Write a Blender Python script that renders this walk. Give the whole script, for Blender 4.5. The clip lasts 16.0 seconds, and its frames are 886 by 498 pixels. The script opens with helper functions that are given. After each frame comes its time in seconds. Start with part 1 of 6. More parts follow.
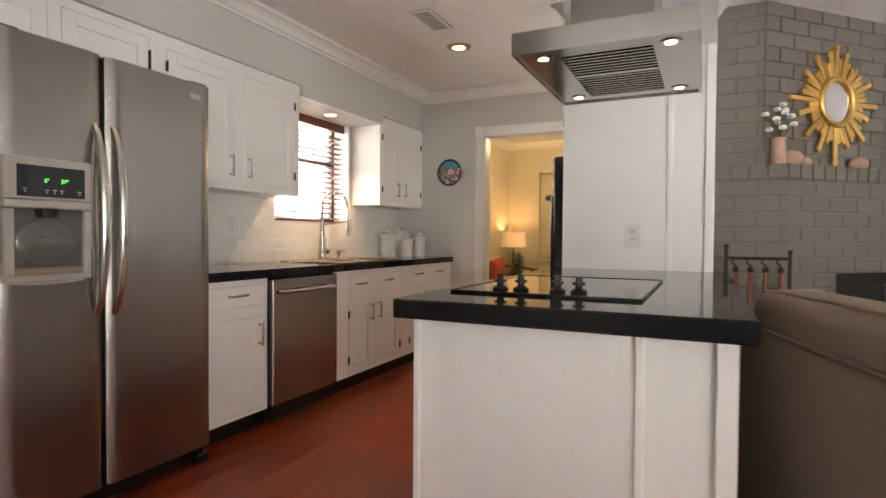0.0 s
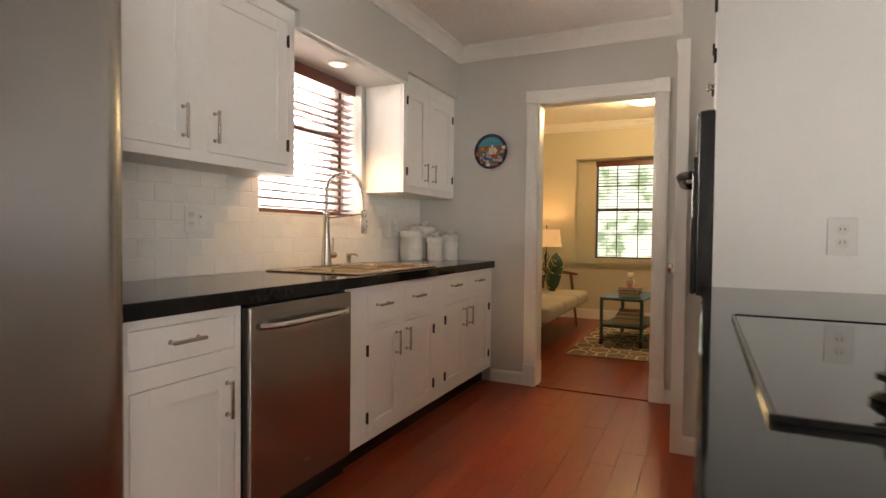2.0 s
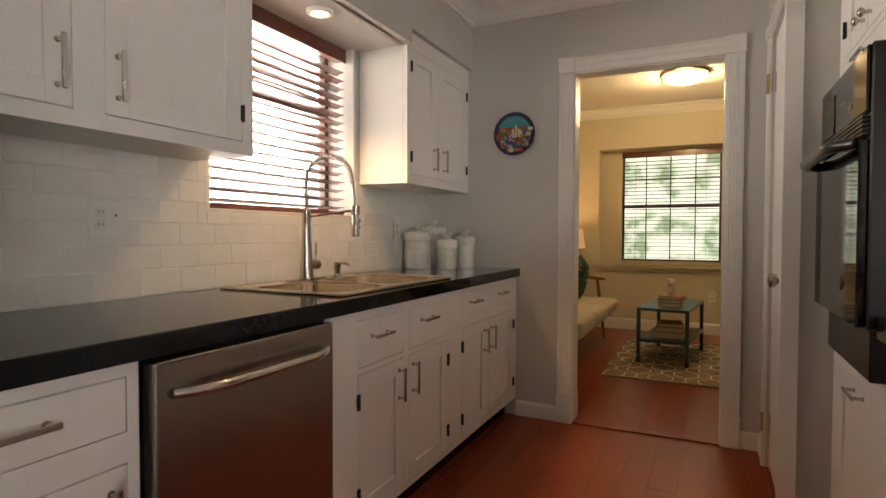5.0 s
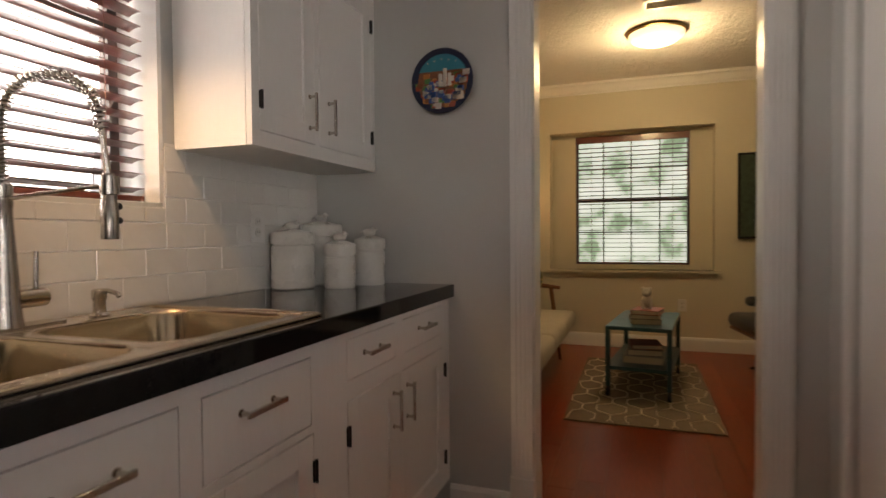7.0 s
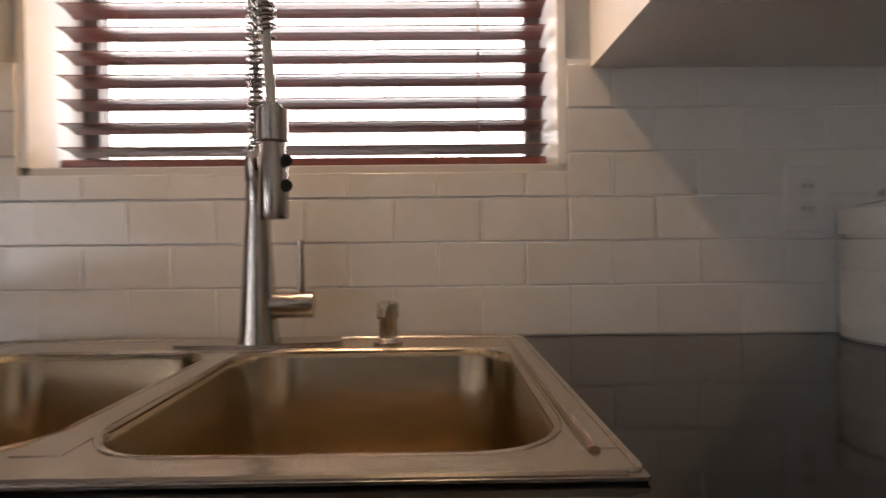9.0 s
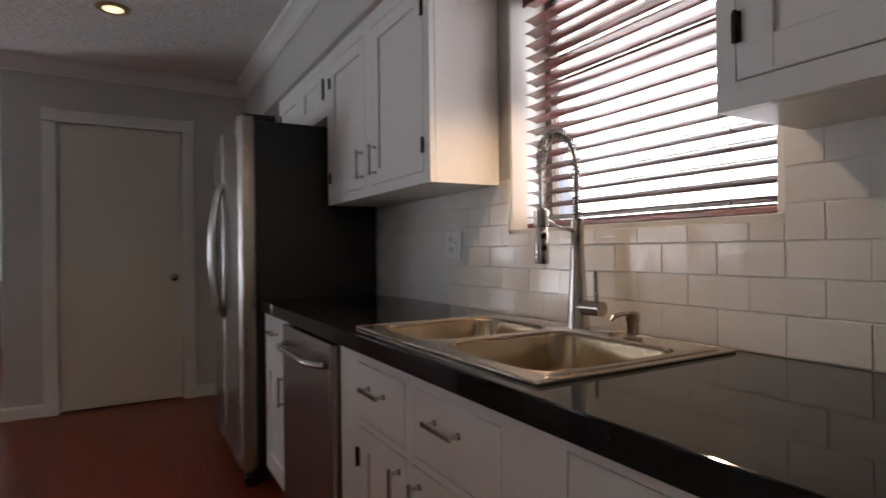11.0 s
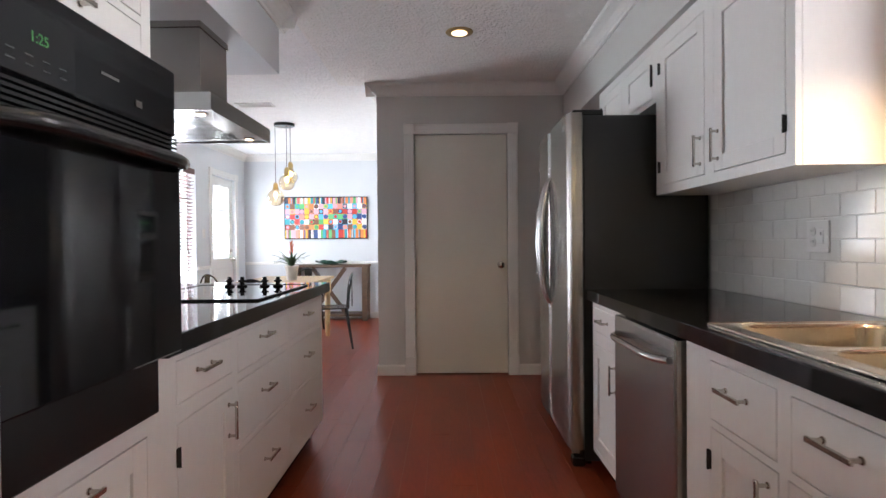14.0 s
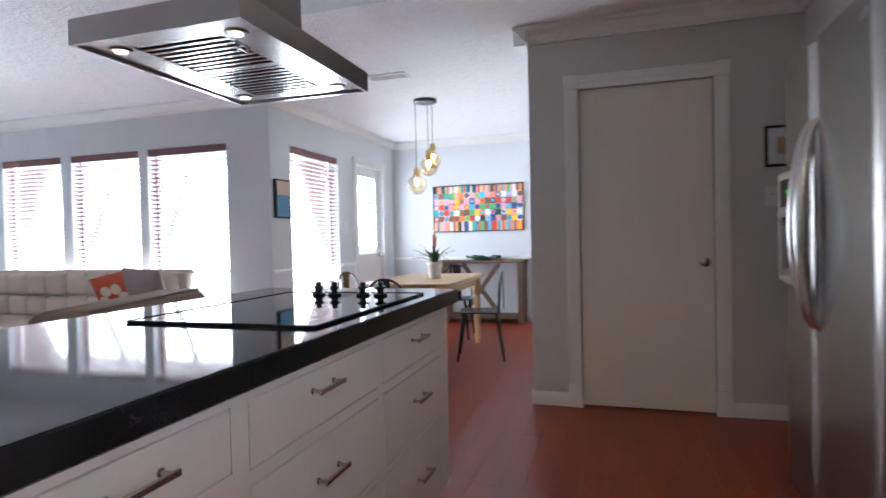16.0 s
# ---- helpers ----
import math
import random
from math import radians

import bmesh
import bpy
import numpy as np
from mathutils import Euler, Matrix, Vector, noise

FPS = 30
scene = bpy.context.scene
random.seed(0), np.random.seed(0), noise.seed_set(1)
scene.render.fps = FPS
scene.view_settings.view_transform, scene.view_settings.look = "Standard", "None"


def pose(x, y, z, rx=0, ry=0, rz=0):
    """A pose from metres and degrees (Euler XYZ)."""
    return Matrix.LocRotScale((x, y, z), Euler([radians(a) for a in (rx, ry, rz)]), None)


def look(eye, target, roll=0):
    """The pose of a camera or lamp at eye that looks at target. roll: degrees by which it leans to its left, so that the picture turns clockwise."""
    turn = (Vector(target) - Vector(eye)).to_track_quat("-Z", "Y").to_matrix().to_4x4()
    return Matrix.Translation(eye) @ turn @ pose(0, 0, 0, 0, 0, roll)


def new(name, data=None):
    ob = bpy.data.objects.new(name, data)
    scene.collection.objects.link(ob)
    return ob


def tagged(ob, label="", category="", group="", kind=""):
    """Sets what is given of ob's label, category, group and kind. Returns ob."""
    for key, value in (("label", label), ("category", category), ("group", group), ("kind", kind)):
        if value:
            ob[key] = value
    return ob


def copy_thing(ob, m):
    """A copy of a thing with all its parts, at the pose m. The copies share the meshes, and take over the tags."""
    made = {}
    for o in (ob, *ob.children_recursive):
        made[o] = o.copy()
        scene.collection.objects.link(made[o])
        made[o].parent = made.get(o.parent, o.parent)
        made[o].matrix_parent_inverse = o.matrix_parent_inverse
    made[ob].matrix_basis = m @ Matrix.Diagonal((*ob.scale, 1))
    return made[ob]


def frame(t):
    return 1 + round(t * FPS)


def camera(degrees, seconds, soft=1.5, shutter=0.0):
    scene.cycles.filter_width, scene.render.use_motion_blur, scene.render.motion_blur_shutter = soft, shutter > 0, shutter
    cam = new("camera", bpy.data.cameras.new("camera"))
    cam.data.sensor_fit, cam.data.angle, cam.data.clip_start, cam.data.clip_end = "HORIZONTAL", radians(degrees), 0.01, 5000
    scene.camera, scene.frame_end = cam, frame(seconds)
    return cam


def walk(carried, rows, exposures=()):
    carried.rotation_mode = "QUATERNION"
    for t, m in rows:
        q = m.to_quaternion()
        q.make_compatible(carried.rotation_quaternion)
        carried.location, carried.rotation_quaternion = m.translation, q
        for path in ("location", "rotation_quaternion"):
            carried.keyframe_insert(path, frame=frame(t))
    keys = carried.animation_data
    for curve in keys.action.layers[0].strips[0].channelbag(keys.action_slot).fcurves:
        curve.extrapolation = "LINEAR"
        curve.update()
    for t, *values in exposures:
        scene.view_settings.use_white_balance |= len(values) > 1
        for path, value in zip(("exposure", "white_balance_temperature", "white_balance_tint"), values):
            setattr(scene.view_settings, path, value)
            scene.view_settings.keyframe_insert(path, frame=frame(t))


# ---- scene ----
cam = camera(77.5, 16.0, shutter=0.4)
PATH = [
    (0, (0.42, 1.065, 1.104), (-0.443, 2.869, 1.061), 0.4),
    (0.5, (0.211, 1.227, 1.107), (-0.635, 3.039, 1.06), 0.6),
    (1, (0.011, 1.481, 1.108), (-0.847, 3.287, 1.058), 0.5),
    (1.5, (-0.236, 1.763, 1.12), (-1.091, 3.57, 1.066), 0.6),
    (2, (-0.41, 2.057, 1.116), (-1.261, 3.866, 1.06), 0.6),
    (2.5, (-0.557, 2.307, 1.122), (-1.403, 4.118, 1.063), 0.4),
    (3, (-0.702, 2.492, 1.121), (-1.536, 4.309, 1.061), 0.5),
    (5.5, (-0.808, 2.868, 1.125), (-1.676, 4.669, 1.07), 0.1),
    (6, (-0.864, 3.111, 1.117), (-1.555, 4.987, 1.059), 0.4),
    (6.5, (-0.996, 3.446, 1.107), (-1.606, 5.351, 1.056), -0.1),
    (7, (-1.118, 3.867, 1.113), (-1.788, 5.751, 1.064), -0.5),
    (7.5, (-1.266, 4.213, 1.106), (-2.272, 5.941, 1.084), -1.3),
    (8, (-1.352, 4.486, 1.124), (-2.824, 5.839, 1.083), -1.0),
    (8.5, (-1.434, 4.732, 1.08), (-3.274, 5.516, 1.058), -0.7),
    (9, (-1.498, 4.928, 1.081), (-3.498, 4.954, 1.056), -0.6),
    (9.5, (-1.484, 5.184, 1.095), (-3.327, 4.408, 1.077), -0.9),
    (10, (-1.395, 5.422, 1.122), (-2.977, 4.197, 1.117), -0.7),
    (12.3, (-1.208, 6.026, 1.156), (-1.541, 4.054, 1.154), -0.7),
    (12.5, (-1.197, 6.019, 1.158), (-1.46, 4.036, 1.153), -0.6),
    (13, (-1.176, 6.001, 1.165), (-1.295, 4.005, 1.154), -0.6),
    (13.5, (-1.156, 5.944, 1.164), (-1.171, 3.945, 1.146), -0.6),
    (14, (-1.125, 5.817, 1.159), (-1.112, 3.817, 1.135), -0.5),
    (14.5, (-1.06, 5.635, 1.16), (-1.05, 3.635, 1.129), -0.6),
    (15, (-1.022, 5.371, 1.144), (-0.985, 3.371, 1.106), -0.6),
    (15.5, (-1.066, 5.051, 1.139), (-0.789, 3.071, 1.098), -0.8),
    (16, (-1.057, 4.76, 1.141), (-0.467, 2.849, 1.103), -1.3),
]
EXPOSURES = [(0, 0.1, 7350, 12), (3, -0.2, 7900, 12), (5.5, -0.55, 7700, 13), (7, -0.9, 7300, 14), (8.5, -1.25, 6950, 17), (10, -1.15, 6500, 15), (12.5, -0.8, 6200, 12), (14.5, 0.15, 6200, 11), (16, -0.2, 5850, 11)]
walk(cam, [(t, look(eye, target, roll)) for t, eye, target, roll in PATH], EXPOSURES)

# ---- world, sun, large lights ----
world = bpy.data.worlds.new("sky")
scene.world = world
world.use_nodes = True
wn = world.node_tree
sky = wn.nodes.new("ShaderNodeTexSky")
sky.sky_type, sky.sun_disc = "NISHITA", False
sky.sun_elevation, sky.sun_rotation = radians(48), radians(-40)
wn.links.new(sky.outputs[0], wn.nodes["Background"].inputs[0])
wn.nodes["Background"].inputs[1].default_value = 0.12
sun = new("sun", bpy.data.lights.new("sun", "SUN"))
sun.data.energy, sun.data.angle, sun.data.color = 3.5, radians(0.5), (1, 0.95, 0.87)
sun.matrix_world = look((-6, 12, 9), (-2.5, 4.5, 1.6))


def window_light(x, y, z, tx, ty, w, h, watts, colour, up=0.3):
    ob = new("window_light", bpy.data.lights.new("window_light", "AREA"))
    ob.data.shape, ob.data.size, ob.data.size_y, ob.data.energy, ob.data.color = "RECTANGLE", w, h, watts, colour
    ob.matrix_world = look((x, y, z), (x + tx, y + ty, z + up))


DAY = (0.90, 0.95, 1.0)
window_light(-2.75, 4.68, 1.70, 1, 0, 1.05, 1.0, 58, (1, 0.97, 0.96), -0.2)
for wx in (2.905, 3.94, 4.995):
    window_light(wx, 0.02, 1.25, 0, 1, 0.95, 1.62, 138, DAY, 0.45)
window_light(2.27, -0.54, 1.2, -1, 0, 1.05, 1.8, 125, DAY, 0.4)
window_light(2.16, -1.9, 1.45, -1, 0, 0.6, 1.0, 35, DAY)


def lamp(kind, x, y, z, watts, colour, radius, angle=0, down=True):
    ob = new("bulb_light", bpy.data.lights.new("bulb_light", kind))
    ob.data.energy, ob.data.color, ob.data.shadow_soft_size = watts, colour, radius
    if kind == "SPOT":
        ob.data.spot_size, ob.data.spot_blend = radians(angle), 0.6
    ob.matrix_world = pose(x, y, z)


WARM = (1.0, 0.72, 0.42)
lamp("SPOT", -1.22, 2.20, 2.50, 11, WARM, 0.04, 85)
lamp("SPOT", -1.28, 4.87, 2.50, 11, WARM, 0.04, 85)
lamp("SPOT", -2.31, 4.67, 2.055, 84, (1, 0.66, 0.36), 0.03, 110)
lamp("SPOT", 2.3, 2.6, 2.50, 20, WARM, 0.04, 110)
for hx in (-0.09, 0.31):
    for hy in (2.91, 3.48):
        lamp("SPOT", hx, hy, 1.70, 1.2, (1, 0.8, 0.55), 0.02, 120)
lamp("POINT", -1.0, 8.25, 2.40, 50, (1, 0.75, 0.41), 0.12)
lamp("POINT", -2.27, 9.2, 1.06, 9, (1, 0.72, 0.40), 0.05)


# ---- materials ----
def mat(name, colour, rough=0.5, metal=0.0, var=0.06, scale=6.0, fine=60.0, bump=0.02, stretch=(1, 1, 1), coat=0.0, rvar=0.1, random_tint=0.0, spec=0.5, depth=0.004):
    """A surface with broad and fine variation of tone, gloss and relief."""
    m = bpy.data.materials.new(name)
    m.use_nodes = True
    t = m.node_tree
    n, l = t.nodes, t.links
    b = n["Principled BSDF"]
    b.inputs["Metallic"].default_value = metal
    b.inputs["Coat Weight"].default_value = coat
    b.inputs["Coat Roughness"].default_value = 0.08
    b.inputs["Specular IOR Level"].default_value = spec
    co = n.new("ShaderNodeTexCoord")
    mp = n.new("ShaderNodeMapping")
    mp.inputs["Scale"].default_value = stretch
    l.new(co.outputs["Object"], mp.inputs["Vector"])
    big, small = n.new("ShaderNodeTexNoise"), n.new("ShaderNodeTexNoise")
    big.inputs["Scale"].default_value, small.inputs["Scale"].default_value = scale, fine
    big.inputs["Detail"].default_value, small.inputs["Detail"].default_value = 4, 3
    l.new(mp.outputs[0], big.inputs["Vector"])
    l.new(mp.outputs[0], small.inputs["Vector"])
    add = n.new("ShaderNodeMath")
    add.operation = "MULTIPLY_ADD"
    add.inputs[1].default_value = 0.5
    l.new(small.outputs["Fac"], add.inputs[0])
    half = n.new("ShaderNodeMath")
    half.operation = "MULTIPLY"
    half.inputs[1].default_value = 0.5
    l.new(big.outputs["Fac"], half.inputs[0])
    l.new(half.outputs[0], add.inputs[2])
    ramp = n.new("ShaderNodeMapRange")
    ramp.inputs["From Min"].default_value, ramp.inputs["From Max"].default_value = 0.25, 0.75
    ramp.inputs["To Min"].default_value, ramp.inputs["To Max"].default_value = 1 - var, 1 + var
    l.new(add.outputs[0], ramp.inputs["Value"])
    hsv = n.new("ShaderNodeHueSaturation")
    hsv.inputs["Color"].default_value = (*colour, 1)
    if random_tint:
        info = n.new("ShaderNodeObjectInfo")
        r2 = n.new("ShaderNodeMapRange")
        r2.inputs["To Min"].default_value, r2.inputs["To Max"].default_value = 1 - random_tint, 1 + random_tint
        l.new(info.outputs["Random"], r2.inputs["Value"])
        mul = n.new("ShaderNodeMath")
        mul.operation = "MULTIPLY"
        l.new(ramp.outputs[0], mul.inputs[0])
        l.new(r2.outputs[0], mul.inputs[1])
        l.new(mul.outputs[0], hsv.inputs["Value"])
    else:
        l.new(ramp.outputs[0], hsv.inputs["Value"])
    l.new(hsv.outputs[0], b.inputs["Base Color"])
    rr = n.new("ShaderNodeMapRange")
    rr.inputs["To Min"].default_value, rr.inputs["To Max"].default_value = max(0.02, rough - rvar * 0.5), min(1, rough + rvar * 0.5)
    l.new(big.outputs["Fac"], rr.inputs["Value"])
    l.new(rr.outputs[0], b.inputs["Roughness"])
    if bump:
        bp = n.new("ShaderNodeBump")
        bp.inputs["Strength"].default_value, bp.inputs["Distance"].default_value = min(1, bump * 8), depth
        l.new(add.outputs[0], bp.inputs["Height"])
        l.new(bp.outputs[0], b.inputs["Normal"])
    return m


def glow(name, colour, strength):
    m = bpy.data.materials.new(name)
    m.use_nodes = True
    b = m.node_tree.nodes["Principled BSDF"]
    b.inputs["Base Color"].default_value = (*colour, 1)
    b.inputs["Emission Color"].default_value = (*colour, 1)
    b.inputs["Emission Strength"].default_value = strength
    return m


def glass(name, colour, rough=0.0):
    m = bpy.data.materials.new(name)
    m.use_nodes = True
    b = m.node_tree.nodes["Principled BSDF"]
    b.inputs["Base Color"].default_value = (*colour, 1)
    b.inputs["Transmission Weight"].default_value = 1
    b.inputs["Roughness"].default_value = rough
    b.inputs["IOR"].default_value = 1.45
    return m


WALL = mat("grey_wall_paint", (0.56, 0.55, 0.52), 0.6, var=0.03, scale=2, fine=220, bump=0.03)
WALLW = mat("pale_wall_paint", (0.68, 0.70, 0.72), 0.6, var=0.03, scale=2, fine=220, bump=0.03)
DENWALL = mat("cream_wall_paint", (0.60, 0.55, 0.43), 0.6, var=0.03, scale=2, fine=220, bump=0.03)
CEIL = mat("kitchen_ceiling_paint", (0.86, 0.84, 0.81), 0.85, var=0.05, scale=16, fine=55, bump=0.35, depth=0.03)
CEILT = mat("textured_ceiling_paint", (0.86, 0.86, 0.86), 0.85, var=0.06, scale=14, fine=45, bump=0.35, depth=0.03)
TRIM = mat("white_trim_paint", (0.80, 0.79, 0.76), 0.35, var=0.02, scale=4, fine=90, bump=0.01)
CAB = mat("white_cabinet_paint", (0.80, 0.785, 0.755), 0.38, var=0.025, scale=5, fine=70, bump=0.012, stretch=(1, 1, 0.25))
# near-black colour that stands for the shade in cabinet gaps and plate slots
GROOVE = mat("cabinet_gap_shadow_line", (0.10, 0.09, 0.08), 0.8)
STONE = mat("black_quartz", (0.010, 0.010, 0.011), 0.06, var=0.3, scale=40, fine=300, bump=0.0, rvar=0.03, spec=0.24)
STEEL = mat("brushed_steel", (0.345, 0.325, 0.305), 0.27, metal=1, var=0.02, scale=4, fine=160, bump=0.0, stretch=(0.05, 0.05, 1), rvar=0.015)
STEELH = mat("brushed_steel_horizontal", (0.38, 0.365, 0.35), 0.28, metal=1, var=0.05, scale=4, fine=160, bump=0.01, stretch=(0.03, 0.03, 1), rvar=0.08)
# sink steels: the valance lamp's golden light is mixed into both colours
BOWL = mat("lamp_tinted_bowl_steel", (0.54, 0.43, 0.29), 0.22, metal=1, var=0.06, scale=8, fine=120, bump=0.008, stretch=(1, 1, 0.1))
SINK = mat("lamp_tinted_satin_steel", (0.60, 0.53, 0.44), 0.25, metal=1, var=0.05, scale=8, fine=120, bump=0.012, stretch=(1, 0.1, 1))
HOODST = mat("polished_hood_steel", (0.46, 0.445, 0.43), 0.20, metal=1, var=0.05, scale=4, fine=160, bump=0.006, stretch=(0.03, 1, 1), rvar=0.08)
CHROME = mat("polished_steel", (0.56, 0.55, 0.53), 0.20, metal=1, var=0.02, bump=0)
NICKEL = mat("brushed_nickel", (0.55, 0.51, 0.46), 0.22, metal=1, var=0.05, fine=200, bump=0.01)
HINGE = mat("dark_bronze_hinge", (0.03, 0.028, 0.026), 0.45, metal=0.7)
BRASS = mat("aged_brass", (0.50, 0.36, 0.16), 0.35, metal=1)
BLACKP = mat("black_textured_steel", (0.010, 0.010, 0.011), 0.45, var=0.1, fine=400, bump=0.03)
BLACKG = mat("black_oven_glass", (0.006, 0.006, 0.007), 0.05, var=0.1, bump=0.0, rvar=0.02, spec=0.4)
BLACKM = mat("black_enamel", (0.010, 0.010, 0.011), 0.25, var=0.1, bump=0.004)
COOKTOP = mat("black_ceramic_glass", (0.008, 0.008, 0.009), 0.035, var=0.05, bump=0, rvar=0.02)
RUBBER = mat("black_rubber", (0.02, 0.02, 0.02), 0.7)
PLASTW = mat("white_plastic", (0.72, 0.70, 0.67), 0.4, var=0.01, bump=0)
TILE = mat("white_glazed_tile", (0.74, 0.72, 0.68), 0.10, var=0.03, scale=12, fine=50, bump=0.012, random_tint=0.03, rvar=0.05)
GROUT = mat("pale_grout", (0.74, 0.72, 0.68), 0.9, var=0.08, fine=250, bump=0.05)
PLANK = mat("cherry_plank", (0.215, 0.034, 0.012), 0.30, spec=0.3, var=0.30, scale=7, fine=70, bump=0.0, stretch=(1, 0.16, 1), random_tint=0.07, rvar=0.04)
PLANKGAP = mat("floor_gap", (0.09, 0.018, 0.008), 0.6)
BLIND = mat("mahogany_blind_slat", (0.125, 0.034, 0.024), 0.30, var=0.25, scale=8, fine=60, stretch=(0.1, 0.1, 1), bump=0.01, coat=0.3)
BLINDW = mat("pale_blind_slat", (0.55, 0.52, 0.52), 0.4, var=0.06, bump=0.0)
CORD = mat("blind_cord", (0.25, 0.12, 0.10), 0.8)
VINYL = mat("white_window_vinyl", (0.75, 0.75, 0.75), 0.4, bump=0)
DARKFRAME = mat("dark_window_frame", (0.09, 0.065, 0.055), 0.4)
PANE = glass("clear_pane", (1, 1, 1))
WOODT = mat("teak_wood", (0.20, 0.075, 0.03), 0.35, var=0.3, scale=6, fine=50, stretch=(1, 1, 0.15))
PINE = mat("oiled_pine", (0.50, 0.33, 0.15), 0.35, var=0.2, scale=6, fine=40, stretch=(1, 0.12, 1))
OLDWOOD = mat("weathered_wood", (0.105, 0.062, 0.038), 0.7, var=0.4, scale=7, fine=45, stretch=(0.15, 1, 1), bump=0.06)
BRICK = mat("painted_brick", (0.128, 0.108, 0.089), 0.6, var=0.10, scale=9, fine=60, bump=0.14, random_tint=0.05)
MORTAR = mat("painted_mortar", (0.122, 0.103, 0.085), 0.7, var=0.12, fine=150, bump=0.1)
SOOT = mat("sooty_firebox", (0.015, 0.014, 0.013), 0.9)
IRON = mat("wrought_iron", (0.035, 0.028, 0.024), 0.5, metal=0.6, bump=0.03)
RUSTWOOD = mat("red_wood_grip", (0.16, 0.05, 0.03), 0.5, var=0.2)
GOLD = mat("gold_leaf", (0.72, 0.47, 0.15), 0.32, metal=1, var=0.22, scale=25, fine=90, bump=0.06)
MIRROR = mat("mirror_glass", (0.9, 0.92, 0.94), 0.03, metal=1, var=0.0, bump=0, rvar=0)
FABRIC = mat("taupe_linen", (0.205, 0.152, 0.116), 0.9, var=0.08, scale=7, fine=350, bump=0.12)
FABRICB = mat("beige_linen", (0.52, 0.45, 0.38), 0.9, var=0.07, scale=7, fine=350, bump=0.12)
FABRICG = mat("oatmeal_weave", (0.48, 0.42, 0.34), 0.9, var=0.10, scale=7, fine=300, bump=0.12)
FABRICM = mat("mauve_velvet", (0.28, 0.23, 0.23), 0.85, var=0.1, fine=300, bump=0.08)
THROW = mat("brown_knit_throw", (0.20, 0.16, 0.135), 0.95, var=0.2, fine=120, bump=0.2)
RED = mat("red_cotton", (0.42, 0.07, 0.035), 0.85, fine=250, bump=0.06)
CREAM = mat("cream_cotton", (0.70, 0.62, 0.48), 0.85, fine=250, bump=0.06)
TEAL = mat("teal_enamel", (0.018, 0.075, 0.095), 0.3, var=0.1, bump=0.01)
CERAM = mat("white_glazed_stoneware", (0.72, 0.69, 0.64), 0.28, var=0.06, scale=14, fine=80, bump=0.02)
TERRA = mat("mottled_clay", (0.42, 0.27, 0.20), 0.7, var=0.35, scale=18, fine=60, bump=0.08)
COTTON = mat("cotton_boll", (0.80, 0.76, 0.70), 0.95, fine=120, bump=0.2)
TWIG = mat("dry_twig", (0.12, 0.07, 0.045), 0.85)
LEAF = mat("bromeliad_leaf", (0.055, 0.115, 0.045), 0.4, var=0.25, scale=20)
FLOWER = mat("orange_bract", (0.60, 0.13, 0.05), 0.5)
GREENGL = mat("green_glazed_platter", (0.04, 0.10, 0.075), 0.15, var=0.3, scale=10)
LEATHER = mat("black_leather", (0.018, 0.016, 0.015), 0.35, fine=200, bump=0.06)
PAPER = mat("book_pages", (0.65, 0.58, 0.46), 0.8, fine=300)
DOME = glow("frosted_dome", (1.0, 0.80, 0.48), 3.2)
SHADE = glow("lit_linen_shade", (0.72, 0.47, 0.26), 0.45)
BULB = glow("lit_lamp_face", (1.0, 0.82, 0.55), 9.0)
BULBC = glow("lit_can_face", (1.0, 0.80, 0.50), 3.0)
FILAM = glow("lit_filament", (1.0, 0.66, 0.28), 14.0)
GREENLED = glow("green_digits", (0.12, 0.95, 0.15), 1.2)
GREENDIM = glow("dim_green_digits", (0.03, 0.12, 0.03), 0.6)
SMOKE = glass("smoked_globe", (0.93, 0.86, 0.72))


def plain(name, colour, rough=0.5):
    return mat(name, colour, rough, var=0.04, bump=0.0)


# ---- mesh helpers ----
def box(bm, x0, x1, y0, y1, z0, z1, bev=0.0, seg=1):
    x0, x1, y0, y1, z0, z1 = min(x0, x1), max(x0, x1), min(y0, y1), max(y0, y1), min(z0, z1), max(z0, z1)
    vs = bmesh.ops.create_cube(bm, size=1)["verts"]
    for v in vs:
        v.co = Vector((x0 + (v.co.x + 0.5) * (x1 - x0), y0 + (v.co.y + 0.5) * (y1 - y0), z0 + (v.co.z + 0.5) * (z1 - z0)))
    if bev:
        es = list({e for v in vs for e in v.link_edges})
        bmesh.ops.bevel(bm, geom=es, offset=bev, segments=seg, affect="EDGES", profile=0.5)


def turned(bm, m, fn):
    """Runs fn on a fresh mesh, moves it by m and adds it to bm."""
    t = bmesh.new()
    fn(t)
    t.transform(m)
    me = bpy.data.meshes.new("t")
    t.to_mesh(me)
    t.free()
    bm.from_mesh(me)
    bpy.data.meshes.remove(me)


def cyl(bm, a, b, r, r2=None, seg=16):
    a, b = Vector(a), Vector(b)
    d = b - a
    m = Matrix.Translation((a + b) / 2) @ d.to_track_quat("Z", "Y").to_matrix().to_4x4()
    bmesh.ops.create_cone(bm, cap_ends=True, segments=seg, radius1=r, radius2=r if r2 is None else r2, depth=d.length, matrix=m)


def ball(bm, c, r, sx=1, sy=1, sz=1, u=14, v=9):
    bmesh.ops.create_uvsphere(bm, u_segments=u, v_segments=v, radius=r, matrix=Matrix.Translation(c) @ Matrix.Diagonal((sx, sy, sz, 1)))


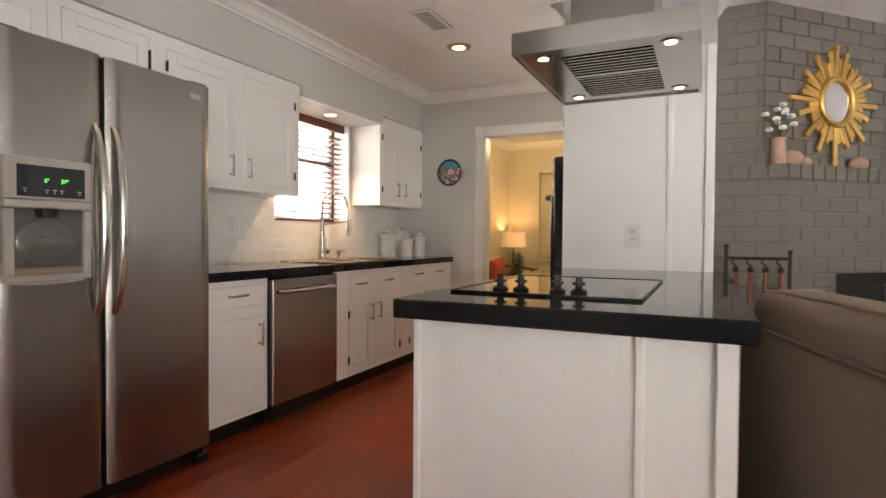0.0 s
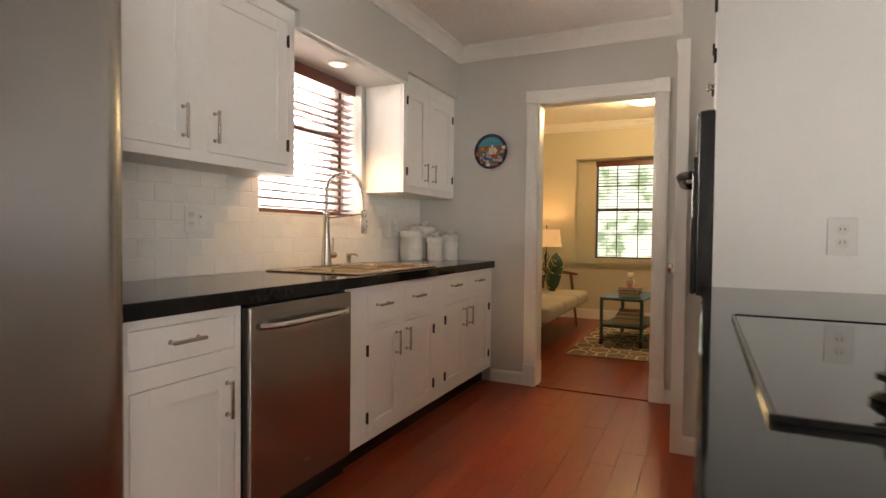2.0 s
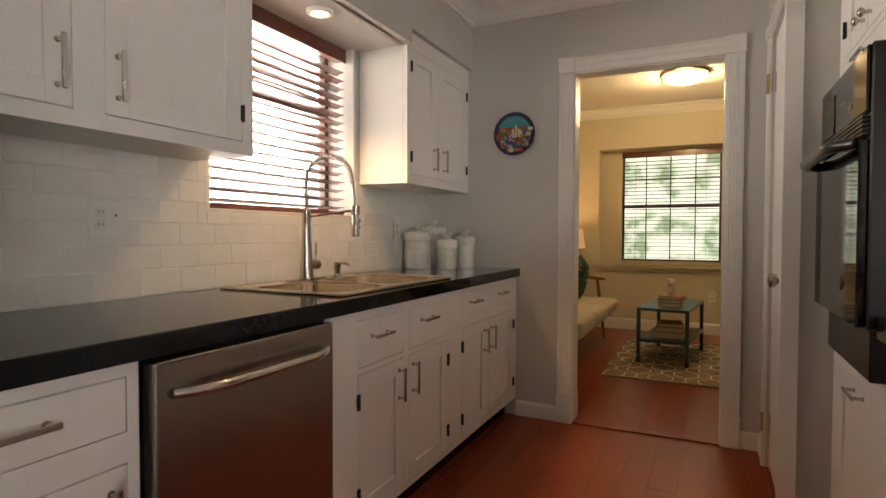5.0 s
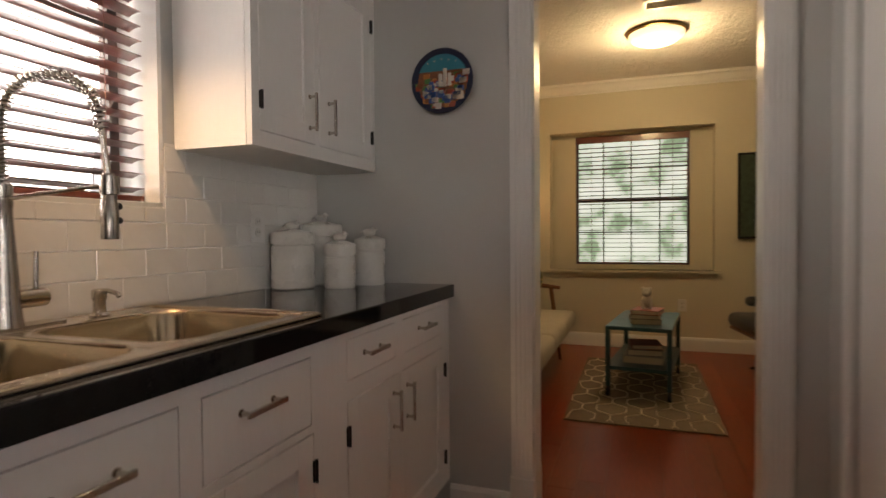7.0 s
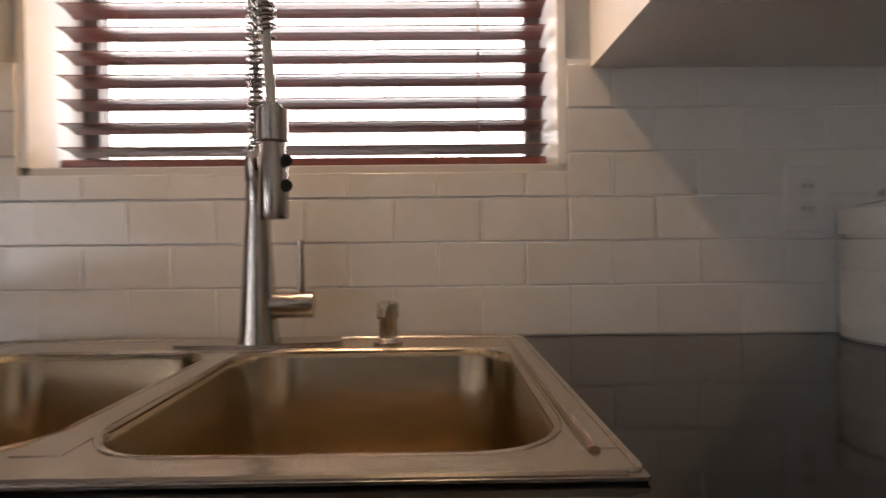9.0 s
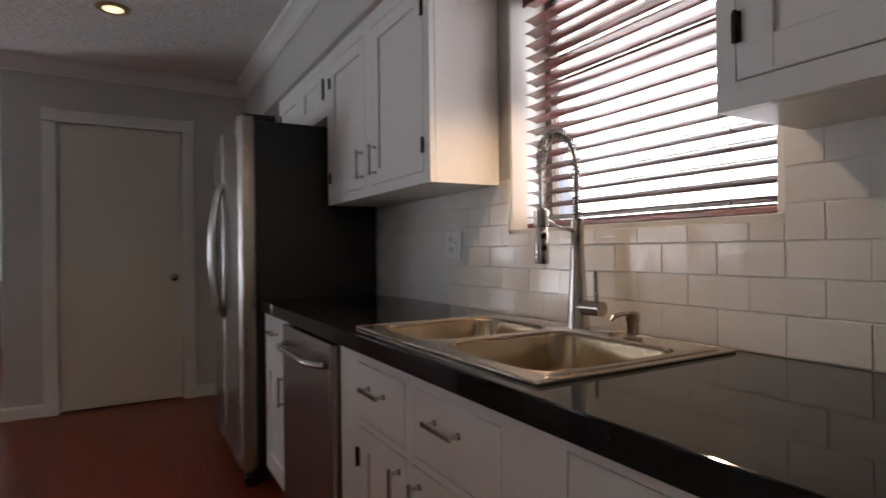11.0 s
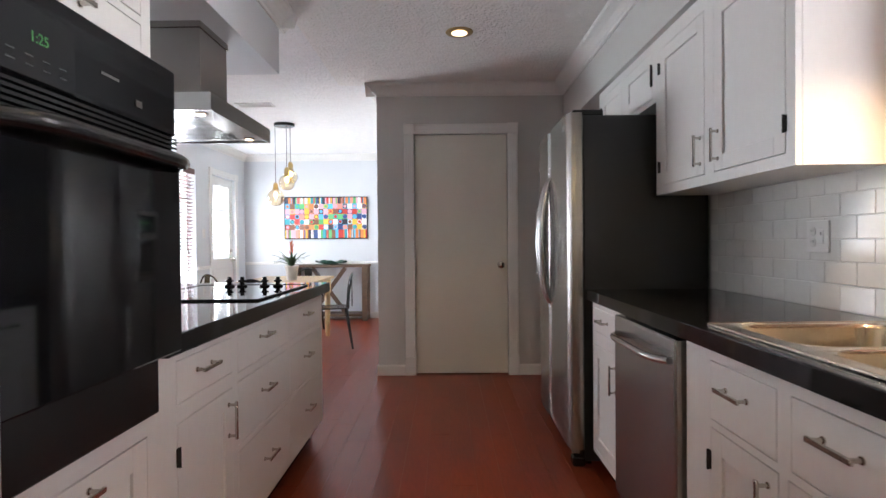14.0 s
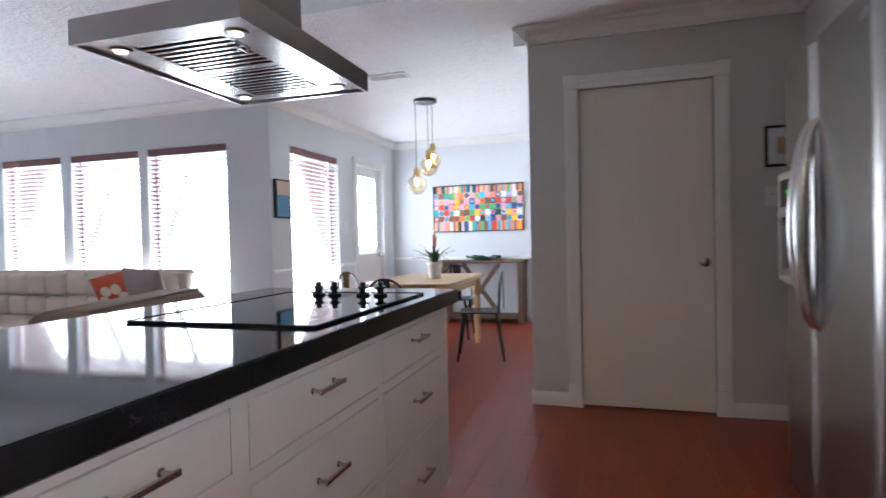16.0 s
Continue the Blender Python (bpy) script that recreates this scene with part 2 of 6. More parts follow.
def lathe(bm, c, prof, seg=24):
    """A turned shape round the upright axis at c; prof is rows of radius, height."""
    rings = []
    for r, z in prof:
        rings.append([bm.verts.new((c[0] + r * math.cos(a), c[1] + r * math.sin(a), c[2] + z)) for a in (2 * math.pi * i / seg for i in range(seg))])
    for p, q in zip(rings, rings[1:]):
        for i in range(seg):
            bm.faces.new((p[i], p[(i + 1) % seg], q[(i + 1) % seg], q[i]))
    bm.faces.new(list(reversed(rings[0])))
    bm.faces.new(rings[-1])


def tube(bm, pts, r, seg=8):
    """A round bar along points."""
    pts = [Vector(p) for p in pts]
    rings, ref = [], None
    for i, p in enumerate(pts):
        d = (pts[min(i + 1, len(pts) - 1)] - pts[max(i - 1, 0)]).normalized()
        if ref is None:
            ref = d.orthogonal().normalized()
        ref = (ref - d * ref.dot(d)).normalized()
        o = d.cross(ref)
        rr = r[i] if isinstance(r, (list, tuple)) else r
        rings.append([bm.verts.new(p + (ref * math.cos(a) + o * math.sin(a)) * rr) for a in (2 * math.pi * k / seg for k in range(seg))])
    for p, q in zip(rings, rings[1:]):
        for i in range(seg):
            bm.faces.new((p[i], p[(i + 1) % seg], q[(i + 1) % seg], q[i]))
    bm.faces.new(list(reversed(rings[0])))
    bm.faces.new(rings[-1])


def strip(bm, prof, a, b):
    """A moulding: prof (out, up) swept from a to b; out is to the right of the way from a to b."""
    a, b = Vector(a), Vector(b)
    d = (b - a).normalized()
    out = Vector((d.y, -d.x, 0))
    r0 = [bm.verts.new(a + out * p + Vector((0, 0, q))) for p, q in prof]
    r1 = [bm.verts.new(b + out * p + Vector((0, 0, q))) for p, q in prof]
    n = len(prof)
    for i in range(n):
        bm.faces.new((r0[i], r0[(i + 1) % n], r1[(i + 1) % n], r1[i]))
    bm.faces.new(list(reversed(r0)))
    bm.faces.new(r1)


def thing(name, x, y, z, label, category, group="", kind=""):
    ob = new(name)
    ob.empty_display_size = 0.1
    ob.location = (x, y, z)
    return tagged(ob, label, category, group, kind)


def part(name, bm, material, parent=None, label="", smooth=False):
    bmesh.ops.recalc_face_normals(bm, faces=bm.faces)
    me = bpy.data.meshes.new(name)
    bm.to_mesh(me)
    bm.free()
    me.materials.append(material)
    if smooth:
        me.shade_smooth()
        me.set_sharp_from_angle(angle=radians(38))
    ob = new(name, me)
    if parent is not None:
        ob.parent = parent
        if parent.data is None:
            ob.matrix_parent_inverse = parent.matrix_basis.inverted() if parent.location.length == 0 else Matrix.Translation(-parent.location)
    if label:
        ob["label"] = label
    return ob


def bpart(name, material, parent, *boxes, bev=0.0, label="", seg=1):
    bm = bmesh.new()
    for b in boxes:
        box(bm, *b, bev=bev, seg=seg)
    return part(name, bm, material, parent, label)


def structure(name, material, *boxes, label="", category=""):
    ob = bpart(name, material, None, *boxes)
    return tagged(ob, label, category, kind="structure")


# ---- the shell ----
CEILZ, TH = 2.53, 0.12
floor_bed = structure("floor", PLANKGAP, (-2.7, 6.2, -2.9, 10.0, -0.12, -0.004), label="reddish cherry plank floor through all rooms", category="floor")
structure("ceiling", CEIL, (-2.7, -0.2, 1.0, 6.12, CEILZ, CEILZ + 0.1), label="white knockdown-textured kitchen ceiling", category="ceiling")
structure("ceiling_living", CEILT, (-0.2, 6.2, -2.9, 6.12, CEILZ, CEILZ + 0.1), (-2.7, -0.2, -2.9, 1.0, CEILZ, CEILZ + 0.1), label="textured white living room ceiling", category="ceiling")
structure("ceiling_den", CEIL, (-2.7, 1.6, 6.12, 10.0, 2.60, 2.70), label="smooth cream den ceiling", category="ceiling")
# unseen pale slab, added so daylight bounces in without a red cast
structure("ground", mat("pale_bounce_ground", (0.45, 0.44, 0.42), 0.9, var=0.1, fine=90, bump=0.06), (2.11, 60, -60, 0.18, -0.1, 0.002), (-60, -2.7, -60, 60, -0.1, 0.002), (-2.7, 60, 9.85, 60, -0.1, 0.002), label="unseen pale ground outside, added for neutral bounce light", category="ground")
# sink wall with its window opening
WY0, WY1, WZ0, WZ1 = 4.215, 5.148, 1.217, 2.085
structure("wall_sink", WALL, (-2.70, -2.48, 1.0, WY0, 0, CEILZ), (-2.70, -2.48, WY1, 6.0, 0, CEILZ),
          (-2.70, -2.48, WY0, WY1, 0, WZ0), (-2.70, -2.48, WY0, WY1, WZ1, CEILZ), label="grey painted kitchen wall behind the sink", category="wall")
# doorway wall
structure("wall_doorway", WALL, (-2.70, -1.505, 6.0, 6.12, 0, 2.60), (-0.715, 0.6, 6.0, 6.12, 0, 2.60), (-1.505, -0.715, 6.0, 6.12, 2.065, 2.60),
          label="grey painted wall with an open doorway", category="wall")
# closet return beside the oven
structure("wall_closet", WALL, (-0.525, -0.425, 5.12, 5.165, 0, CEILZ), (-0.525, -0.425, 5.79, 6.0, 0, CEILZ), (-0.525, -0.425, 5.165, 5.79, 2.06, CEILZ),
          (-0.425, 0.448, 5.12, 5.20, 0, CEILZ), label="grey painted closet wall", category="wall")
structure("wall_panel", TRIM, (-0.375, 0.448, 4.41, 4.43, 0, CEILZ), (0.408, 0.448, 4.43, 5.12, 0, CEILZ), label="white painted panel wall behind the cooktop", category="wall")
# unseen box behind the pantry door, added to stop sky light leaking under it
structure("wall_pantry_light_stop", WALL, (-1.80, -0.75, 0.70, 0.76, 0, 2.3), (-1.86, -1.80, 0.70, 0.88, 0, 2.3), (-0.75, -0.69, 0.70, 0.88, 0, 2.3), (-1.80, -0.75, 0.76, 0.88, 2.24, 2.30), label="unseen box added behind the pantry door to block sky light", category="wall")
structure("wall_pantry", WALL, (-2.70, -1.661, 0.88, 1.0, 0, CEILZ), (-0.848, -0.525, 0.88, 1.0, 0, CEILZ), (-1.661, -0.848, 0.88, 1.0, 2.10, CEILZ),
          (-0.645, -0.525, -2.7, 0.88, 0, CEILZ), label="grey painted pantry wall with a door", category="wall")
structure("wall_dining", WALLW, (-0.645, 2.11, -2.82, -2.7, 0, CEILZ), label="pale grey dining room wall", category="wall")
DZ0 = 0.12
structure("wall_garden", WALLW, (1.99, 2.11, -0.04, 0.30, 0, CEILZ), (1.99, 2.11, -1.50, -1.04, 0, CEILZ), (1.99, 2.11, -2.7, -2.30, 0, CEILZ),
          (1.99, 2.11, -1.04, -0.04, 2.10, CEILZ), (1.99, 2.11, -1.04, -0.04, 0, 0.35), (1.99, 2.11, -2.30, -1.50, 2.09, CEILZ), label="pale grey wall with a tall window and garden door", category="wall")
LW = ((2.47, 3.42), (3.53, 4.44), (4.58, 5.45))
bxs = [(2.11, 5.9, 0.18, 0.30, 2.105, CEILZ), (2.11, 5.9, 0.18, 0.30, 0, 0.45)]
for xa, xb in ((2.11, 2.47), (3.42, 3.53), (4.44, 4.58), (5.45, 5.9)):
    bxs.append((xa, xb, 0.18, 0.30, 0.45, 2.105))
structure("wall_windows", WALLW, *bxs, label="pale grey living room wall with three windows", category="wall")
structure("wall_east", WALLW, (5.9, 6.02, 0.18, 6.12, 0, CEILZ), (0.448, 5.9, 6.6, 6.72, 0, CEILZ), (1.6, 6.02, 6.12, 6.6, 0, CEILZ + 0.1), label="pale grey living room walls", category="wall")
# den
structure("wall_den_west", DENWALL, (-2.60, -2.48, 6.12, 9.9, 0, 2.60), label="cream den wall", category="wall")
structure("wall_den_east", DENWALL, (1.48, 1.60, 6.12, 9.9, 0, 2.60), label="cream den wall", category="wall")
structure("wall_den_window", DENWALL, (-2.48, -1.975, 9.55, 9.85, 0, 2.60), (-0.455, 1.48, 9.55, 9.85, 0, 2.60), (-1.975, -0.455, 9.55, 9.85, 2.13, 2.60), (-1.975, -0.455, 9.55, 9.85, 0, 0.76),
          (-1.975, -1.735, 9.70, 9.85, 0.76, 2.13), (-0.655, -0.455, 9.70, 9.85, 0.76, 2.13), (-1.735, -0.655, 9.70, 9.85, 0.76, 0.805), (-1.735, -0.655, 9.70, 9.85, 2.11, 2.13),
          label="cream den wall with a recessed window", category="wall")
structure("wall_den_lining", DENWALL, (-2.48, -1.60, 6.121, 6.13, 0, 2.60), (-0.62, 1.48, 6.121, 6.13, 0, 2.60), (-1.60, -0.62, 6.121, 6.13, 2.15, 2.60), label="cream den side of the doorway wall", category="wall")
# soffits
structure("soffit", WALL, (-2.48, -2.15, 1.0, 6.0, 2.16, CEILZ), (-2.48, -2.15, WY0 - 0.07, 5.203, 2.085, 2.16), label="grey soffit over the wall cabinets", category="soffit")
structure("soffit_hood", WALLW, (-0.145, 0.448, 2.55, 4.41, 2.16, CEILZ), (-0.375, 0.408, 4.43, 5.12, 2.16, CEILZ), label="pale soffit over the range hood", category="soffit")

# crown mouldings
CROWN = ((0, 0), (0, -0.10), (0.012, -0.10), (0.016, -0.085), (0.03, -0.075), (0.045, -0.05), (0.065, -0.03), (0.085, -0.02), (0.09, -0.005), (0.09, 0))


def crown(name, z, *runs):
    bm = bmesh.new()
    for a, b in runs:
        strip(bm, CROWN, (*a, z), (*b, z))
    tagged(part(name, bm, TRIM), "white painted crown moulding", "moulding", kind="structure")


cz = CEILZ - 0.001
crown("trim_crown", cz, ((-2.15, 1.0), (-2.15, 6.0)), ((-2.15, 6.0), (-0.525, 6.0)), ((-0.525, 6.0), (-0.525, 5.12)), ((-0.525, 5.12), (-0.375, 5.12)), ((-0.375, 5.12), (-0.375, 4.41)),
      ((-0.375, 4.41), (-0.145, 4.41)), ((-0.145, 4.41), (-0.145, 2.46)), ((-0.235, 2.55), (0.538, 2.55)), ((0.448, 2.46), (0.448, 4.80)), ((-0.435, 1.0), (-2.15, 1.0)), ((-0.525, -2.7), (-0.525, 1.09)))
crown("trim_crown_living", cz, ((1.99, -2.7), (-0.525, -2.7)), ((1.99, 0.39), (1.99, -2.7)), ((5.9, 0.30), (1.90, 0.30)))
crown("trim_crown_den", 2.599, ((-2.48, 9.55), (1.48, 9.55)), ((-2.48, 6.13), (-2.48, 9.55)), ((1.48, 9.55), (1.48, 6.13)))

BASE = ((0, 0), (0.014, 0), (0.014, 0.075), (0.008, 0.09), (0, 0.092))


def baseboard(*runs, h=1.0):
    bm = bmesh.new()
    for a, b in runs:
        strip(bm, [(p, q * h) for p, q in BASE], (*a, 0), (*b, 0))
    tagged(part("baseboard", bm, TRIM), "white painted baseboard", "baseboard", kind="structure")


baseboard(((-1.85, 6.0), (-1.60, 6.0)), ((-0.625, 6.0), (-0.525, 6.0)), ((-0.525, 6.0), (-0.525, 5.838)), ((-0.484, 5.12), (-0.375, 5.12)),
          ((-0.511, 1.0), (-0.757, 1.0)), ((-1.753, 1.0), (-2.48, 1.0)), ((-0.525, -2.7), (-0.525, 1.0)))
baseboard(((1.99, -2.7), (-0.525, -2.7)), ((1.99, 0.3), (1.99, -1.41)), ((5.9, 0.30), (1.976, 0.30)))
baseboard(((-2.48, 9.55), (1.48, 9.55)), ((-2.48, 6.13), (-2.48, 9.55)), h=1.4)
bm = bmesh.new()
for a, b in (((1.99, -2.7), (-0.525, -2.7)), ((1.99, 0.3), (1.99, -0.02)), ((1.99, -1.06), (1.99, -1.41))):
    strip(bm, ((0, 0), (0.022, 0.004), (0.022, 0.03), (0.012, 0.045), (0, 0.045)), (*a, 0.835), (*b, 0.835))
tagged(part("trim_chair_rail", bm, TRIM), "white painted chair rail", "moulding", kind="structure")


def casing(name, axis, plane, a0, a1, top, side, w=0.095, fluted=False, plinth=True, head_out=0.012):
    """Casing round an opening a0..a1 in a wall at plane; side is the way that the wall faces."""
    bm = bmesh.new()

    def b(u0, u1, z0, z1, d0, d1, bev=0.003):
        v0, v1 = plane + side * d0, plane + side * d1
        if axis == "y":
            box(bm, u0, u1, v0, v1, z0, z1, bev)
        else:
            box(bm, v0, v1, u0, u1, z0, z1, bev)
    for u0, u1 in ((a0 - w, a0), (a1, a1 + w)):
        b(u0, u1, 0.16 if plinth else 0, top, 0, 0.018)
        if fluted:
            for k in range(4):
                c = u0 + w * (0.2 + 0.2 * k)
                b(c - 0.006, c + 0.006, 0.2, top - 0.02, 0.018, 0.022, 0.0015)
        if plinth:
            b(u0 - 0.004, u1 + 0.004, 0, 0.16, 0, 0.026)
        b(u0 - 0.004, u1 + 0.004, top, top + w + 0.004, 0, 0.026)
    b(a0, a1, top, top + w, 0, 0.018)
    b(a0, a1, top + w * 0.35, top + w * 0.45, 0.018, 0.024, 0.002)
    b(a0, a1, top + w * 0.75, top + w * 0.85, 0.018, 0.024, 0.002)
    return tagged(part(name, bm, TRIM), "white painted door casing with corner blocks", "door casing", kind="structure")


casing("trim_doorway", "y", 6.0, -1.505, -0.715, 2.065, -1, w=0.088, fluted=True)
casing("trim_doorway_den", "y", 6.13, -1.505, -0.715, 2.065, 1)
structure("trim_doorway_jamb", TRIM, (-1.515, -1.500, 6.002, 6.128, 0, 2.07), (-0.720, -0.705, 6.002, 6.128, 0, 2.07), (-1.50, -0.72, 6.002, 6.128, 2.06, 2.075), label="white doorway lining", category="door casing")
structure("trim_threshold", PLANK, (-1.50, -0.72, 5.985, 6.02, -0.002, 0.008), label="dark wood threshold strip", category="threshold")
casing("trim_pantry", "y", 1.0, -1.661, -0.848, 2.10, 1, w=0.088, fluted=True)
casing("trim_closet", "x", -0.525, 5.165, 5.79, 2.06, -1, w=0.044, plinth=False)
structure("trim_closet_corner", TRIM, (-0.543, -0.485, 5.107, 5.1195, 0, 2.108), label="white painted board on the closet corner", category="door casing")
casing("trim_garden_door", "x", 1.99, -2.30, -1.50, 2.09, -1, w=0.085, plinth=False)

# ---- cabinets ----
def bar_pull(parent, x, y, z, out, length, upright):
    """A flat bar pull; out is the way it stands off the face (along x)."""
    bm = bmesh.new()
    o = out * 0.028
    h = length / 2
    if upright:
        box(bm, x + o - 0.004, x + o + 0.004, y - 0.006, y + 0.006, z - h, z + h, 0.0015)
        for s in (-1, 1):
            cyl(bm, (x, y, z + s * (h - 0.012)), (x + o, y, z + s * (h - 0.012)), 0.005, seg=10)
            cyl(bm, (x, y, z + s * (h - 0.012)), (x + out * 0.003, y, z + s * (h - 0.012)), 0.008, seg=10)
    else:
        box(bm, x + o - 0.004, x + o + 0.004, y - h, y + h, z - 0.006, z + 0.006, 0.0015)
        for s in (-1, 1):
            cyl(bm, (x, y + s * (h - 0.012), z), (x + o, y + s * (h - 0.012), z), 0.005, seg=10)
            cyl(bm, (x, y + s * (h - 0.012), z), (x + out * 0.003, y + s * (h - 0.012), z), 0.008, seg=10)
    return part("handle", bm, NICKEL, parent, "brushed nickel bar pull", smooth=True)


def front(parent, name, x, out, y0, y1, z0, z1, shaker=True, rail=0.062):
    """A flush inset door or drawer front with a narrow gap round it."""
    f = x + out * 0.004
    if not shaker:
        return bpart(name, CAB, parent, (x - out * 0.014, f, y0, y1, z0, z1), bev=0.0015)
    ob = bpart(name, CAB, parent, (x - out * 0.012, x - out * 0.0045, y0 + 0.004, y1 - 0.004, z0 + 0.004, z1 - 0.004))
    for kind, a, b, c, d in (("stile", y0, y0 + rail, z0, z1), ("stile", y1 - rail, y1, z0, z1), ("rail", y0 + rail, y1 - rail, z0, z0 + rail), ("rail", y0 + rail, y1 - rail, z1 - rail, z1)):
        bpart(kind, CAB, ob, (x - out * 0.014, f, a, b, c, d), bev=0.0012)
    return ob


def hinges(parent, x, out, y, zs):
    for z in zs:
        bm = bmesh.new()
        box(bm, x, x + out * 0.006, y - 0.008, y + 0.008, z - 0.026, z + 0.026, 0.001)
        cyl(bm, (x + out * 0.007, y, z - 0.028), (x + out * 0.007, y, z + 0.028), 0.004, seg=8)
        part("hinge", bm, HINGE, parent, "dark bronze hinge")


def body(parent, x, out, xb, y0, y1, z0, z1, openings, top=None):
    """Carcass with a face frame that is open where the fronts sit."""
    f0 = x - out * 0.02
    bpart("carcass", CAB, parent, (f0 - out * 0.002, xb, y0, y1, z0, top or z1))
    ys = sorted({y0, y1, *[o[0] for o in openings], *[o[1] for o in openings]})
    zs = sorted({z0, z1, *[o[2] for o in openings], *[o[3] for o in openings]})
    for a, b in zip(ys, ys[1:]):
        run = None
        for c, d in zip(zs, zs[1:]):
            m, n = (a + b) / 2, (c + d) / 2
            if any(o[0] < m < o[1] and o[2] < n < o[3] for o in openings):
                if run:
                    bpart("frame_member", CAB, parent, (f0, x, a, b, *run))
                    run = None
            else:
                run = (run[0], d) if run else (c, d)
        if run:
            bpart("frame_member", CAB, parent, (f0, x, a, b, *run))
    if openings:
        # thin dark sheet behind each front paints the shade of its gap
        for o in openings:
            bpart("gap_shade", GROOVE, parent, (f0 + out * 0.0005, f0 + out * 0.0035, o[0], o[1], o[2], o[3]))


def cabinet(name, label, x, out, xb, y0, y1, z0, z1, fronts, group, toe=False, top=None):
    """fronts: kind, y0, y1, z0, z1, pull (along the width and height, or None), hinge side."""
    ob = thing(name, (x + xb) / 2, (y0 + y1) / 2, 0 if toe else z0, label, "cabinet", group)
    body(ob, x, out, xb, y0, y1, z0, z1, [(f[1] - 0.0025, f[2] + 0.0025, f[3] - 0.0025, f[4] + 0.0025) for f in fronts], top)
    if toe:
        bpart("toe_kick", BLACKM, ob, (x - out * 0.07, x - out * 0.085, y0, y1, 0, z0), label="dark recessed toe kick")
    for kind, a, b, c, d, pull, hinge in fronts:
        fr = front(ob, kind, x - out * 0.003, out, a, b, c, d, shaker=kind == "door")
        if pull:
            bar_pull(fr, x + out * 0.001, pull[0], pull[1], out, 0.125 if kind == "drawer" else 0.13, kind == "door")
        if hinge is not None:
            hinges(fr, x + out * 0.001, out, hinge, (c + 0.09, d - 0.09))
    return ob


FX, UX = -1.855, -2.18
BASEG, WALLG, ISLG = "base cabinets along the sink wall", "wall cabinets along the sink wall", "island cabinets"
cabinet("base_cabinet", "narrow white base cabinet with drawer beside the dishwasher", FX, 1, -2.45, 3.05, 3.485, 0.11, 0.864,
        [("drawer", 3.073, 3.457, 0.72, 0.83, (3.255, 0.78), None), ("door", 3.073, 3.457, 0.135, 0.652, (3.422, 0.551), None)], BASEG, True)
cabinet("base_cabinet", "white sink base cabinet with two doors and drawers", FX, 1, -2.45, 4.13, 5.085, 0.11, 0.864,
        [("drawer", 4.285, 4.59, 0.665, 0.825, (4.42, 0.763), None), ("drawer", 4.645, 4.99, 0.665, 0.825, (4.795, 0.768), None),
         ("door", 4.285, 4.597, 0.135, 0.64, (4.56, 0.545), 4.283), ("door", 4.635, 4.998, 0.135, 0.64, (4.67, 0.547), 5.0)], BASEG, True, 0.66)
cabinet("base_cabinet", "white base cabinet with two doors beside the wall", FX, 1, -2.45, 5.085, 6.0, 0.11, 0.864,
        [("drawer", 5.165, 5.47, 0.725, 0.835, (5.31, 0.784), None), ("drawer", 5.535, 5.93, 0.725, 0.835, (5.72, 0.787), None),
         ("door", 5.165, 5.49, 0.135, 0.667, (5.455, 0.56), 5.163), ("door", 5.525, 5.935, 0.135, 0.667, (5.562, 0.56), 5.937)], BASEG, True)
cabinet("wall_cabinet", "white wall cabinet with two shaker doors", UX, 1, -2.47, 3.04, 4.142, 1.384, 2.16,
        [("door", 3.09, 3.553, 1.428, 2.09, (3.52, 1.528), 3.088), ("door", 3.637, 4.092, 1.428, 2.09, (3.668, 1.528), 4.094)], WALLG)
cabinet("wall_cabinet", "white wall cabinet with two shaker doors in the corner", UX, 1, -2.47, 5.203, 6.0, 1.384, 2.16,
        [("door", 5.24, 5.535, 1.433, 2.075, (5.503, 1.537), 5.242), ("door", 5.568, 5.963, 1.433, 2.075, (5.627, 1.54), 5.963)], WALLG)
cabinet("wall_cabinet", "short white wall cabinet above the refrigerator", UX, 1, -2.47, 2.02, 3.04, 1.85, 2.16,
        [("door", 2.08, 2.50, 1.88, 2.115, None, 2.078), ("door", 2.56, 2.985, 1.88, 2.115, None, 2.987)], WALLG)
bm = bmesh.new()
box(bm, -2.20, -2.18, 4.142, 5.203, 2.085, 2.16)
tagged(part("trim_valance", bm, CAB), "white valance board over the sink window", "valance", kind="structure")
can = thing("recessed_light", -2.31, 4.67, 2.085, "lit recessed light under the sink valance", "recessed light")
bm = bmesh.new()
lathe(bm, (-2.31, 4.67, 2.070), ((0.055, 0.0), (0.058, 0.004), (0.058, 0.014)))
part("ring", bm, TRIM, can)
bm = bmesh.new()
lathe(bm, (-2.31, 4.67, 2.068), ((0.038, 0.0), (0.038, 0.002)))
part("lamp_face", bm, BULBC, can)

# ---- counter, sink, tap ----
SX0, SX1, SY0, SY1 = -2.434, -1.871, 4.226, 5.074
bowls = ((-2.33, -1.918, 4.270, 4.600), (-2.33, -1.918, 4.640, 5.032))
bm = bmesh.new()
oc = ((-2.475, 3.02), (-1.83, 3.02), (-1.83, 5.998), (-2.475, 5.998))
ic = ((SX0 + 0.02, SY0 + 0.02), (SX1 - 0.02, SY0 + 0.02), (SX1 - 0.02, SY1 - 0.02), (SX0 + 0.02, SY1 - 0.02))
ring4 = [[bm.verts.new((*p, z)) for p in c] for c, z in ((oc, 0.864), (oc, 0.914), (ic, 0.914), (ic, 0.864))]
for k in range(4):
    p, q = ring4[k], ring4[(k + 1) % 4]
    for i in range(4):
        bm.faces.new((p[i], p[(i + 1) % 4], q[(i + 1) % 4], q[i]))
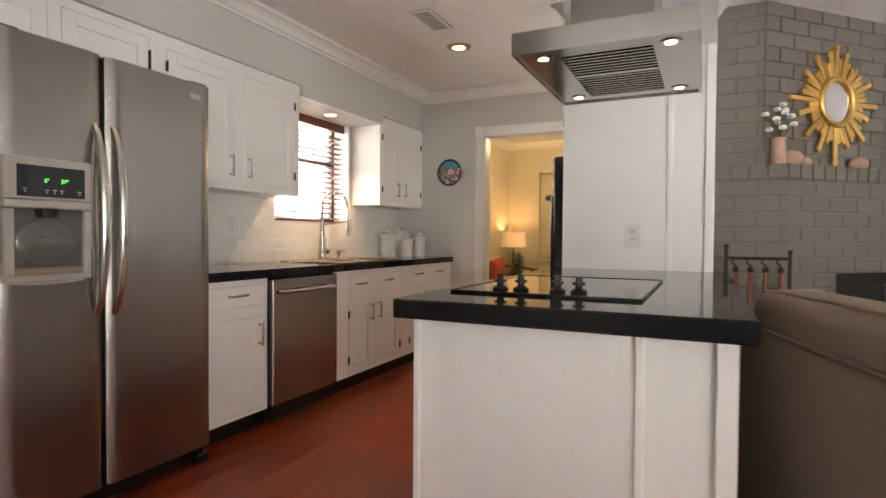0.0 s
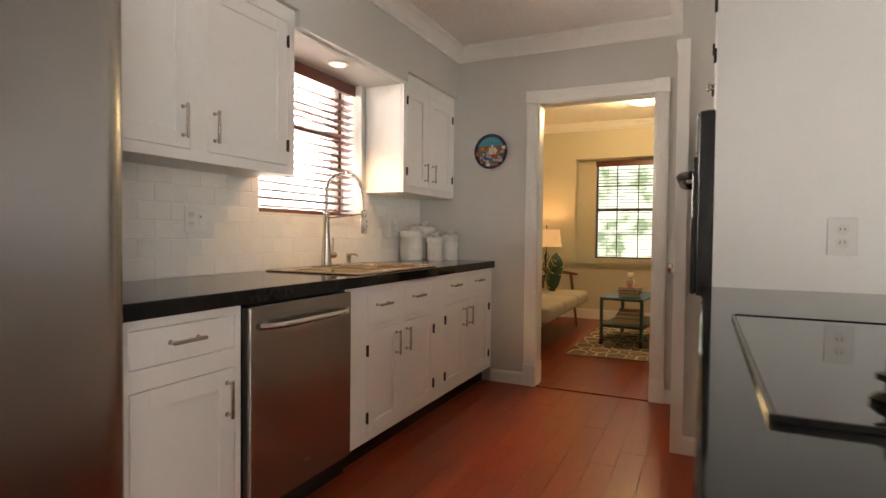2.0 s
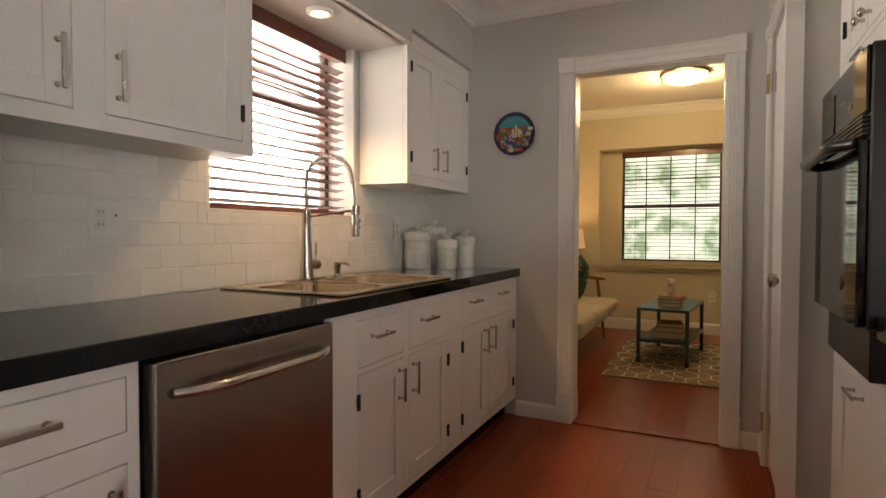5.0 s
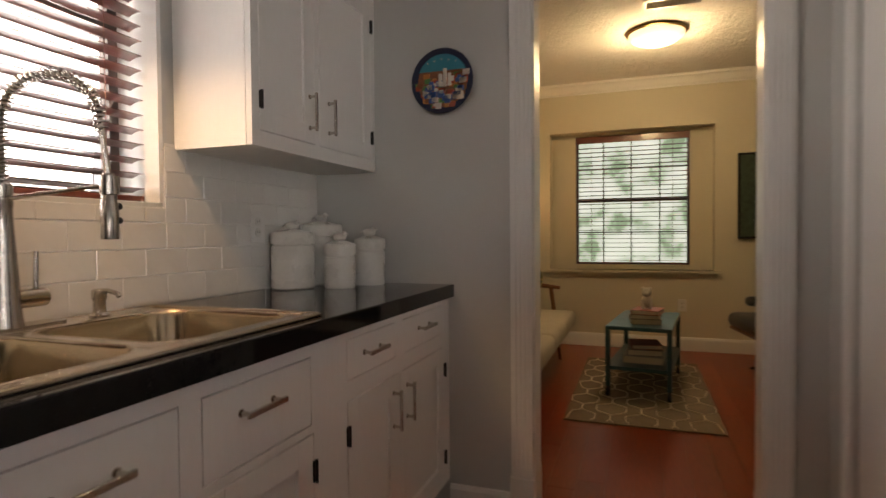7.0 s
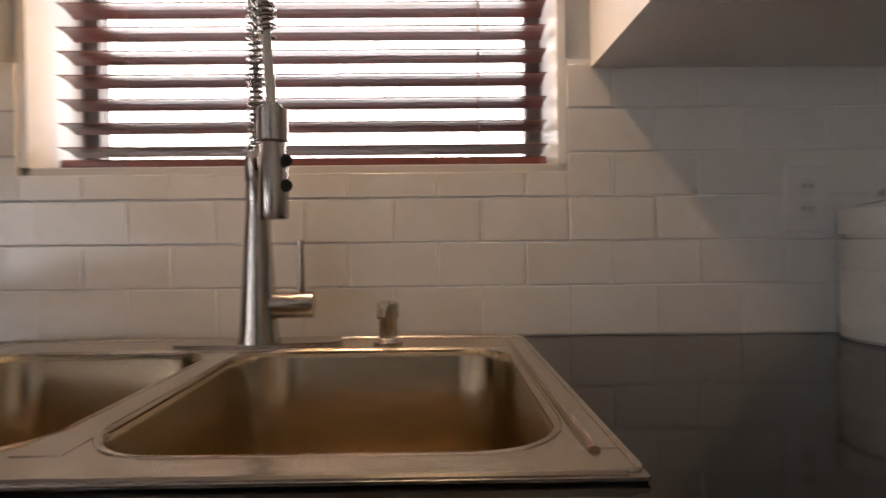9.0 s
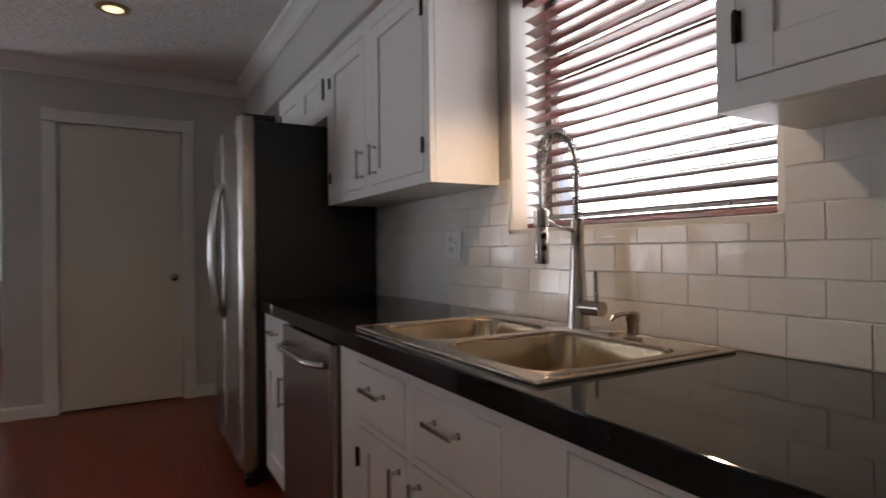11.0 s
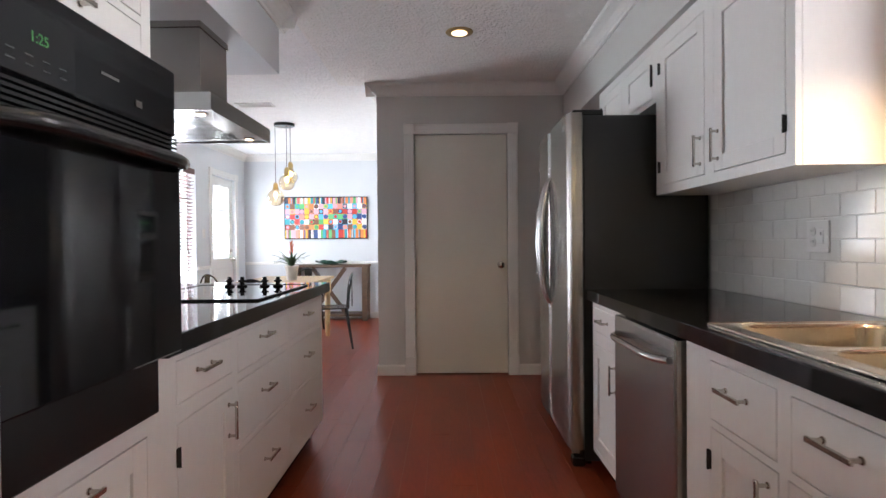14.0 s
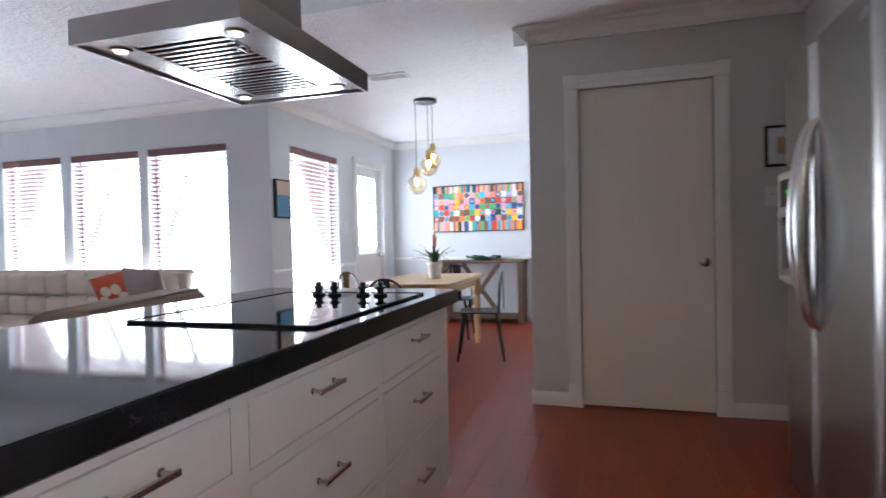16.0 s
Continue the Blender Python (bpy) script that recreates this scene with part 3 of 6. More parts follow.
rim_edges = [e for e in bm.edges if e.verts[0] in ring4[1] and e.verts[1] in ring4[1]]
bmesh.ops.bevel(bm, geom=rim_edges, offset=0.004, segments=2, affect="EDGES", profile=0.5)
tagged(part("countertop", bm, STONE), "glossy black stone counter along the sink wall", "countertop")


def rounded(x0, x1, y0, y1, r, n=6):
    pts = []
    for cx, cy, a0 in ((x1 - r, y1 - r, 0), (x0 + r, y1 - r, 90), (x0 + r, y0 + r, 180), (x1 - r, y0 + r, 270)):
        for k in range(n + 1):
            a = radians(a0 + 90 * k / n)
            pts.append((cx + r * math.cos(a), cy + r * math.sin(a)))
    return pts


sink = thing("sink", -2.15, 4.65, 0.914, "double bowl stainless steel drop-in sink", "sink")
bm = bmesh.new()
zt = 0.921
# rim between the outer edge and the bowls, laid out in bands
box(bm, SX0, -2.328, SY0, SY1, 0.9145, zt, 0.002)
box(bm, -1.920, SX1, SY0, SY1, 0.9145, zt, 0.002)
box(bm, -2.328, -1.920, SY0, 4.272, 0.9145, zt, 0.002)
box(bm, -2.328, -1.920, 5.030, SY1, 0.9145, zt, 0.002)
box(bm, -2.328, -1.920, 4.598, 4.642, 0.9145, zt, 0.002)
for x0, x1, y0, y1 in bowls:
    r = 0.075
    arc = rounded(x0, x1, y0, y1, r, 8)
    n = 9
    for q, corner in enumerate(((x1, y1), (x0, y1), (x0, y0), (x1, y0))):
        seg = arc[q * n:(q + 1) * n]
        vs = [bm.verts.new((corner[0], corner[1], zt - 0.0005))] + [bm.verts.new((px, py, zt - 0.0005)) for px, py in seg]
        for i in range(1, len(vs) - 1):
            bm.faces.new((vs[0], vs[i], vs[i + 1]))
part("rim", bm, SINK, sink)
bm = bmesh.new()
edge = rounded(SX0 + 0.004, SX1 - 0.004, SY0 + 0.004, SY1 - 0.004, 0.012, 4)
tube(bm, [(px, py, zt - 0.0015) for px, py in edge + edge[:1]], 0.0038, 8)
part("rolled_edge", bm, SINK, sink, "rolled steel outer edge", smooth=True)
for x0, x1, y0, y1 in bowls:
    bm = bmesh.new()
    lip = rounded(x0 - 0.004, x1 + 0.004, y0 - 0.004, y1 + 0.004, 0.079, 8)
    tube(bm, [(px, py, zt - 0.0022) for px, py in lip + lip[:1]], 0.0035, 8)
    part("bowl_lip", bm, SINK, sink, "rounded lip of the bowl", smooth=True)
for x0, x1, y0, y1 in bowls:
    bm = bmesh.new()
    loops = []
    for inset, z in ((-0.004, zt), (0.0, zt - 0.003), (0.004, zt - 0.012), (0.010, zt - 0.165), (0.014, zt - 0.19), (0.026, zt - 0.210), (0.048, zt - 0.221), (0.085, zt - 0.226)):
        loops.append([bm.verts.new((px, py, z)) for px, py in rounded(x0 + inset, x1 - inset, y0 + inset, y1 - inset, max(0.03, 0.075 - inset * 0.4), 6)])
    for p, q in zip(loops, loops[1:]):
        for i in range(len(p)):
            bm.faces.new((p[i], p[(i + 1) % len(p)], q[(i + 1) % len(p)], q[i]))
    bm.faces.new(loops[-1])
    bw = part("bowl", bm, BOWL, sink, smooth=True)
    bm = bmesh.new()
    lathe(bm, ((x0 + x1) / 2, (y0 + y1) / 2, zt - 0.2255), ((0.045, 0), (0.043, 0.004), (0.03, 0.002), (0.004, 0.002)))
    part("drain", bm, CHROME, bw)
bm = bmesh.new()
tube(bm, [(-2.405, 5.047, zt - 0.001), (-2.39, 5.047, zt + 0.002), (-1.93, 5.047, zt + 0.002), (-1.915, 5.047, zt - 0.001)], 0.0055, 8)
part("ridge", bm, SINK, sink, smooth=True)

FYC, FXC = 4.648, -2.372
tap = thing("kitchen_faucet", FXC, FYC, zt, "tall spring-neck pull-down kitchen faucet in brushed steel", "faucet")
bm = bmesh.new()
pl = rounded(FXC - 0.03, FXC + 0.03, FYC - 0.13, FYC + 0.13, 0.029, 6)
lo = [bm.verts.new((px, py, zt)) for px, py in pl]
hi = [bm.verts.new((px, py, zt + 0.007)) for px, py in pl]
bm.faces.new(hi)
for i in range(len(pl)):
    bm.faces.new((lo[i], lo[(i + 1) % len(pl)], hi[(i + 1) % len(pl)], hi[i]))
part("deck_plate", bm, NICKEL, tap)
bm = bmesh.new()
lathe(bm, (FXC, FYC, zt + 0.006), ((0.033, 0), (0.030, 0.02), (0.025, 0.10), (0.019, 0.20), (0.017, 0.25), (0.019, 0.255), (0.019, 0.30), (0.014, 0.305)), 20)
part("column", bm, NICKEL, tap, smooth=True)
bm = bmesh.new()
cyl(bm, (FXC, FYC + 0.015, zt + 0.063), (FXC, FYC + 0.085, zt + 0.063), 0.021, seg=18)
part("valve", bm, NICKEL, tap, smooth=True)
bm = bmesh.new()
cyl(bm, (FXC, FYC + 0.066, zt + 0.07), (FXC + 0.004, FYC + 0.066, zt + 0.165), 0.006, 0.005, seg=10)
part("lever", bm, NICKEL, tap, smooth=True)
# the arched hose in its spring
arch = []
R = 0.098
zb = zt + 0.31
for k in range(8):
    arch.append(Vector((FXC, FYC, zb + 0.13 * k / 7)))
for k in range(1, 15):
    a = math.pi * k / 14
    arch.append(Vector((FXC + R - R * math.cos(a), FYC + 0.028 * (1 - math.cos(a)), zb + 0.13 + R * math.sin(a))))
tail = arch[-1]
for k in range(1, 6):
    arch.append(Vector((tail.x + 0.002 * k, tail.y + 0.002 * k, tail.z - 0.025 * k)))
bm = bmesh.new()
tube(bm, arch, 0.0065, 8)
part("hose", bm, NICKEL, tap, smooth=True)
bm = bmesh.new()
coil = []
turns, steps = 46, 46 * 9
stop = 23
for i in range(steps):
    f = i / steps * (stop - 1)
    k = int(f)
    p = arch[k].lerp(arch[k + 1], f - k)
    d = (arch[k + 1] - arch[k]).normalized()
    s = Vector((0, 1, 0))
    s = (s - d * s.dot(d)).normalized()
    o = d.cross(s)
    a = 2 * math.pi * turns * i / steps
    coil.append(p + (s * math.cos(a) + o * math.sin(a)) * 0.0125)
tube(bm, coil, 0.0021, 5)
part("spring", bm, CHROME, tap, smooth=True)
head = arch[-1]
bm = bmesh.new()
lathe(bm, (head.x, head.y, head.z - 0.125), ((0.017, 0), (0.018, 0.004), (0.018, 0.075), (0.015, 0.08), (0.015, 0.125), (0.010, 0.14)), 18)
sp = part("spray_head", bm, NICKEL, tap, smooth=True)
for dz in (-0.055, -0.085):
    bm = bmesh.new()
    ball(bm, (head.x + 0.008, head.y + 0.016, head.z + dz), 0.008, u=10, v=6)
    part("button", bm, RUBBER, sp, "black rubber spray button")
bm = bmesh.new()
tube(bm, [(FXC, FYC, zt + 0.275), (FXC + 0.08, FYC + 0.012, zt + 0.285), (head.x, head.y, head.z - 0.01)], 0.005, 8)
cyl(bm, (head.x, head.y, head.z - 0.03), (head.x, head.y, head.z + 0.008), 0.019, seg=16)
part("dock_arm", bm, NICKEL, tap, smooth=True)

tap.rotation_euler.z = radians(5)
soap = thing("soap_dispenser", -2.36, 4.852, zt, "brushed steel soap dispenser beside the faucet", "soap dispenser")
bm = bmesh.new()
lathe(bm, (-2.36, 4.852, zt), ((0.023, 0), (0.023, 0.006), (0.015, 0.012), (0.014, 0.04), (0.017, 0.045), (0.017, 0.066), (0.010, 0.07)), 16)
part("pump", bm, NICKEL, soap, smooth=True)
bm = bmesh.new()
tube(bm, [(-2.36, 4.852, zt + 0.06), (-2.33, 4.85, zt + 0.066), (-2.295, 4.848, zt + 0.060), (-2.29, 4.848, zt + 0.052)], 0.006, 8)
part("spout", bm, NICKEL, soap, smooth=True)

# ---- dishwasher ----
dw = thing("dishwasher", -2.15, 3.8, 0, "brushed steel dishwasher with a bowed bar handle", "dishwasher")
bpart("tub", BLACKM, dw, (-2.44, -1.875, 3.492, 4.122, 0.02, 0.862))
bpart("door", STEEL, dw, (-1.875, -1.826, 3.502, 4.112, 0.115, 0.852), bev=0.008, seg=3)
bpart("toe_kick", BLACKM, dw, (-1.95, -1.93, 3.50, 4.115, 0.0, 0.105), label="black toe kick")
bm = bmesh.new()
hp = []
for k in range(17):
    u = k / 16
    hp.append((-1.824 + 0.042 * min(1, 6 * u, 6 * (1 - u)) ** 0.6, 3.545 + 0.525 * u, 0.778))
tube(bm, hp, 0.0125, 12)
part("handle", bm, CHROME, dw, "polished bowed bar handle", smooth=True)
bpart("badge", CHROME, dw, (-1.8265, -1.824, 3.79, 3.83, 0.20, 0.215))

# ---- refrigerator ----
FR0, FR1, SEAM, FF = 2.085, 3.0, 2.474, -1.748
fridge = thing("refrigerator", -2.1, 2.53, 0, "side-by-side stainless refrigerator with black sides", "refrigerator")
bpart("cabinet", BLACKP, fridge, (-2.46, -1.825, FR0 + 0.004, FR1 - 0.004, 0.03, 1.80), bev=0.004)
bpart("hinge_cover", BLACKM, fridge, (-1.93, -1.775, FR1 - 0.10, FR1 - 0.01, 1.80, 1.83), bev=0.004)
bpart("hinge_cover", BLACKM, fridge, (-1.93, -1.775, FR0 + 0.01, FR0 + 0.10, 1.80, 1.83), bev=0.004)
bpart("grille", BLACKM, fridge, (-1.86, -1.80, FR0 + 0.01, FR1 - 0.01, 0.015, 0.085))
bpart("foot", BLACKM, fridge, (-1.83, -1.765, FR1 - 0.07, FR1 - 0.005, 0.0, 0.05), bev=0.008)


def curved_door(name, y0, y1, z0, z1, hole=None):
    """A door with softly rounded long edges; hole y0, y1, z0, z1 is left open."""
    bm = bmesh.new()
    prof = [(0.0, y0), (0.03, y0), (0.052, y0 + 0.006), (0.062, y0 + 0.02)]
    prof += [(0.0685, y0 + 0.045), (0.07, y0 + 0.06), (0.0702, y0 + 0.075), (0.0702, y1 - 0.075), (0.07, y1 - 0.06), (0.0685, y1 - 0.045)]
    prof += [(0.062, y1 - 0.02), (0.052, y1 - 0.006), (0.03, y1), (0.0, y1)]
    xb = FF - 0.07
    lo = [bm.verts.new((xb + a, b, z0)) for a, b in prof]
    hi = [bm.verts.new((xb + a, b, z1)) for a, b in prof]
    for i in range(len(prof)):
        j = (i + 1) % len(prof)
        bm.faces.new((lo[i], lo[j], hi[j], hi[i]))
    bm.faces.new(list(reversed(lo)))
    bm.faces.new(hi)
    return part(name, bm, STEEL, fridge, smooth=True)


curved_door("door", FR0, SEAM - 0.003, 0.09, 1.815)
curved_door("door", SEAM + 0.003, FR1, 0.09, 1.815)
for hy in (SEAM - 0.040, SEAM + 0.036):
    bm = bmesh.new()
    hp, hr = [], []
    for k in range(21):
        u = k / 20
        s = math.sin(math.pi * u)
        hp.append((FF - 0.006 + 0.06 * s ** 0.55, hy, 0.785 + 0.75 * u))
        hr.append(0.012 + 0.012 * s)
    tube(bm, hp, hr, 12)
    part("handle", bm, CHROME, fridge, "bowed polished steel handle", smooth=True)
bpart("badge", CHROME, fridge, (FF - 0.001, FF + 0.003, FR1 - 0.13, FR1 - 0.07, 1.735, 1.765), bev=0.001)
# water and ice dispenser
DISPG = mat("grey_dispenser_paint", (0.36, 0.33, 0.295), 0.3)
disp = bpart("dispenser", DISPG, fridge, (FF - 0.002, FF + 0.022, 2.105, 2.404, 1.228, 1.378), bev=0.004, label="grey dispenser surround")
for r in ((2.105, 2.404, 0.938, 0.958), (2.105, 2.142, 0.958, 1.194), (2.379, 2.404, 0.958, 1.194)):
    bpart("surround_rail", DISPG, disp, (FF - 0.002, FF + 0.022, *r), bev=0.004)
bpart("middle_rail", DISPG, disp, (FF - 0.002, FF + 0.026, 2.105, 2.404, 1.196, 1.226), bev=0.004)
bm = bmesh.new()
tube(bm, [(FF + 0.006, 2.13 + 0.25 * k / 8, 0.937 - 0.008 * math.sin(math.pi * k / 8)) for k in range(9)], 0.008, 8)
part("lower_lip", bm, DISPG, disp, smooth=True)
bpart("display", BLACKG, disp, (FF + 0.020, FF + 0.024, 2.148, 2.378, 1.238, 1.348))
# flat dark panel on the solid door; its colour stands for the recess's shade
bpart("recess", mat("recess_shade_grey", (0.085, 0.078, 0.072), 0.2), disp, (FF - 0.001, FF + 0.002, 2.14, 2.381, 0.955, 1.196))
bm = bmesh.new()
turned(bm, pose(FF + 0.002, 2.258, 1.075), lambda b: ball(b, (0, 0, 0), 0.1, 0.09, 1.05, 0.85, 24, 16))
part("bowl", bm, mat("smoky_paddle", (0.10, 0.095, 0.09), 0.1), disp, "smoky curved splash bowl", smooth=True)
bpart("tray", mat("tan_dispenser_plastic", (0.24, 0.19, 0.145), 0.3), disp, (FF, FF + 0.014, 2.142, 2.379, 0.958, 0.985), bev=0.005)
bm = bmesh.new()
cyl(bm, (FF + 0.006, 2.25, 1.194), (FF + 0.008, 2.25, 1.165), 0.04, 0.032, seg=16)
part("nozzle", bm, BLACKM, disp)
bpart("paddle", mat("grey_paddle", (0.14, 0.13, 0.12), 0.25), disp, (FF + 0.008, FF + 0.013, 2.225, 2.275, 1.09, 1.13), bev=0.002)
for dy in (2.172, 2.243, 2.27, 2.295, 2.358):
    bpart("key", PLASTW, disp, (FF + 0.024, FF + 0.0245, dy - 0.002, dy + 0.002, 1.252, 1.256))
    bpart("key_label", PLASTW, disp, (FF + 0.024, FF + 0.0245, dy - 0.007, dy + 0.007, 1.262, 1.264))


def words(text, size, m, material, parent, name="lettering", depth=0.0005):
    cu = bpy.data.curves.new(name, "FONT")
    cu.body, cu.size, cu.extrude, cu.align_x, cu.align_y = text, size, depth, "CENTER", "CENTER"
    tmp = bpy.data.objects.new("t", cu)
    me = bpy.data.meshes.new_from_object(tmp)
    bpy.data.objects.remove(tmp)
    me.transform(m)
    me.materials.append(material)
    ob = new(name, me)
    ob.parent = parent
    if parent.data is None:
        ob.matrix_parent_inverse = Matrix.Translation(-parent.location)
    return ob


words("0°", 0.021, pose(FF + 0.0245, 2.244, 1.296, 90, 0, 90), GREENLED, disp, "digits")
words("37°", 0.021, pose(FF + 0.0245, 2.305, 1.296, 90, 0, 90), GREENLED, disp, "digits")

# ---- island with cooktop ----
IX, IE = -0.375, 0.53
cabinet("island_cabinet", "white island cabinet with a drawer over a door", IX, -1, 0.25, 3.882, 4.41, 0.11, 0.864,
        [("drawer", 3.91, 4.30, 0.715, 0.835, (4.127, 0.786), None), ("door", 3.91, 4.30, 0.135, 0.66, (3.945, 0.558), 4.302)], ISLG, True)
cabinet("island_cabinet", "white three-drawer island cabinet under the cooktop", IX, -1, 0.25, 3.228, 3.882, 0.11, 0.864,
        [("drawer", 3.25, 3.855, 0.70, 0.835, (3.57, 0.79), None), ("drawer", 3.25, 3.855, 0.44, 0.665, (3.555, 0.571), None), ("drawer", 3.25, 3.855, 0.135, 0.415, (3.53, 0.283), None)], ISLG, True)
cabinet("island_cabinet", "white three-drawer cabinet at the island end", IX, -1, 0.25, 2.56, 3.228, 0.11, 0.864,
        [("drawer", 2.605, 3.205, 0.70, 0.835, (2.90, 0.787), None), ("drawer", 2.605, 3.205, 0.44, 0.665, (2.893, 0.57), None), ("drawer", 2.605, 3.205, 0.135, 0.415, (2.873, 0.281), None)], ISLG, True)
isl = thing("island_panelling", 0.3, 2.55, 0, "white panelled back and end of the kitchen island", "island")
bpart("end_panel", CAB, isl, (IX + 0.002, 0.49, 2.535, 2.558, 0.11, 0.864), (IX + 0.07, 0.49, 2.535, 2.558, 0, 0.11))
bpart("batten", CAB, isl, (IX, IX + 0.02, 2.525, 2.535, 0.11, 0.864), bev=0.002)
bpart("batten", CAB, isl, (0.262, 0.282, 2.522, 2.535, 0, 0.864), bev=0.002)
bpart("batten", CAB, isl, (0.445, 0.492, 2.515, 2.535, 0, 0.864), bev=0.002)
bpart("back_panel", CAB, isl, (0.25, 0.49, 2.56, 4.408, 0, 0.864))
ct = tagged(bpart("island_countertop", STONE, None, (-0.412, IE, 2.462, 4.409, 0.866, 0.923), bev=0.004), "glossy black stone island counter", "countertop")
cook = thing("cooktop", -0.0, 3.22, 0.914, "black ceramic glass cooktop with four knobs", "cooktop")
CX0, CX1, CY0, CY1 = -0.338, 0.25, 2.725, 3.54
bpart("glass_top", COOKTOP, cook, (CX0, CX1, CY0, CY1, 0.9145, 0.9205), bev=0.002)
bpart("edge_trim", BLACKM, cook, (CX0 - 0.006, CX1 + 0.006, CY0 - 0.006, CY0, 0.9145, 0.923), (CX0 - 0.006, CX1 + 0.006, CY1, CY1 + 0.006, 0.9145, 0.923),
      (CX0 - 0.006, CX0, CY0, CY1, 0.9145, 0.923), (CX1, CX1 + 0.006, CY0, CY1, 0.9145, 0.923), bev=0.001)
KN = []
for kx in (-0.208, -0.136, -0.014, 0.055):
    bm = bmesh.new()
    lathe(bm, (kx, 2.83, 0.9205), ((0.026, 0), (0.027, 0.006), (0.02, 0.012), (0.012, 0.014), (0.012, 0.024), (0.021, 0.027), (0.021, 0.034), (0.011, 0.037), (0.011, 0.05), (0.008, 0.052)), 18)
    box(bm, kx - 0.006, kx + 0.006, 2.808, 2.852, 0.936, 0.957, 0.002)
    part("knob", bm, BLACKM, cook, "black control knob", smooth=True)
cook.location.z += 0.009

# ---- range hood ----
hood = thing("range_hood", 0.11, 3.19, 1.70, "stainless steel island range hood with baffle filters", "range hood")
HX0, HX1, HY0, HY1 = -0.174, 0.392, 2.822, 3.578
bpart("canopy", HOODST, hood, (HX0, HX1, HY0, HY0 + 0.012, 1.705, 1.775), (HX0, HX1, HY1 - 0.012, HY1, 1.705, 1.775), (HX0, HX0 + 0.012, HY0 + 0.012, HY1 - 0.012, 1.705, 1.775),
      (HX1 - 0.012, HX1, HY0 + 0.012, HY1 - 0.012, 1.705, 1.775), (HX0 + 0.002, HX1 - 0.002, HY0 + 0.002, HY1 - 0.002, 1.775, 1.779))
bpart("underside", HOODST, hood, (HX0 + 0.012, HX0 + 0.135, HY0 + 0.012, HY1 - 0.012, 1.712, 1.716), (HX1 - 0.135, HX1 - 0.012, HY0 + 0.012, HY1 - 0.012, 1.712, 1.716),
      (HX0 + 0.135, HX1 - 0.135, HY0 + 0.012, HY0 + 0.09, 1.712, 1.716), (HX0 + 0.135, HX1 - 0.135, HY1 - 0.09, HY1 - 0.012, 1.712, 1.716))
bpart("chimney", STEEL, hood, (-0.03, 0.25, 3.045, 3.345, 1.776, 2.16), bev=0.002)
bpart("chimney_collar", STEEL, hood, (-0.036, 0.256, 3.039, 3.351, 2.13, 2.16), bev=0.002)
HM = (HY0 + HY1) / 2
for y0, y1 in ((HY0 + 0.10, HM - 0.022), (HM + 0.022, HY1 - 0.10)):
    for k in range(9):
        yy = y0 + (y1 - y0) * k / 8
        bpart("baffle", HOODST, hood, (HX0 + 0.128, HX1 - 0.128, yy - 0.0085, yy + 0.0085, 1.714, 1.722), bev=0.003)
bpart("filter_band", HOODST, hood, (HX0 + 0.136, HX1 - 0.136, HM - 0.014, HM + 0.014, 1.716, 1.722))
# black sheet above the baffles, put in as the shade of their gaps
bpart("baffle_gap_shade", BLACKM, hood, (HX0 + 0.13, HX1 - 0.13, HY0 + 0.08, HY1 - 0.08, 1.755, 1.760))
for dy in (3.0, 3.38):
    bm = bmesh.new()
    tube(bm, [(-0.035, dy - 0.03, 1.716), (-0.035, dy - 0.03, 1.704), (-0.035, dy + 0.03, 1.704), (-0.035, dy + 0.03, 1.716)], 0.003, 6)
    part("filter_latch", bm, CHROME, hood)
for hx in (-0.09, 0.31):
    for hy in (2.91, 3.48):
        bm = bmesh.new()
        lathe(bm, (hx, hy, 1.708), ((0.030, 0), (0.034, 0.003), (0.034, 0.006)), 20)
        hl = part("lamp_ring", bm, CHROME, hood)
        bm = bmesh.new()
        lathe(bm, (hx, hy, 1.7065), ((0.017, 0), (0.017, 0.001)), 18)
        part("lamp_face", bm, BULB, hl, "small lit lamp")
bpart("key_strip", CHROME, hood, (HX0 - 0.001, HX0 + 0.001, 2.88, 2.94, 1.735, 1.742))

# ---- wall oven tower ----
OV0, OV1, OVW = 4.445, 5.118, 5.03
cabinet("oven_cabinet", "tall white cabinet that houses the wall oven", IX, -1, 0.20, 4.43, OV1, 0.11, 2.16,
        [("door", 4.455, 5.02, 0.135, 0.68, None, None), ("drawer", 4.455, 5.02, 1.615, 1.70, (4.735, 1.655), None), ("door", 4.455, 4.73, 1.725, 2.10, None, 4.453), ("door", 4.745, 5.02, 1.725, 2.10, None, 5.022)], ISLG, True)
bar_pull(bpy.data.objects["oven_cabinet"], IX - 0.002, 4.735, 0.648, -1, 0.13, False)
for ky in (4.70, 4.775):
    bm = bmesh.new()
    cyl(bm, (IX - 0.001, ky, 1.765), (IX - 0.02, ky, 1.765), 0.006, seg=10)
    ball(bm, (IX - 0.026, ky, 1.765), 0.014, 0.7, 1, 1)
    part("knob", bm, NICKEL, bpy.data.objects["oven_cabinet"], "brushed nickel knob", smooth=True)
OF = -0.435
oven = thing("wall_oven", -0.4, 4.79, 0.75, "black built-in wall oven with glass door", "oven")
bpart("housing", BLACKM, oven, (OF + 0.004, IX + 0.0, OV0 - 0.03, OVW - 0.012, 0.885, 1.60), bev=0.004)
bpart("control_panel", BLACKG, oven, (OF - 0.006, OF + 0.004, OV0 - 0.025, OVW - 0.015, 1.43, 1.595), bev=0.004)
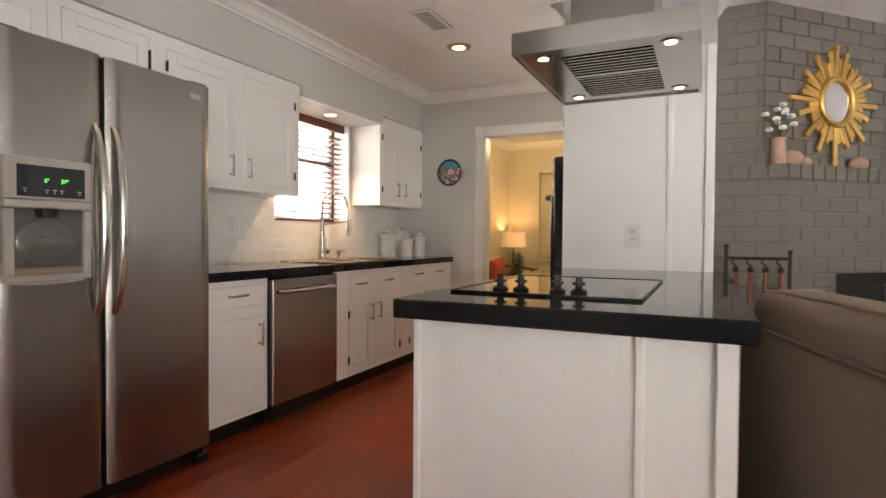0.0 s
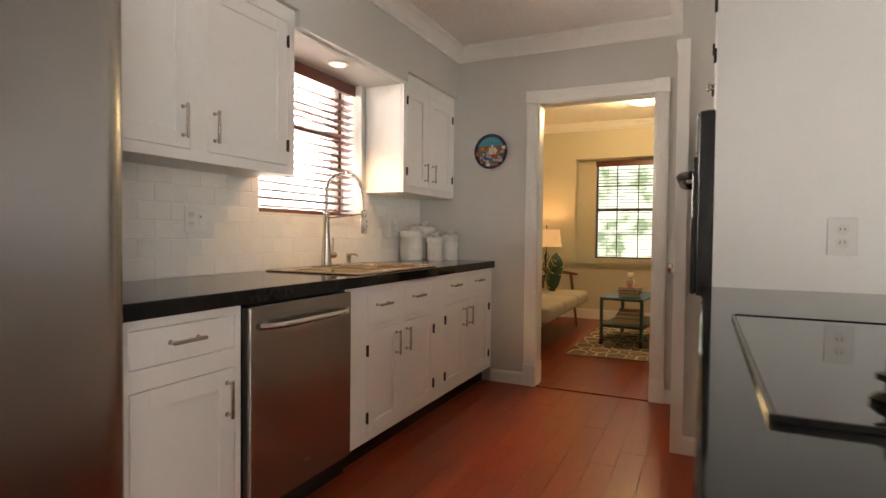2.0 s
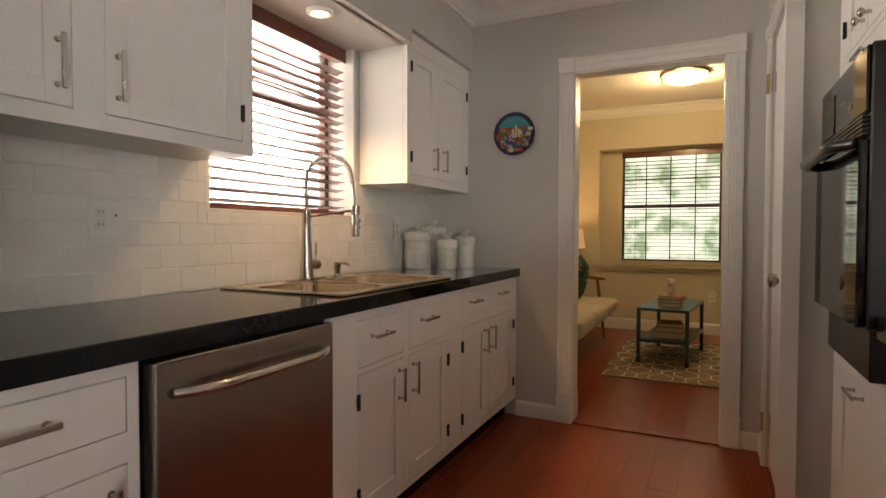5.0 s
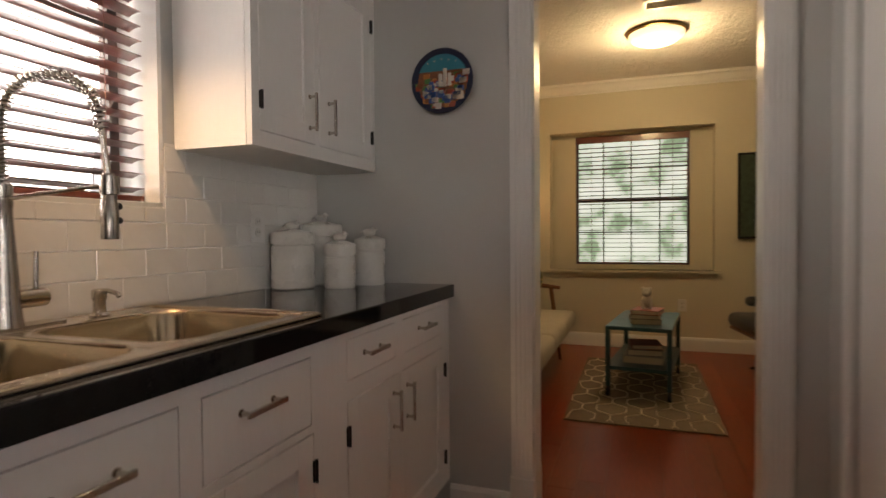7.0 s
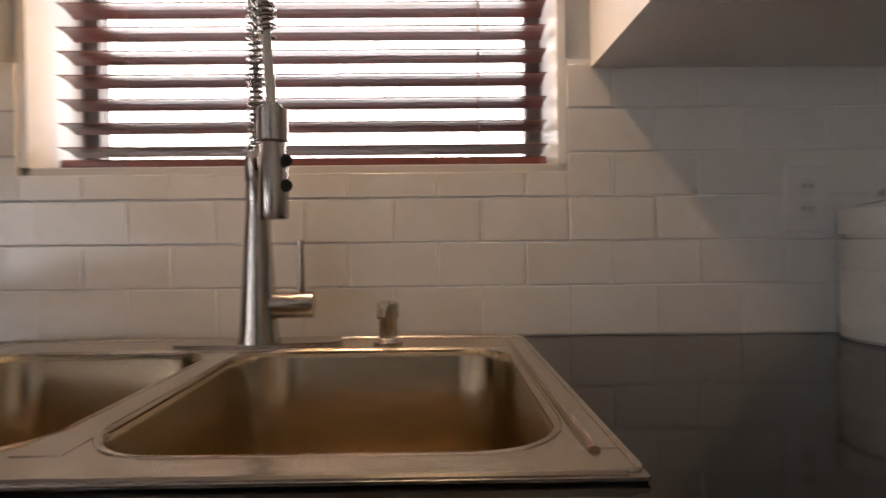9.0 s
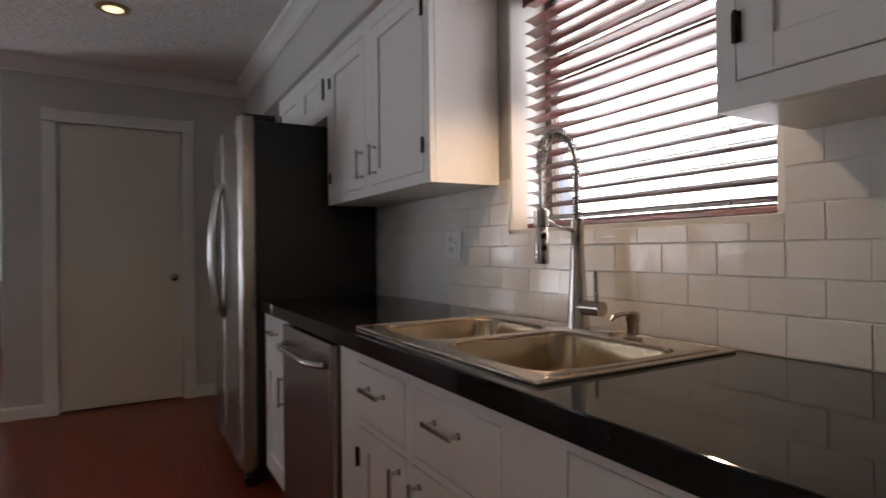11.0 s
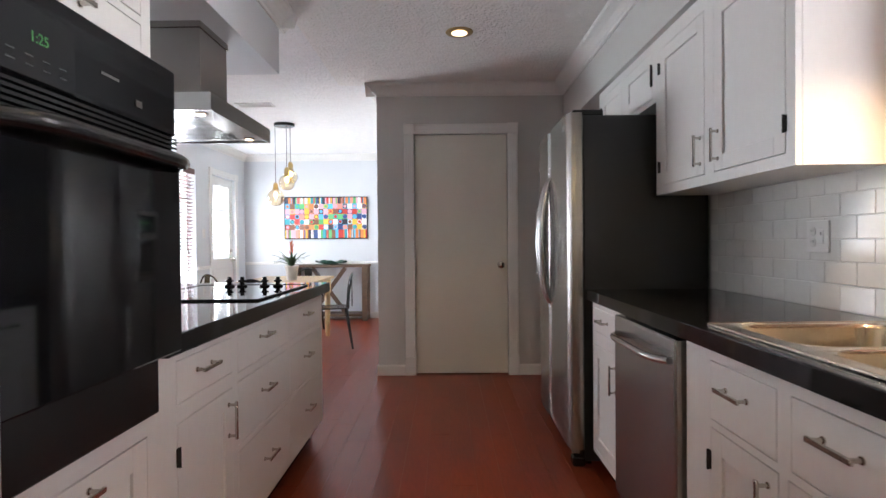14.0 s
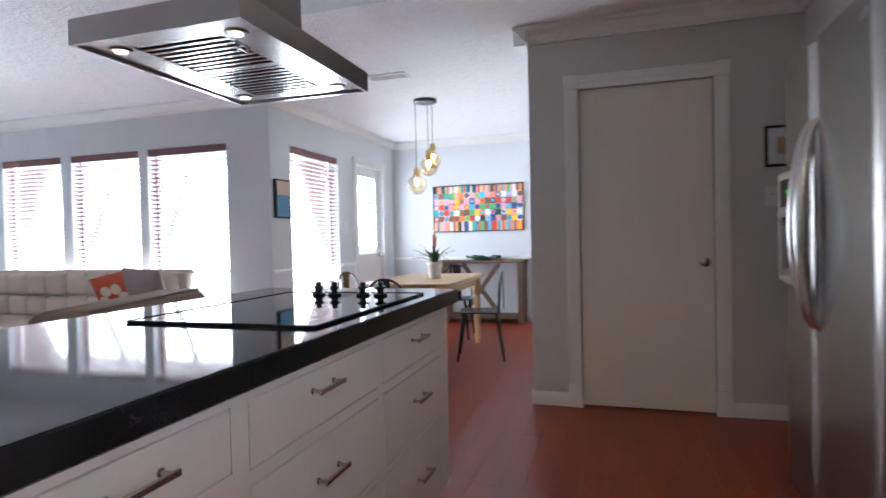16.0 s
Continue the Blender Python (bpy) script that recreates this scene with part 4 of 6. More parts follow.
od = bpart("door", BLACKG, oven, (OF - 0.018, OF + 0.004, OV0 - 0.022, OVW - 0.018, 0.89, 1.365), bev=0.005, label="black glass oven door")
bm = bmesh.new()
hp = []
for k in range(15):
    u = k / 14
    hp.append((OF - 0.018 - 0.045 * min(1, 8 * u, 8 * (1 - u)) ** 0.5, OV0 - 0.005 + 0.56 * u, 1.355))
tube(bm, hp, 0.017, 10)
part("handle", bm, BLACKM, od, "black bowed oven handle", smooth=True)
for k in range(5):
    bpart("vent_slat", BLACKM, oven, (OF - 0.012, OF, OV0 - 0.02, OVW - 0.02, 1.374 + k * 0.011, 1.380 + k * 0.011))
bpart("lower_vent", BLACKM, oven, (OF + 0.022, IX, OV0 + 0.018, OVW - 0.03, 0.745, 0.885), bev=0.004)
bpart("display_frame", BLACKM, oven, (OF - 0.009, OF - 0.006, 4.80, 4.98, 1.435, 1.555), bev=0.001)
words("1:25", 0.026, pose(OF - 0.0095, 4.89, 1.505, 90, 0, -90), GREENDIM, oven, "digits")
bpart("key_label", mat("grey_print", (0.10, 0.10, 0.10), 0.5), oven, *[(OF - 0.0098, OF - 0.009, 4.825 + 0.04 * k, 4.843 + 0.04 * k, 1.455 + 0.016 * j, 1.457 + 0.016 * j) for k in range(4) for j in range(2)])
bpart("lettering_bar", CHROME, oven, (OF - 0.0068, OF - 0.006, 4.66, 4.72, 1.50, 1.506))
bpart("latch", CHROME, oven, (OF - 0.008, OF - 0.005, 4.575, 4.60, 1.465, 1.48))


def piece(name, me, m, parent):
    """One of many alike pieces that share a mesh."""
    ob = new(name, me)
    ob.matrix_basis = m
    ob.parent = parent
    if parent.data is None:
        ob.matrix_parent_inverse = Matrix.Translation(-parent.location)
    return ob


def mesh(name, bm, material):
    bmesh.ops.recalc_face_normals(bm, faces=bm.faces)
    me = bpy.data.meshes.new(name)
    bm.to_mesh(me)
    bm.free()
    me.materials.append(material)
    return me


# ---- panel wall details ----
pw = bpy.data.objects["wall_panel"]
bpart("batten", TRIM, pw, (0.213, 0.238, 4.398, 4.41, 0.914, 2.16), bev=0.002)
bpart("corner_board", TRIM, pw, (0.405, 0.452, 4.395, 4.41, 0.0, CEILZ), bev=0.002)


# plate white made greyer, so the sockets' shading is in their colour
SOCKET = mat("shaded_white_plastic", (0.66, 0.64, 0.60), 0.45, var=0.02, bump=0)


def switch_plate(name, label, m, gangs, category, rocker=False):
    """Cover plate in the local x-z plane, facing -y, moved by m."""
    ob = thing(name, 0, 0, 0, label, category)
    w = 0.035 + 0.042 * gangs
    bpart("plate", PLASTW, ob, (-w / 2, w / 2, -0.006, 0, -0.058, 0.058), bev=0.002)
    for g in range(gangs):
        cx = (g - (gangs - 1) / 2) * 0.046
        if rocker and g == gangs - 1:
            bpart("rocker", PLASTW, ob, (cx - 0.012, cx + 0.012, -0.009, -0.006, -0.025, 0.025), bev=0.001)
            bpart("slot", GROOVE, ob, (cx - 0.003, cx + 0.003, -0.0095, -0.009, 0.006, 0.016))
        else:
            for s in (-1, 1):
                bm = bmesh.new()
                cyl(bm, (cx, -0.004, s * 0.02), (cx, -0.0085, s * 0.02), 0.017, seg=20)
                part("socket", bm, SOCKET, ob)
                for q in (-0.006, 0.006):
                    bpart("slot", GROOVE, ob, (cx + q - 0.0012, cx + q + 0.0012, -0.009, -0.0085, s * 0.02 - 0.002, s * 0.02 + 0.007))
    ob.matrix_basis = m
    return ob


switch_plate("wall_outlet", "white double outlet on the white panel wall", pose(0.032, 4.41, 1.12) @ Matrix.Scale(1.15, 4), 1, "outlet")
switch_plate("wall_outlet", "white outlet and switch plate on the tiled wall", pose(-2.466, 3.82, 1.168, 0, 0, 90), 2, "outlet", True)
switch_plate("wall_outlet", "white outlet on the tiled wall by the canisters", pose(-2.466, 5.58, 1.15, 0, 0, 90), 1, "outlet")
switch_plate("light_switch", "cream light switch plate on the pantry wall", pose(-1.975, 1.0, 1.35, 0, 0, 180), 1, "light switch", True)
switch_plate("wall_outlet", "cream outlet low on the den wall", pose(-0.735, 9.55, 0.43), 1, "outlet")
switch_plate("light_switch", "white light switch beside the garden door", pose(1.99, -1.25, 1.30, 0, 0, -90), 1, "light switch", True)
switch_plate("wall_outlet", "white outlet low on the dining room wall", pose(0.12, -2.70, 0.38, 0, 0, 180), 1, "outlet")

# ---- doors ----
pd = bpart("door_pantry", mat("pantry_door_paint", (0.72, 0.68, 0.59), 0.4, var=0.03, scale=3, fine=80, bump=0.012), None, (-1.656, -0.853, 0.945, 0.985, 0.012, 2.097), bev=0.002)
tagged(pd, "closed flat cream pantry door", "door", kind="structure")
bpart("stop", TRIM, pd, (-1.660, -1.646, 0.93, 0.9445, 0, 2.098), (-0.863, -0.849, 0.93, 0.9445, 0, 2.098), (-1.646, -0.863, 0.93, 0.9445, 2.085, 2.099))


def knob(parent, c, d):
    """A round door knob at c on a face that looks along d."""
    c, d = Vector(c), Vector(d)
    m = Matrix.Translation(c) @ d.to_track_quat("Z", "Y").to_matrix().to_4x4()
    bm = bmesh.new()
    turned(bm, m, lambda b: lathe(b, (0, 0, 0), ((0.032, 0), (0.031, 0.006), (0.012, 0.010), (0.011, 0.03), (0.024, 0.036), (0.029, 0.048), (0.027, 0.06), (0.012, 0.066)), 20))
    return part("door_knob", bm, NICKEL, parent, "brushed nickel knob", smooth=True)


knob(pd, (-1.60, 0.985, 0.958), (0, 1, 0))
cd = bpart("door_closet", TRIM, None, (-0.510, -0.475, 5.169, 5.786, 0.012, 2.055), bev=0.002)
tagged(cd, "closed white closet door beside the doorway", "door", kind="structure")
knob(cd, (-0.510, 5.225, 0.945), (-1, 0, 0))
for hz in (0.22, 1.84):
    bm = bmesh.new()
    box(bm, -0.514, -0.510, 5.75, 5.785, hz - 0.045, hz + 0.045)
    cyl(bm, (-0.541, 5.787, hz - 0.047), (-0.541, 5.787, hz + 0.047), 0.007, seg=10)
    part("hinge", bm, BRASS, cd, "aged brass hinge")
gd = bpart("door_garden", TRIM, None, (2.03, 2.07, -2.295, -2.17, 0.01, 2.085), (2.03, 2.07, -1.63, -1.505, 0.01, 2.085), (2.03, 2.07, -2.17, -1.63, 0.01, 0.96), (2.03, 2.07, -2.17, -1.63, 1.97, 2.085))
tagged(gd, "white garden door with a nine-light window", "door", kind="structure")
bpart("panel", TRIM, gd, (2.022, 2.03, -2.15, -1.65, 0.20, 0.82), bev=0.004)
for zz in (1.297, 1.633):
    bpart("glazing_bar", TRIM, gd, (2.035, 2.065, -2.17, -1.63, zz - 0.008, zz + 0.008))
pn = bpart("pane", PANE, gd, (2.048, 2.052, -2.17, -1.63, 0.96, 1.97))
pn.visible_shadow = False
knob(gd, (2.03, -2.235, 0.94), (-1, 0, 0))
bm = bmesh.new()
cyl(bm, (2.03, -2.235, 1.06), (2.015, -2.235, 1.06), 0.028, seg=16)
part("deadbolt", bm, NICKEL, gd)

# ---- windows, blinds and what lies outside ----
def outside(name, label, colour, strength, grain, *b):
    m = bpy.data.materials.new(name)
    m.use_nodes = True
    t = m.node_tree
    t.nodes.clear()
    out, em = t.nodes.new("ShaderNodeOutputMaterial"), t.nodes.new("ShaderNodeEmission")
    co, no, ra = t.nodes.new("ShaderNodeTexCoord"), t.nodes.new("ShaderNodeTexNoise"), t.nodes.new("ShaderNodeValToRGB")
    no.inputs["Scale"].default_value, no.inputs["Detail"].default_value = grain, 8
    t.links.new(co.outputs["Object"], no.inputs["Vector"])
    t.links.new(no.outputs["Fac"], ra.inputs["Fac"])
    for e, (pos, c) in zip((ra.color_ramp.elements[0], ra.color_ramp.elements[1], ra.color_ramp.elements.new(0.5)), ((0.36, colour[0]), (0.66, colour[2]), (0.5, colour[1]))):
        e.position, e.color = pos, (*c, 1)
    t.links.new(ra.outputs[0], em.inputs["Color"])
    em.inputs["Strength"].default_value = strength
    t.links.new(em.outputs[0], out.inputs[0])
    return tagged(bpart("backdrop", m, None, b), label, "backdrop", kind="structure")


outside("bright_side_yard", "bright overexposed side yard", ((0.62, 0.66, 0.75), (0.85, 0.90, 1.0), (1, 1, 1)), 2.3, 1.4, -4.9, -4.85, 1.5, 8.0, -0.3, 4.2)
outside("bright_patio", "bright overexposed patio", ((0.75, 0.78, 0.82), (0.95, 0.98, 1.0), (1, 1, 1)), 1.5, 1.4, 1.9, 9.5, -3.4, -3.35, -0.3, 3.6)
outside("bright_garden", "bright overexposed garden", ((0.75, 0.80, 0.82), (0.95, 0.98, 1.0), (1, 1, 1)), 1.9, 1.4, 5.6, 5.65, -6.5, 0.1, -0.3, 3.6)
outside("leafy_front_yard", "sunlit green front yard", ((0.26, 0.36, 0.24), (0.72, 0.82, 0.72), (1.0, 1.0, 0.98)), 2.0, 3.2, -4.5, 3.0, 12.4, 12.45, -0.3, 4.2)


def window(name, label, axis, plane, d, a0, a1, z0, z1, frame_m, cols, rows, mid, bar=0.006, w=0.035):
    """A sash window; plane is its inner face and d the way out."""
    ob = thing(name, plane if axis == "x" else (a0 + a1) / 2, (a0 + a1) / 2 if axis == "x" else plane, z0, label, "window", kind="structure")

    def b(u0, u1, w0, w1, e0, e1):
        return (plane + d * e0, plane + d * e1, u0, u1, w0, w1) if axis == "x" else (u0, u1, plane + d * e0, plane + d * e1, w0, w1)
    bpart("window_frame", frame_m, ob, b(a0, a0 + w, z0, z1, 0, 0.04), b(a1 - w, a1, z0, z1, 0, 0.04), b(a0 + w, a1 - w, z0, z0 + w, 0, 0.04), b(a0 + w, a1 - w, z1 - w, z1, 0, 0.04))
    if mid:
        bpart("meeting_rail", frame_m, ob, b(a0 + w, a1 - w, mid - 0.02, mid + 0.02, 0.002, 0.036))
    for k in range(1, cols):
        u = a0 + (a1 - a0) * k / cols
        bpart("glazing_bar", frame_m, ob, b(u - bar, u + bar, z0 + w, z1 - w, 0.010, 0.026))
    for k in range(1, rows):
        v = z0 + (z1 - z0) * k / rows
        bpart("glazing_bar", frame_m, ob, b(a0 + w, a1 - w, v - bar, v + bar, 0.011, 0.025))
    p = bpart("pane", PANE, ob, b(a0 + w, a1 - w, z0 + w, z1 - w, 0.016, 0.020))
    p.visible_shadow = False
    return ob


def blind(label, axis, plane, d, a0, a1, z0, z1, tilt, pitch=0.044, width=0.05, valance=0.07, stack=2):
    """A slatted blind; plane is its middle, d the way out; tilt lifts the edge on the room side."""
    mid = (a0 + a1) / 2
    ob = thing("window_blind", plane if axis == "x" else mid, mid if axis == "x" else plane, z0, label, "window blind", "mahogany slatted blinds")
    L = a1 - a0
    bm = bmesh.new()
    n = 4
    top = [bm.verts.new((width * (k / n - 0.5), -L / 2, 0.0035 * (1 - (2 * k / n - 1) ** 2) + 0.0013)) for k in range(n + 1)]
    bot = [bm.verts.new((width * (k / n - 0.5), -L / 2, 0.0035 * (1 - (2 * k / n - 1) ** 2) - 0.0013)) for k in range(n + 1)]
    ring = top + bot[::-1]
    far = [bm.verts.new((v.co.x, L / 2, v.co.z)) for v in ring]
    for i in range(len(ring)):
        j = (i + 1) % len(ring)
        bm.faces.new((ring[i], ring[j], far[j], far[i]))
    bm.faces.new(ring[::-1])
    bm.faces.new(far)
    me = mesh("slat", bm, BLIND)
    turn = 0 if axis == "x" else 90
    z = z0 + 0.035
    k = 0
    while z < z1 - valance - 0.01:
        jog = 0.8 * math.sin(k * 2.4)
        base = pose(plane, mid, z) if axis == "x" else pose(mid, plane, z)
        yaw = turn if d < 0 else turn + 180
        piece("slat", me, base @ pose(0, 0, 0, 0, 0, yaw) @ pose(0, 0, 0, 0, -(tilt + jog), 0), ob)
        z += pitch
        k += 1

    def b(u0, u1, w0, w1, e0, e1):
        return (plane + d * e0, plane + d * e1, u0, u1, w0, w1) if axis == "x" else (u0, u1, plane + d * e0, plane + d * e1, w0, w1)
    bpart("valance", BLIND, ob, b(a0 - 0.004, a1 + 0.004, z1 - valance, z1, -0.034, -0.026), bev=0.002)
    bpart("head_rail", BLIND, ob, b(a0, a1, z1 - valance + 0.01, z1, -0.026, 0.025))
    bpart("bottom_rail", BLIND, ob, b(a0, a1, z0 + 0.001, z0 + 0.018, -0.025, 0.025), bev=0.003)
    for f in (0.14, 0.86):
        u = a0 + L * f
        for e in (-0.0262, 0.0262):
            bm = bmesh.new()
            p = b(u, u, z0 + 0.01, z1 - valance, e, e)
            cyl(bm, (p[0], p[2], p[4]), (p[1], p[3], p[5]), 0.0012, seg=5)
            part("ladder_cord", bm, CORD, ob)
    return ob


window("window_1", "double-hung kitchen window behind blinds", "x", -2.63, -1, WY0, WY1, WZ0, WZ1, DARKFRAME, 1, 1, 1.74)
blind("dark red wooden blind in the kitchen window", "x", -2.545, -1, WY0 + 0.025, WY1 - 0.012, WZ0 + 0.004, WZ1 - 0.002, 11)
structure("trim_sink_sill", TRIM, (-2.66, -2.481, WY0, WY1, WZ0 - 0.012, WZ0 + 0.002), label="white tiled window sill", category="window sill")
structure("trim_sink_reveal", TRIM, (-2.66, -2.472, WY0 - 0.012, WY0 + 0.003, WZ0 + 0.002, WZ1), (-2.66, -2.472, WY1 - 0.003, WY1 + 0.012, WZ0 + 0.002, WZ1), label="white painted window reveal", category="window reveal")
for i, (xa, xb) in enumerate(LW):
    window("window_%d" % (i + 2), "tall living room window with white frame", "y", 0.20, -1, xa, xb, 0.45, 2.105, VINYL, 1, 1, 0)
    blind("dark wooden blind in a tall living room window", "y", 0.262, -1, xa + 0.01, xb - 0.01, 0.46, 2.10, 13)
window("window_5", "tall dining room window with white frame", "x", 2.09, 1, -1.04, -0.04, 0.35, 2.10, VINYL, 1, 1, 0)
blind("dark wooden blind in the tall dining window", "x", 2.03, 1, -1.03, -0.05, 0.36, 2.096, 13)
window("window_6", "den window with dark glazing bars", "y", 9.79, 1, -1.735, -0.655, 0.805, 2.11, DARKFRAME, 4, 4, 1.46, 0.006, 0.02)
blind("dark wooden blind in the den window", "y", 9.735, 1, -1.73, -0.66, 0.81, 2.105, 3)
bm = bmesh.new()
box(bm, -2.02, -0.40, 9.50, 9.70, 0.735, 0.76, 0.004)
box(bm, -1.98, -0.44, 9.53, 9.55, 0.69, 0.735, 0.004)
tagged(part("trim_den_sill", bm, DENWALL), "cream window sill in the den", "window sill", kind="structure")

# ---- ceiling fittings ----
def recessed(x, y, label, z=CEILZ):
    ob = thing("recessed_light", x, y, z, label, "recessed light", "ceiling downlights")
    bm = bmesh.new()
    lathe(bm, (x, y, z - 0.008), ((0.062, 0), (0.088, 0.003), (0.09, 0.008)), 28)
    part("ring", bm, BRASS, ob, "brass coloured trim ring", smooth=True)
    bm = bmesh.new()
    lathe(bm, (x, y, z - 0.0095), ((0.052, 0), (0.052, 0.001)), 24)
    part("lamp_face", bm, BULBC, ob, "lit lamp")


recessed(-1.22, 2.20, "lit recessed downlight with brass trim in the kitchen ceiling")
recessed(-1.28, 4.87, "lit recessed downlight with brass trim in the kitchen ceiling")
recessed(2.3, 2.6, "lit recessed downlight in the living room ceiling")


VENTBACK = mat("grey_duct_metal", (0.34, 0.33, 0.31), 0.6)


def vent(x, y, w, h, z, label, turn=0):
    ob = thing("ceiling_vent", 0, 0, 0, label, "vent")
    bpart("frame", TRIM, ob, (-w / 2, w / 2, -h / 2, -h / 2 + 0.025, -0.01, 0), (-w / 2, w / 2, h / 2 - 0.025, h / 2, -0.01, 0), (-w / 2, -w / 2 + 0.025, -h / 2, h / 2, -0.01, 0), (w / 2 - 0.025, w / 2, -h / 2, h / 2, -0.01, 0), bev=0.002)
    bpart("backing", VENTBACK, ob, (-w / 2 + 0.02, w / 2 - 0.02, -h / 2 + 0.02, h / 2 - 0.02, -0.002, -0.0005))
    n = 9
    for k in range(n):
        yy = -h / 2 + 0.03 + (h - 0.06) * k / (n - 1)
        bm = bmesh.new()
        turned(bm, pose(0, yy, -0.006, 40, 0, 0), lambda b: box(b, -w / 2 + 0.02, w / 2 - 0.02, -0.006, 0.006, -0.0008, 0.0008))
        part("slat", bm, TRIM, ob)
    ob.matrix_basis = pose(x, y, z, 0, 0, turn)


vent(-1.24, 4.33, 0.16, 0.36, CEILZ, "white metal air vent in the kitchen ceiling", 0)
vent(0.75, 0.38, 0.36, 0.16, CEILZ, "white metal air vent in the living room ceiling", 0)
vent(-0.91, 7.73, 0.38, 0.16, 2.60, "white metal air vent in the den ceiling", 0)

# ---- kitchen small things ----
def canister(x, y, r, h, label):
    ob = thing("canister", x, y, 0.914, label, "canister", "white lidded canisters on the counter")
    bm = bmesh.new()
    prof = [(r * 0.94, 0), (r, 0.006)]
    n = 9
    for k in range(n):
        z = 0.012 + (h - 0.03) * k / n
        prof += [(r, z), (r * 1.018, z + (h - 0.03) / n * 0.35), (r, z + (h - 0.03) / n * 0.8)]
    prof += [(r * 0.98, h - 0.008), (r * 0.90, h - 0.006), (r * 0.90, h)]
    lathe(bm, (x, y, 0.9145), prof, 30)
    part("jar", bm, CERAM, ob, smooth=True)
    bm = bmesh.new()
    lathe(bm, (x, y, 0.9145 + h), ((r * 0.88, 0.0005), (r * 1.03, 0), (r * 1.045, 0.003), (r * 1.045, 0.037), (r * 1.01, 0.042), (r * 0.98, 0.043), (r * 0.6, 0.050), (r * 0.25, 0.056)), 30)
    lid = part("lid", bm, CERAM, ob, smooth=True)
    bm = bmesh.new()
    z = 0.9145 + h + 0.068
    ball(bm, (x, y, z), 0.018, 1.5, 1, 0.9)
    ball(bm, (x + 0.024, y - 0.006, z + 0.013), 0.011)
    cyl(bm, (x + 0.034, y - 0.008, z + 0.013), (x + 0.044, y - 0.010, z + 0.011), 0.004, 0.001, 8)
    turned(bm, pose(x - 0.028, y + 0.004, z + 0.006, 0, -25, 0), lambda b: ball(b, (0, 0, 0), 0.014, 1.6, 0.7, 0.3))
    part("bird_finial", bm, CERAM, lid, smooth=True)


canister(-2.375, 5.675, 0.081, 0.172, "large white ribbed stoneware canister with bird lid")
canister(-2.372, 5.875, 0.084, 0.205, "largest white ribbed stoneware canister with bird lid")
canister(-2.21, 5.745, 0.060, 0.127, "small white ribbed stoneware canister with bird lid")
canister(-2.165, 5.908, 0.062, 0.145, "medium white ribbed stoneware canister with bird lid")

plate = thing("decorative_plate", -1.868, 5.99, 1.737, "round painted souvenir plate with a hillside town", "plate")
bm = bmesh.new()
turned(bm, pose(-1.868, 5.998, 1.737, 90, 0, 0), lambda b: lathe(b, (0, 0, 0), ((0.09, 0), (0.128, 0.012), (0.132, 0.018), (0.126, 0.020), (0.10, 0.012), (0.002, 0.010)), 40))
part("dish", bm, plain("dark_blue_glaze", (0.02, 0.025, 0.06), 0.12), plate, smooth=True)
rng = random.Random(4)
bm = bmesh.new()
turned(bm, pose(-1.868, 5.986, 1.737, 90, 0, 0), lambda b: lathe(b, (0, 0, 0), ((0.113, 0), (0.113, 0.0015)), 40))
part("picture_field", bm, plain("umber_glaze", (0.28, 0.12, 0.06), 0.15), plate)
bm = bmesh.new()
arc = [(0.110 * math.cos(radians(a)), 0.110 * math.sin(radians(a))) for a in range(22, 159, 8)]
lo = [bm.verts.new((-1.868 + p, 5.9835, 1.737 + q)) for p, q in arc]
hi = [bm.verts.new((-1.868 + p, 5.9843, 1.737 + q)) for p, q in arc]
bm.faces.new(lo)
bm.faces.new(hi)
for i in range(len(lo)):
    bm.faces.new((lo[i - 1], lo[i], hi[i], hi[i - 1]))
part("painted_sky", bm, plain("teal_sky_glaze", (0.05, 0.26, 0.34), 0.15), plate)
TOWN = [plain("ochre_glaze", (0.62, 0.25, 0.08), 0.2), plain("red_glaze", (0.50, 0.10, 0.05), 0.2), plain("cream_glaze", (0.70, 0.62, 0.50), 0.2), plain("green_glaze", (0.12, 0.26, 0.08), 0.2),
        plain("brown_glaze", (0.26, 0.11, 0.05), 0.2), plain("blue_glaze", (0.07, 0.12, 0.30), 0.2)]
for k in range(120):
    a, r = rng.uniform(-math.pi, 0.35 if k % 3 else 0.0), 0.112 * math.sqrt(rng.random()) * 0.95
    if k % 3 == 0:
        a = rng.uniform(-math.pi * 1.12, math.pi * 0.12)
    px, pz = -1.868 + r * math.cos(a), 1.737 + r * math.sin(a)
    s = rng.uniform(0.007, 0.015)
    bm = bmesh.new()
    box(bm, px - s, px + s, 5.981 - 0.002 * (k % 3), 5.985, pz - s * rng.uniform(0.5, 1.1), pz + s * rng.uniform(0.5, 1.1), 0.001)
    part("painted_house", bm, TOWN[k % 6], plate)
bm = bmesh.new()
for dx in (-0.02, 0.0, 0.02):
    box(bm, -1.855 + dx - 0.007, -1.855 + dx + 0.007, 5.976, 5.985, 1.715, 1.765 + (0.02 if dx == 0 else 0), 0.001)
part("painted_church", bm, TOWN[2], plate)
for k in range(5):
    bm = bmesh.new()
    ball(bm, (-1.93 + 0.03 * k, 5.985, 1.825 - 0.006 * abs(k - 2)), 0.011, 1.5, 0.15, 0.7, 8, 6)
    part("painted_cloud", bm, TOWN[2], plate)

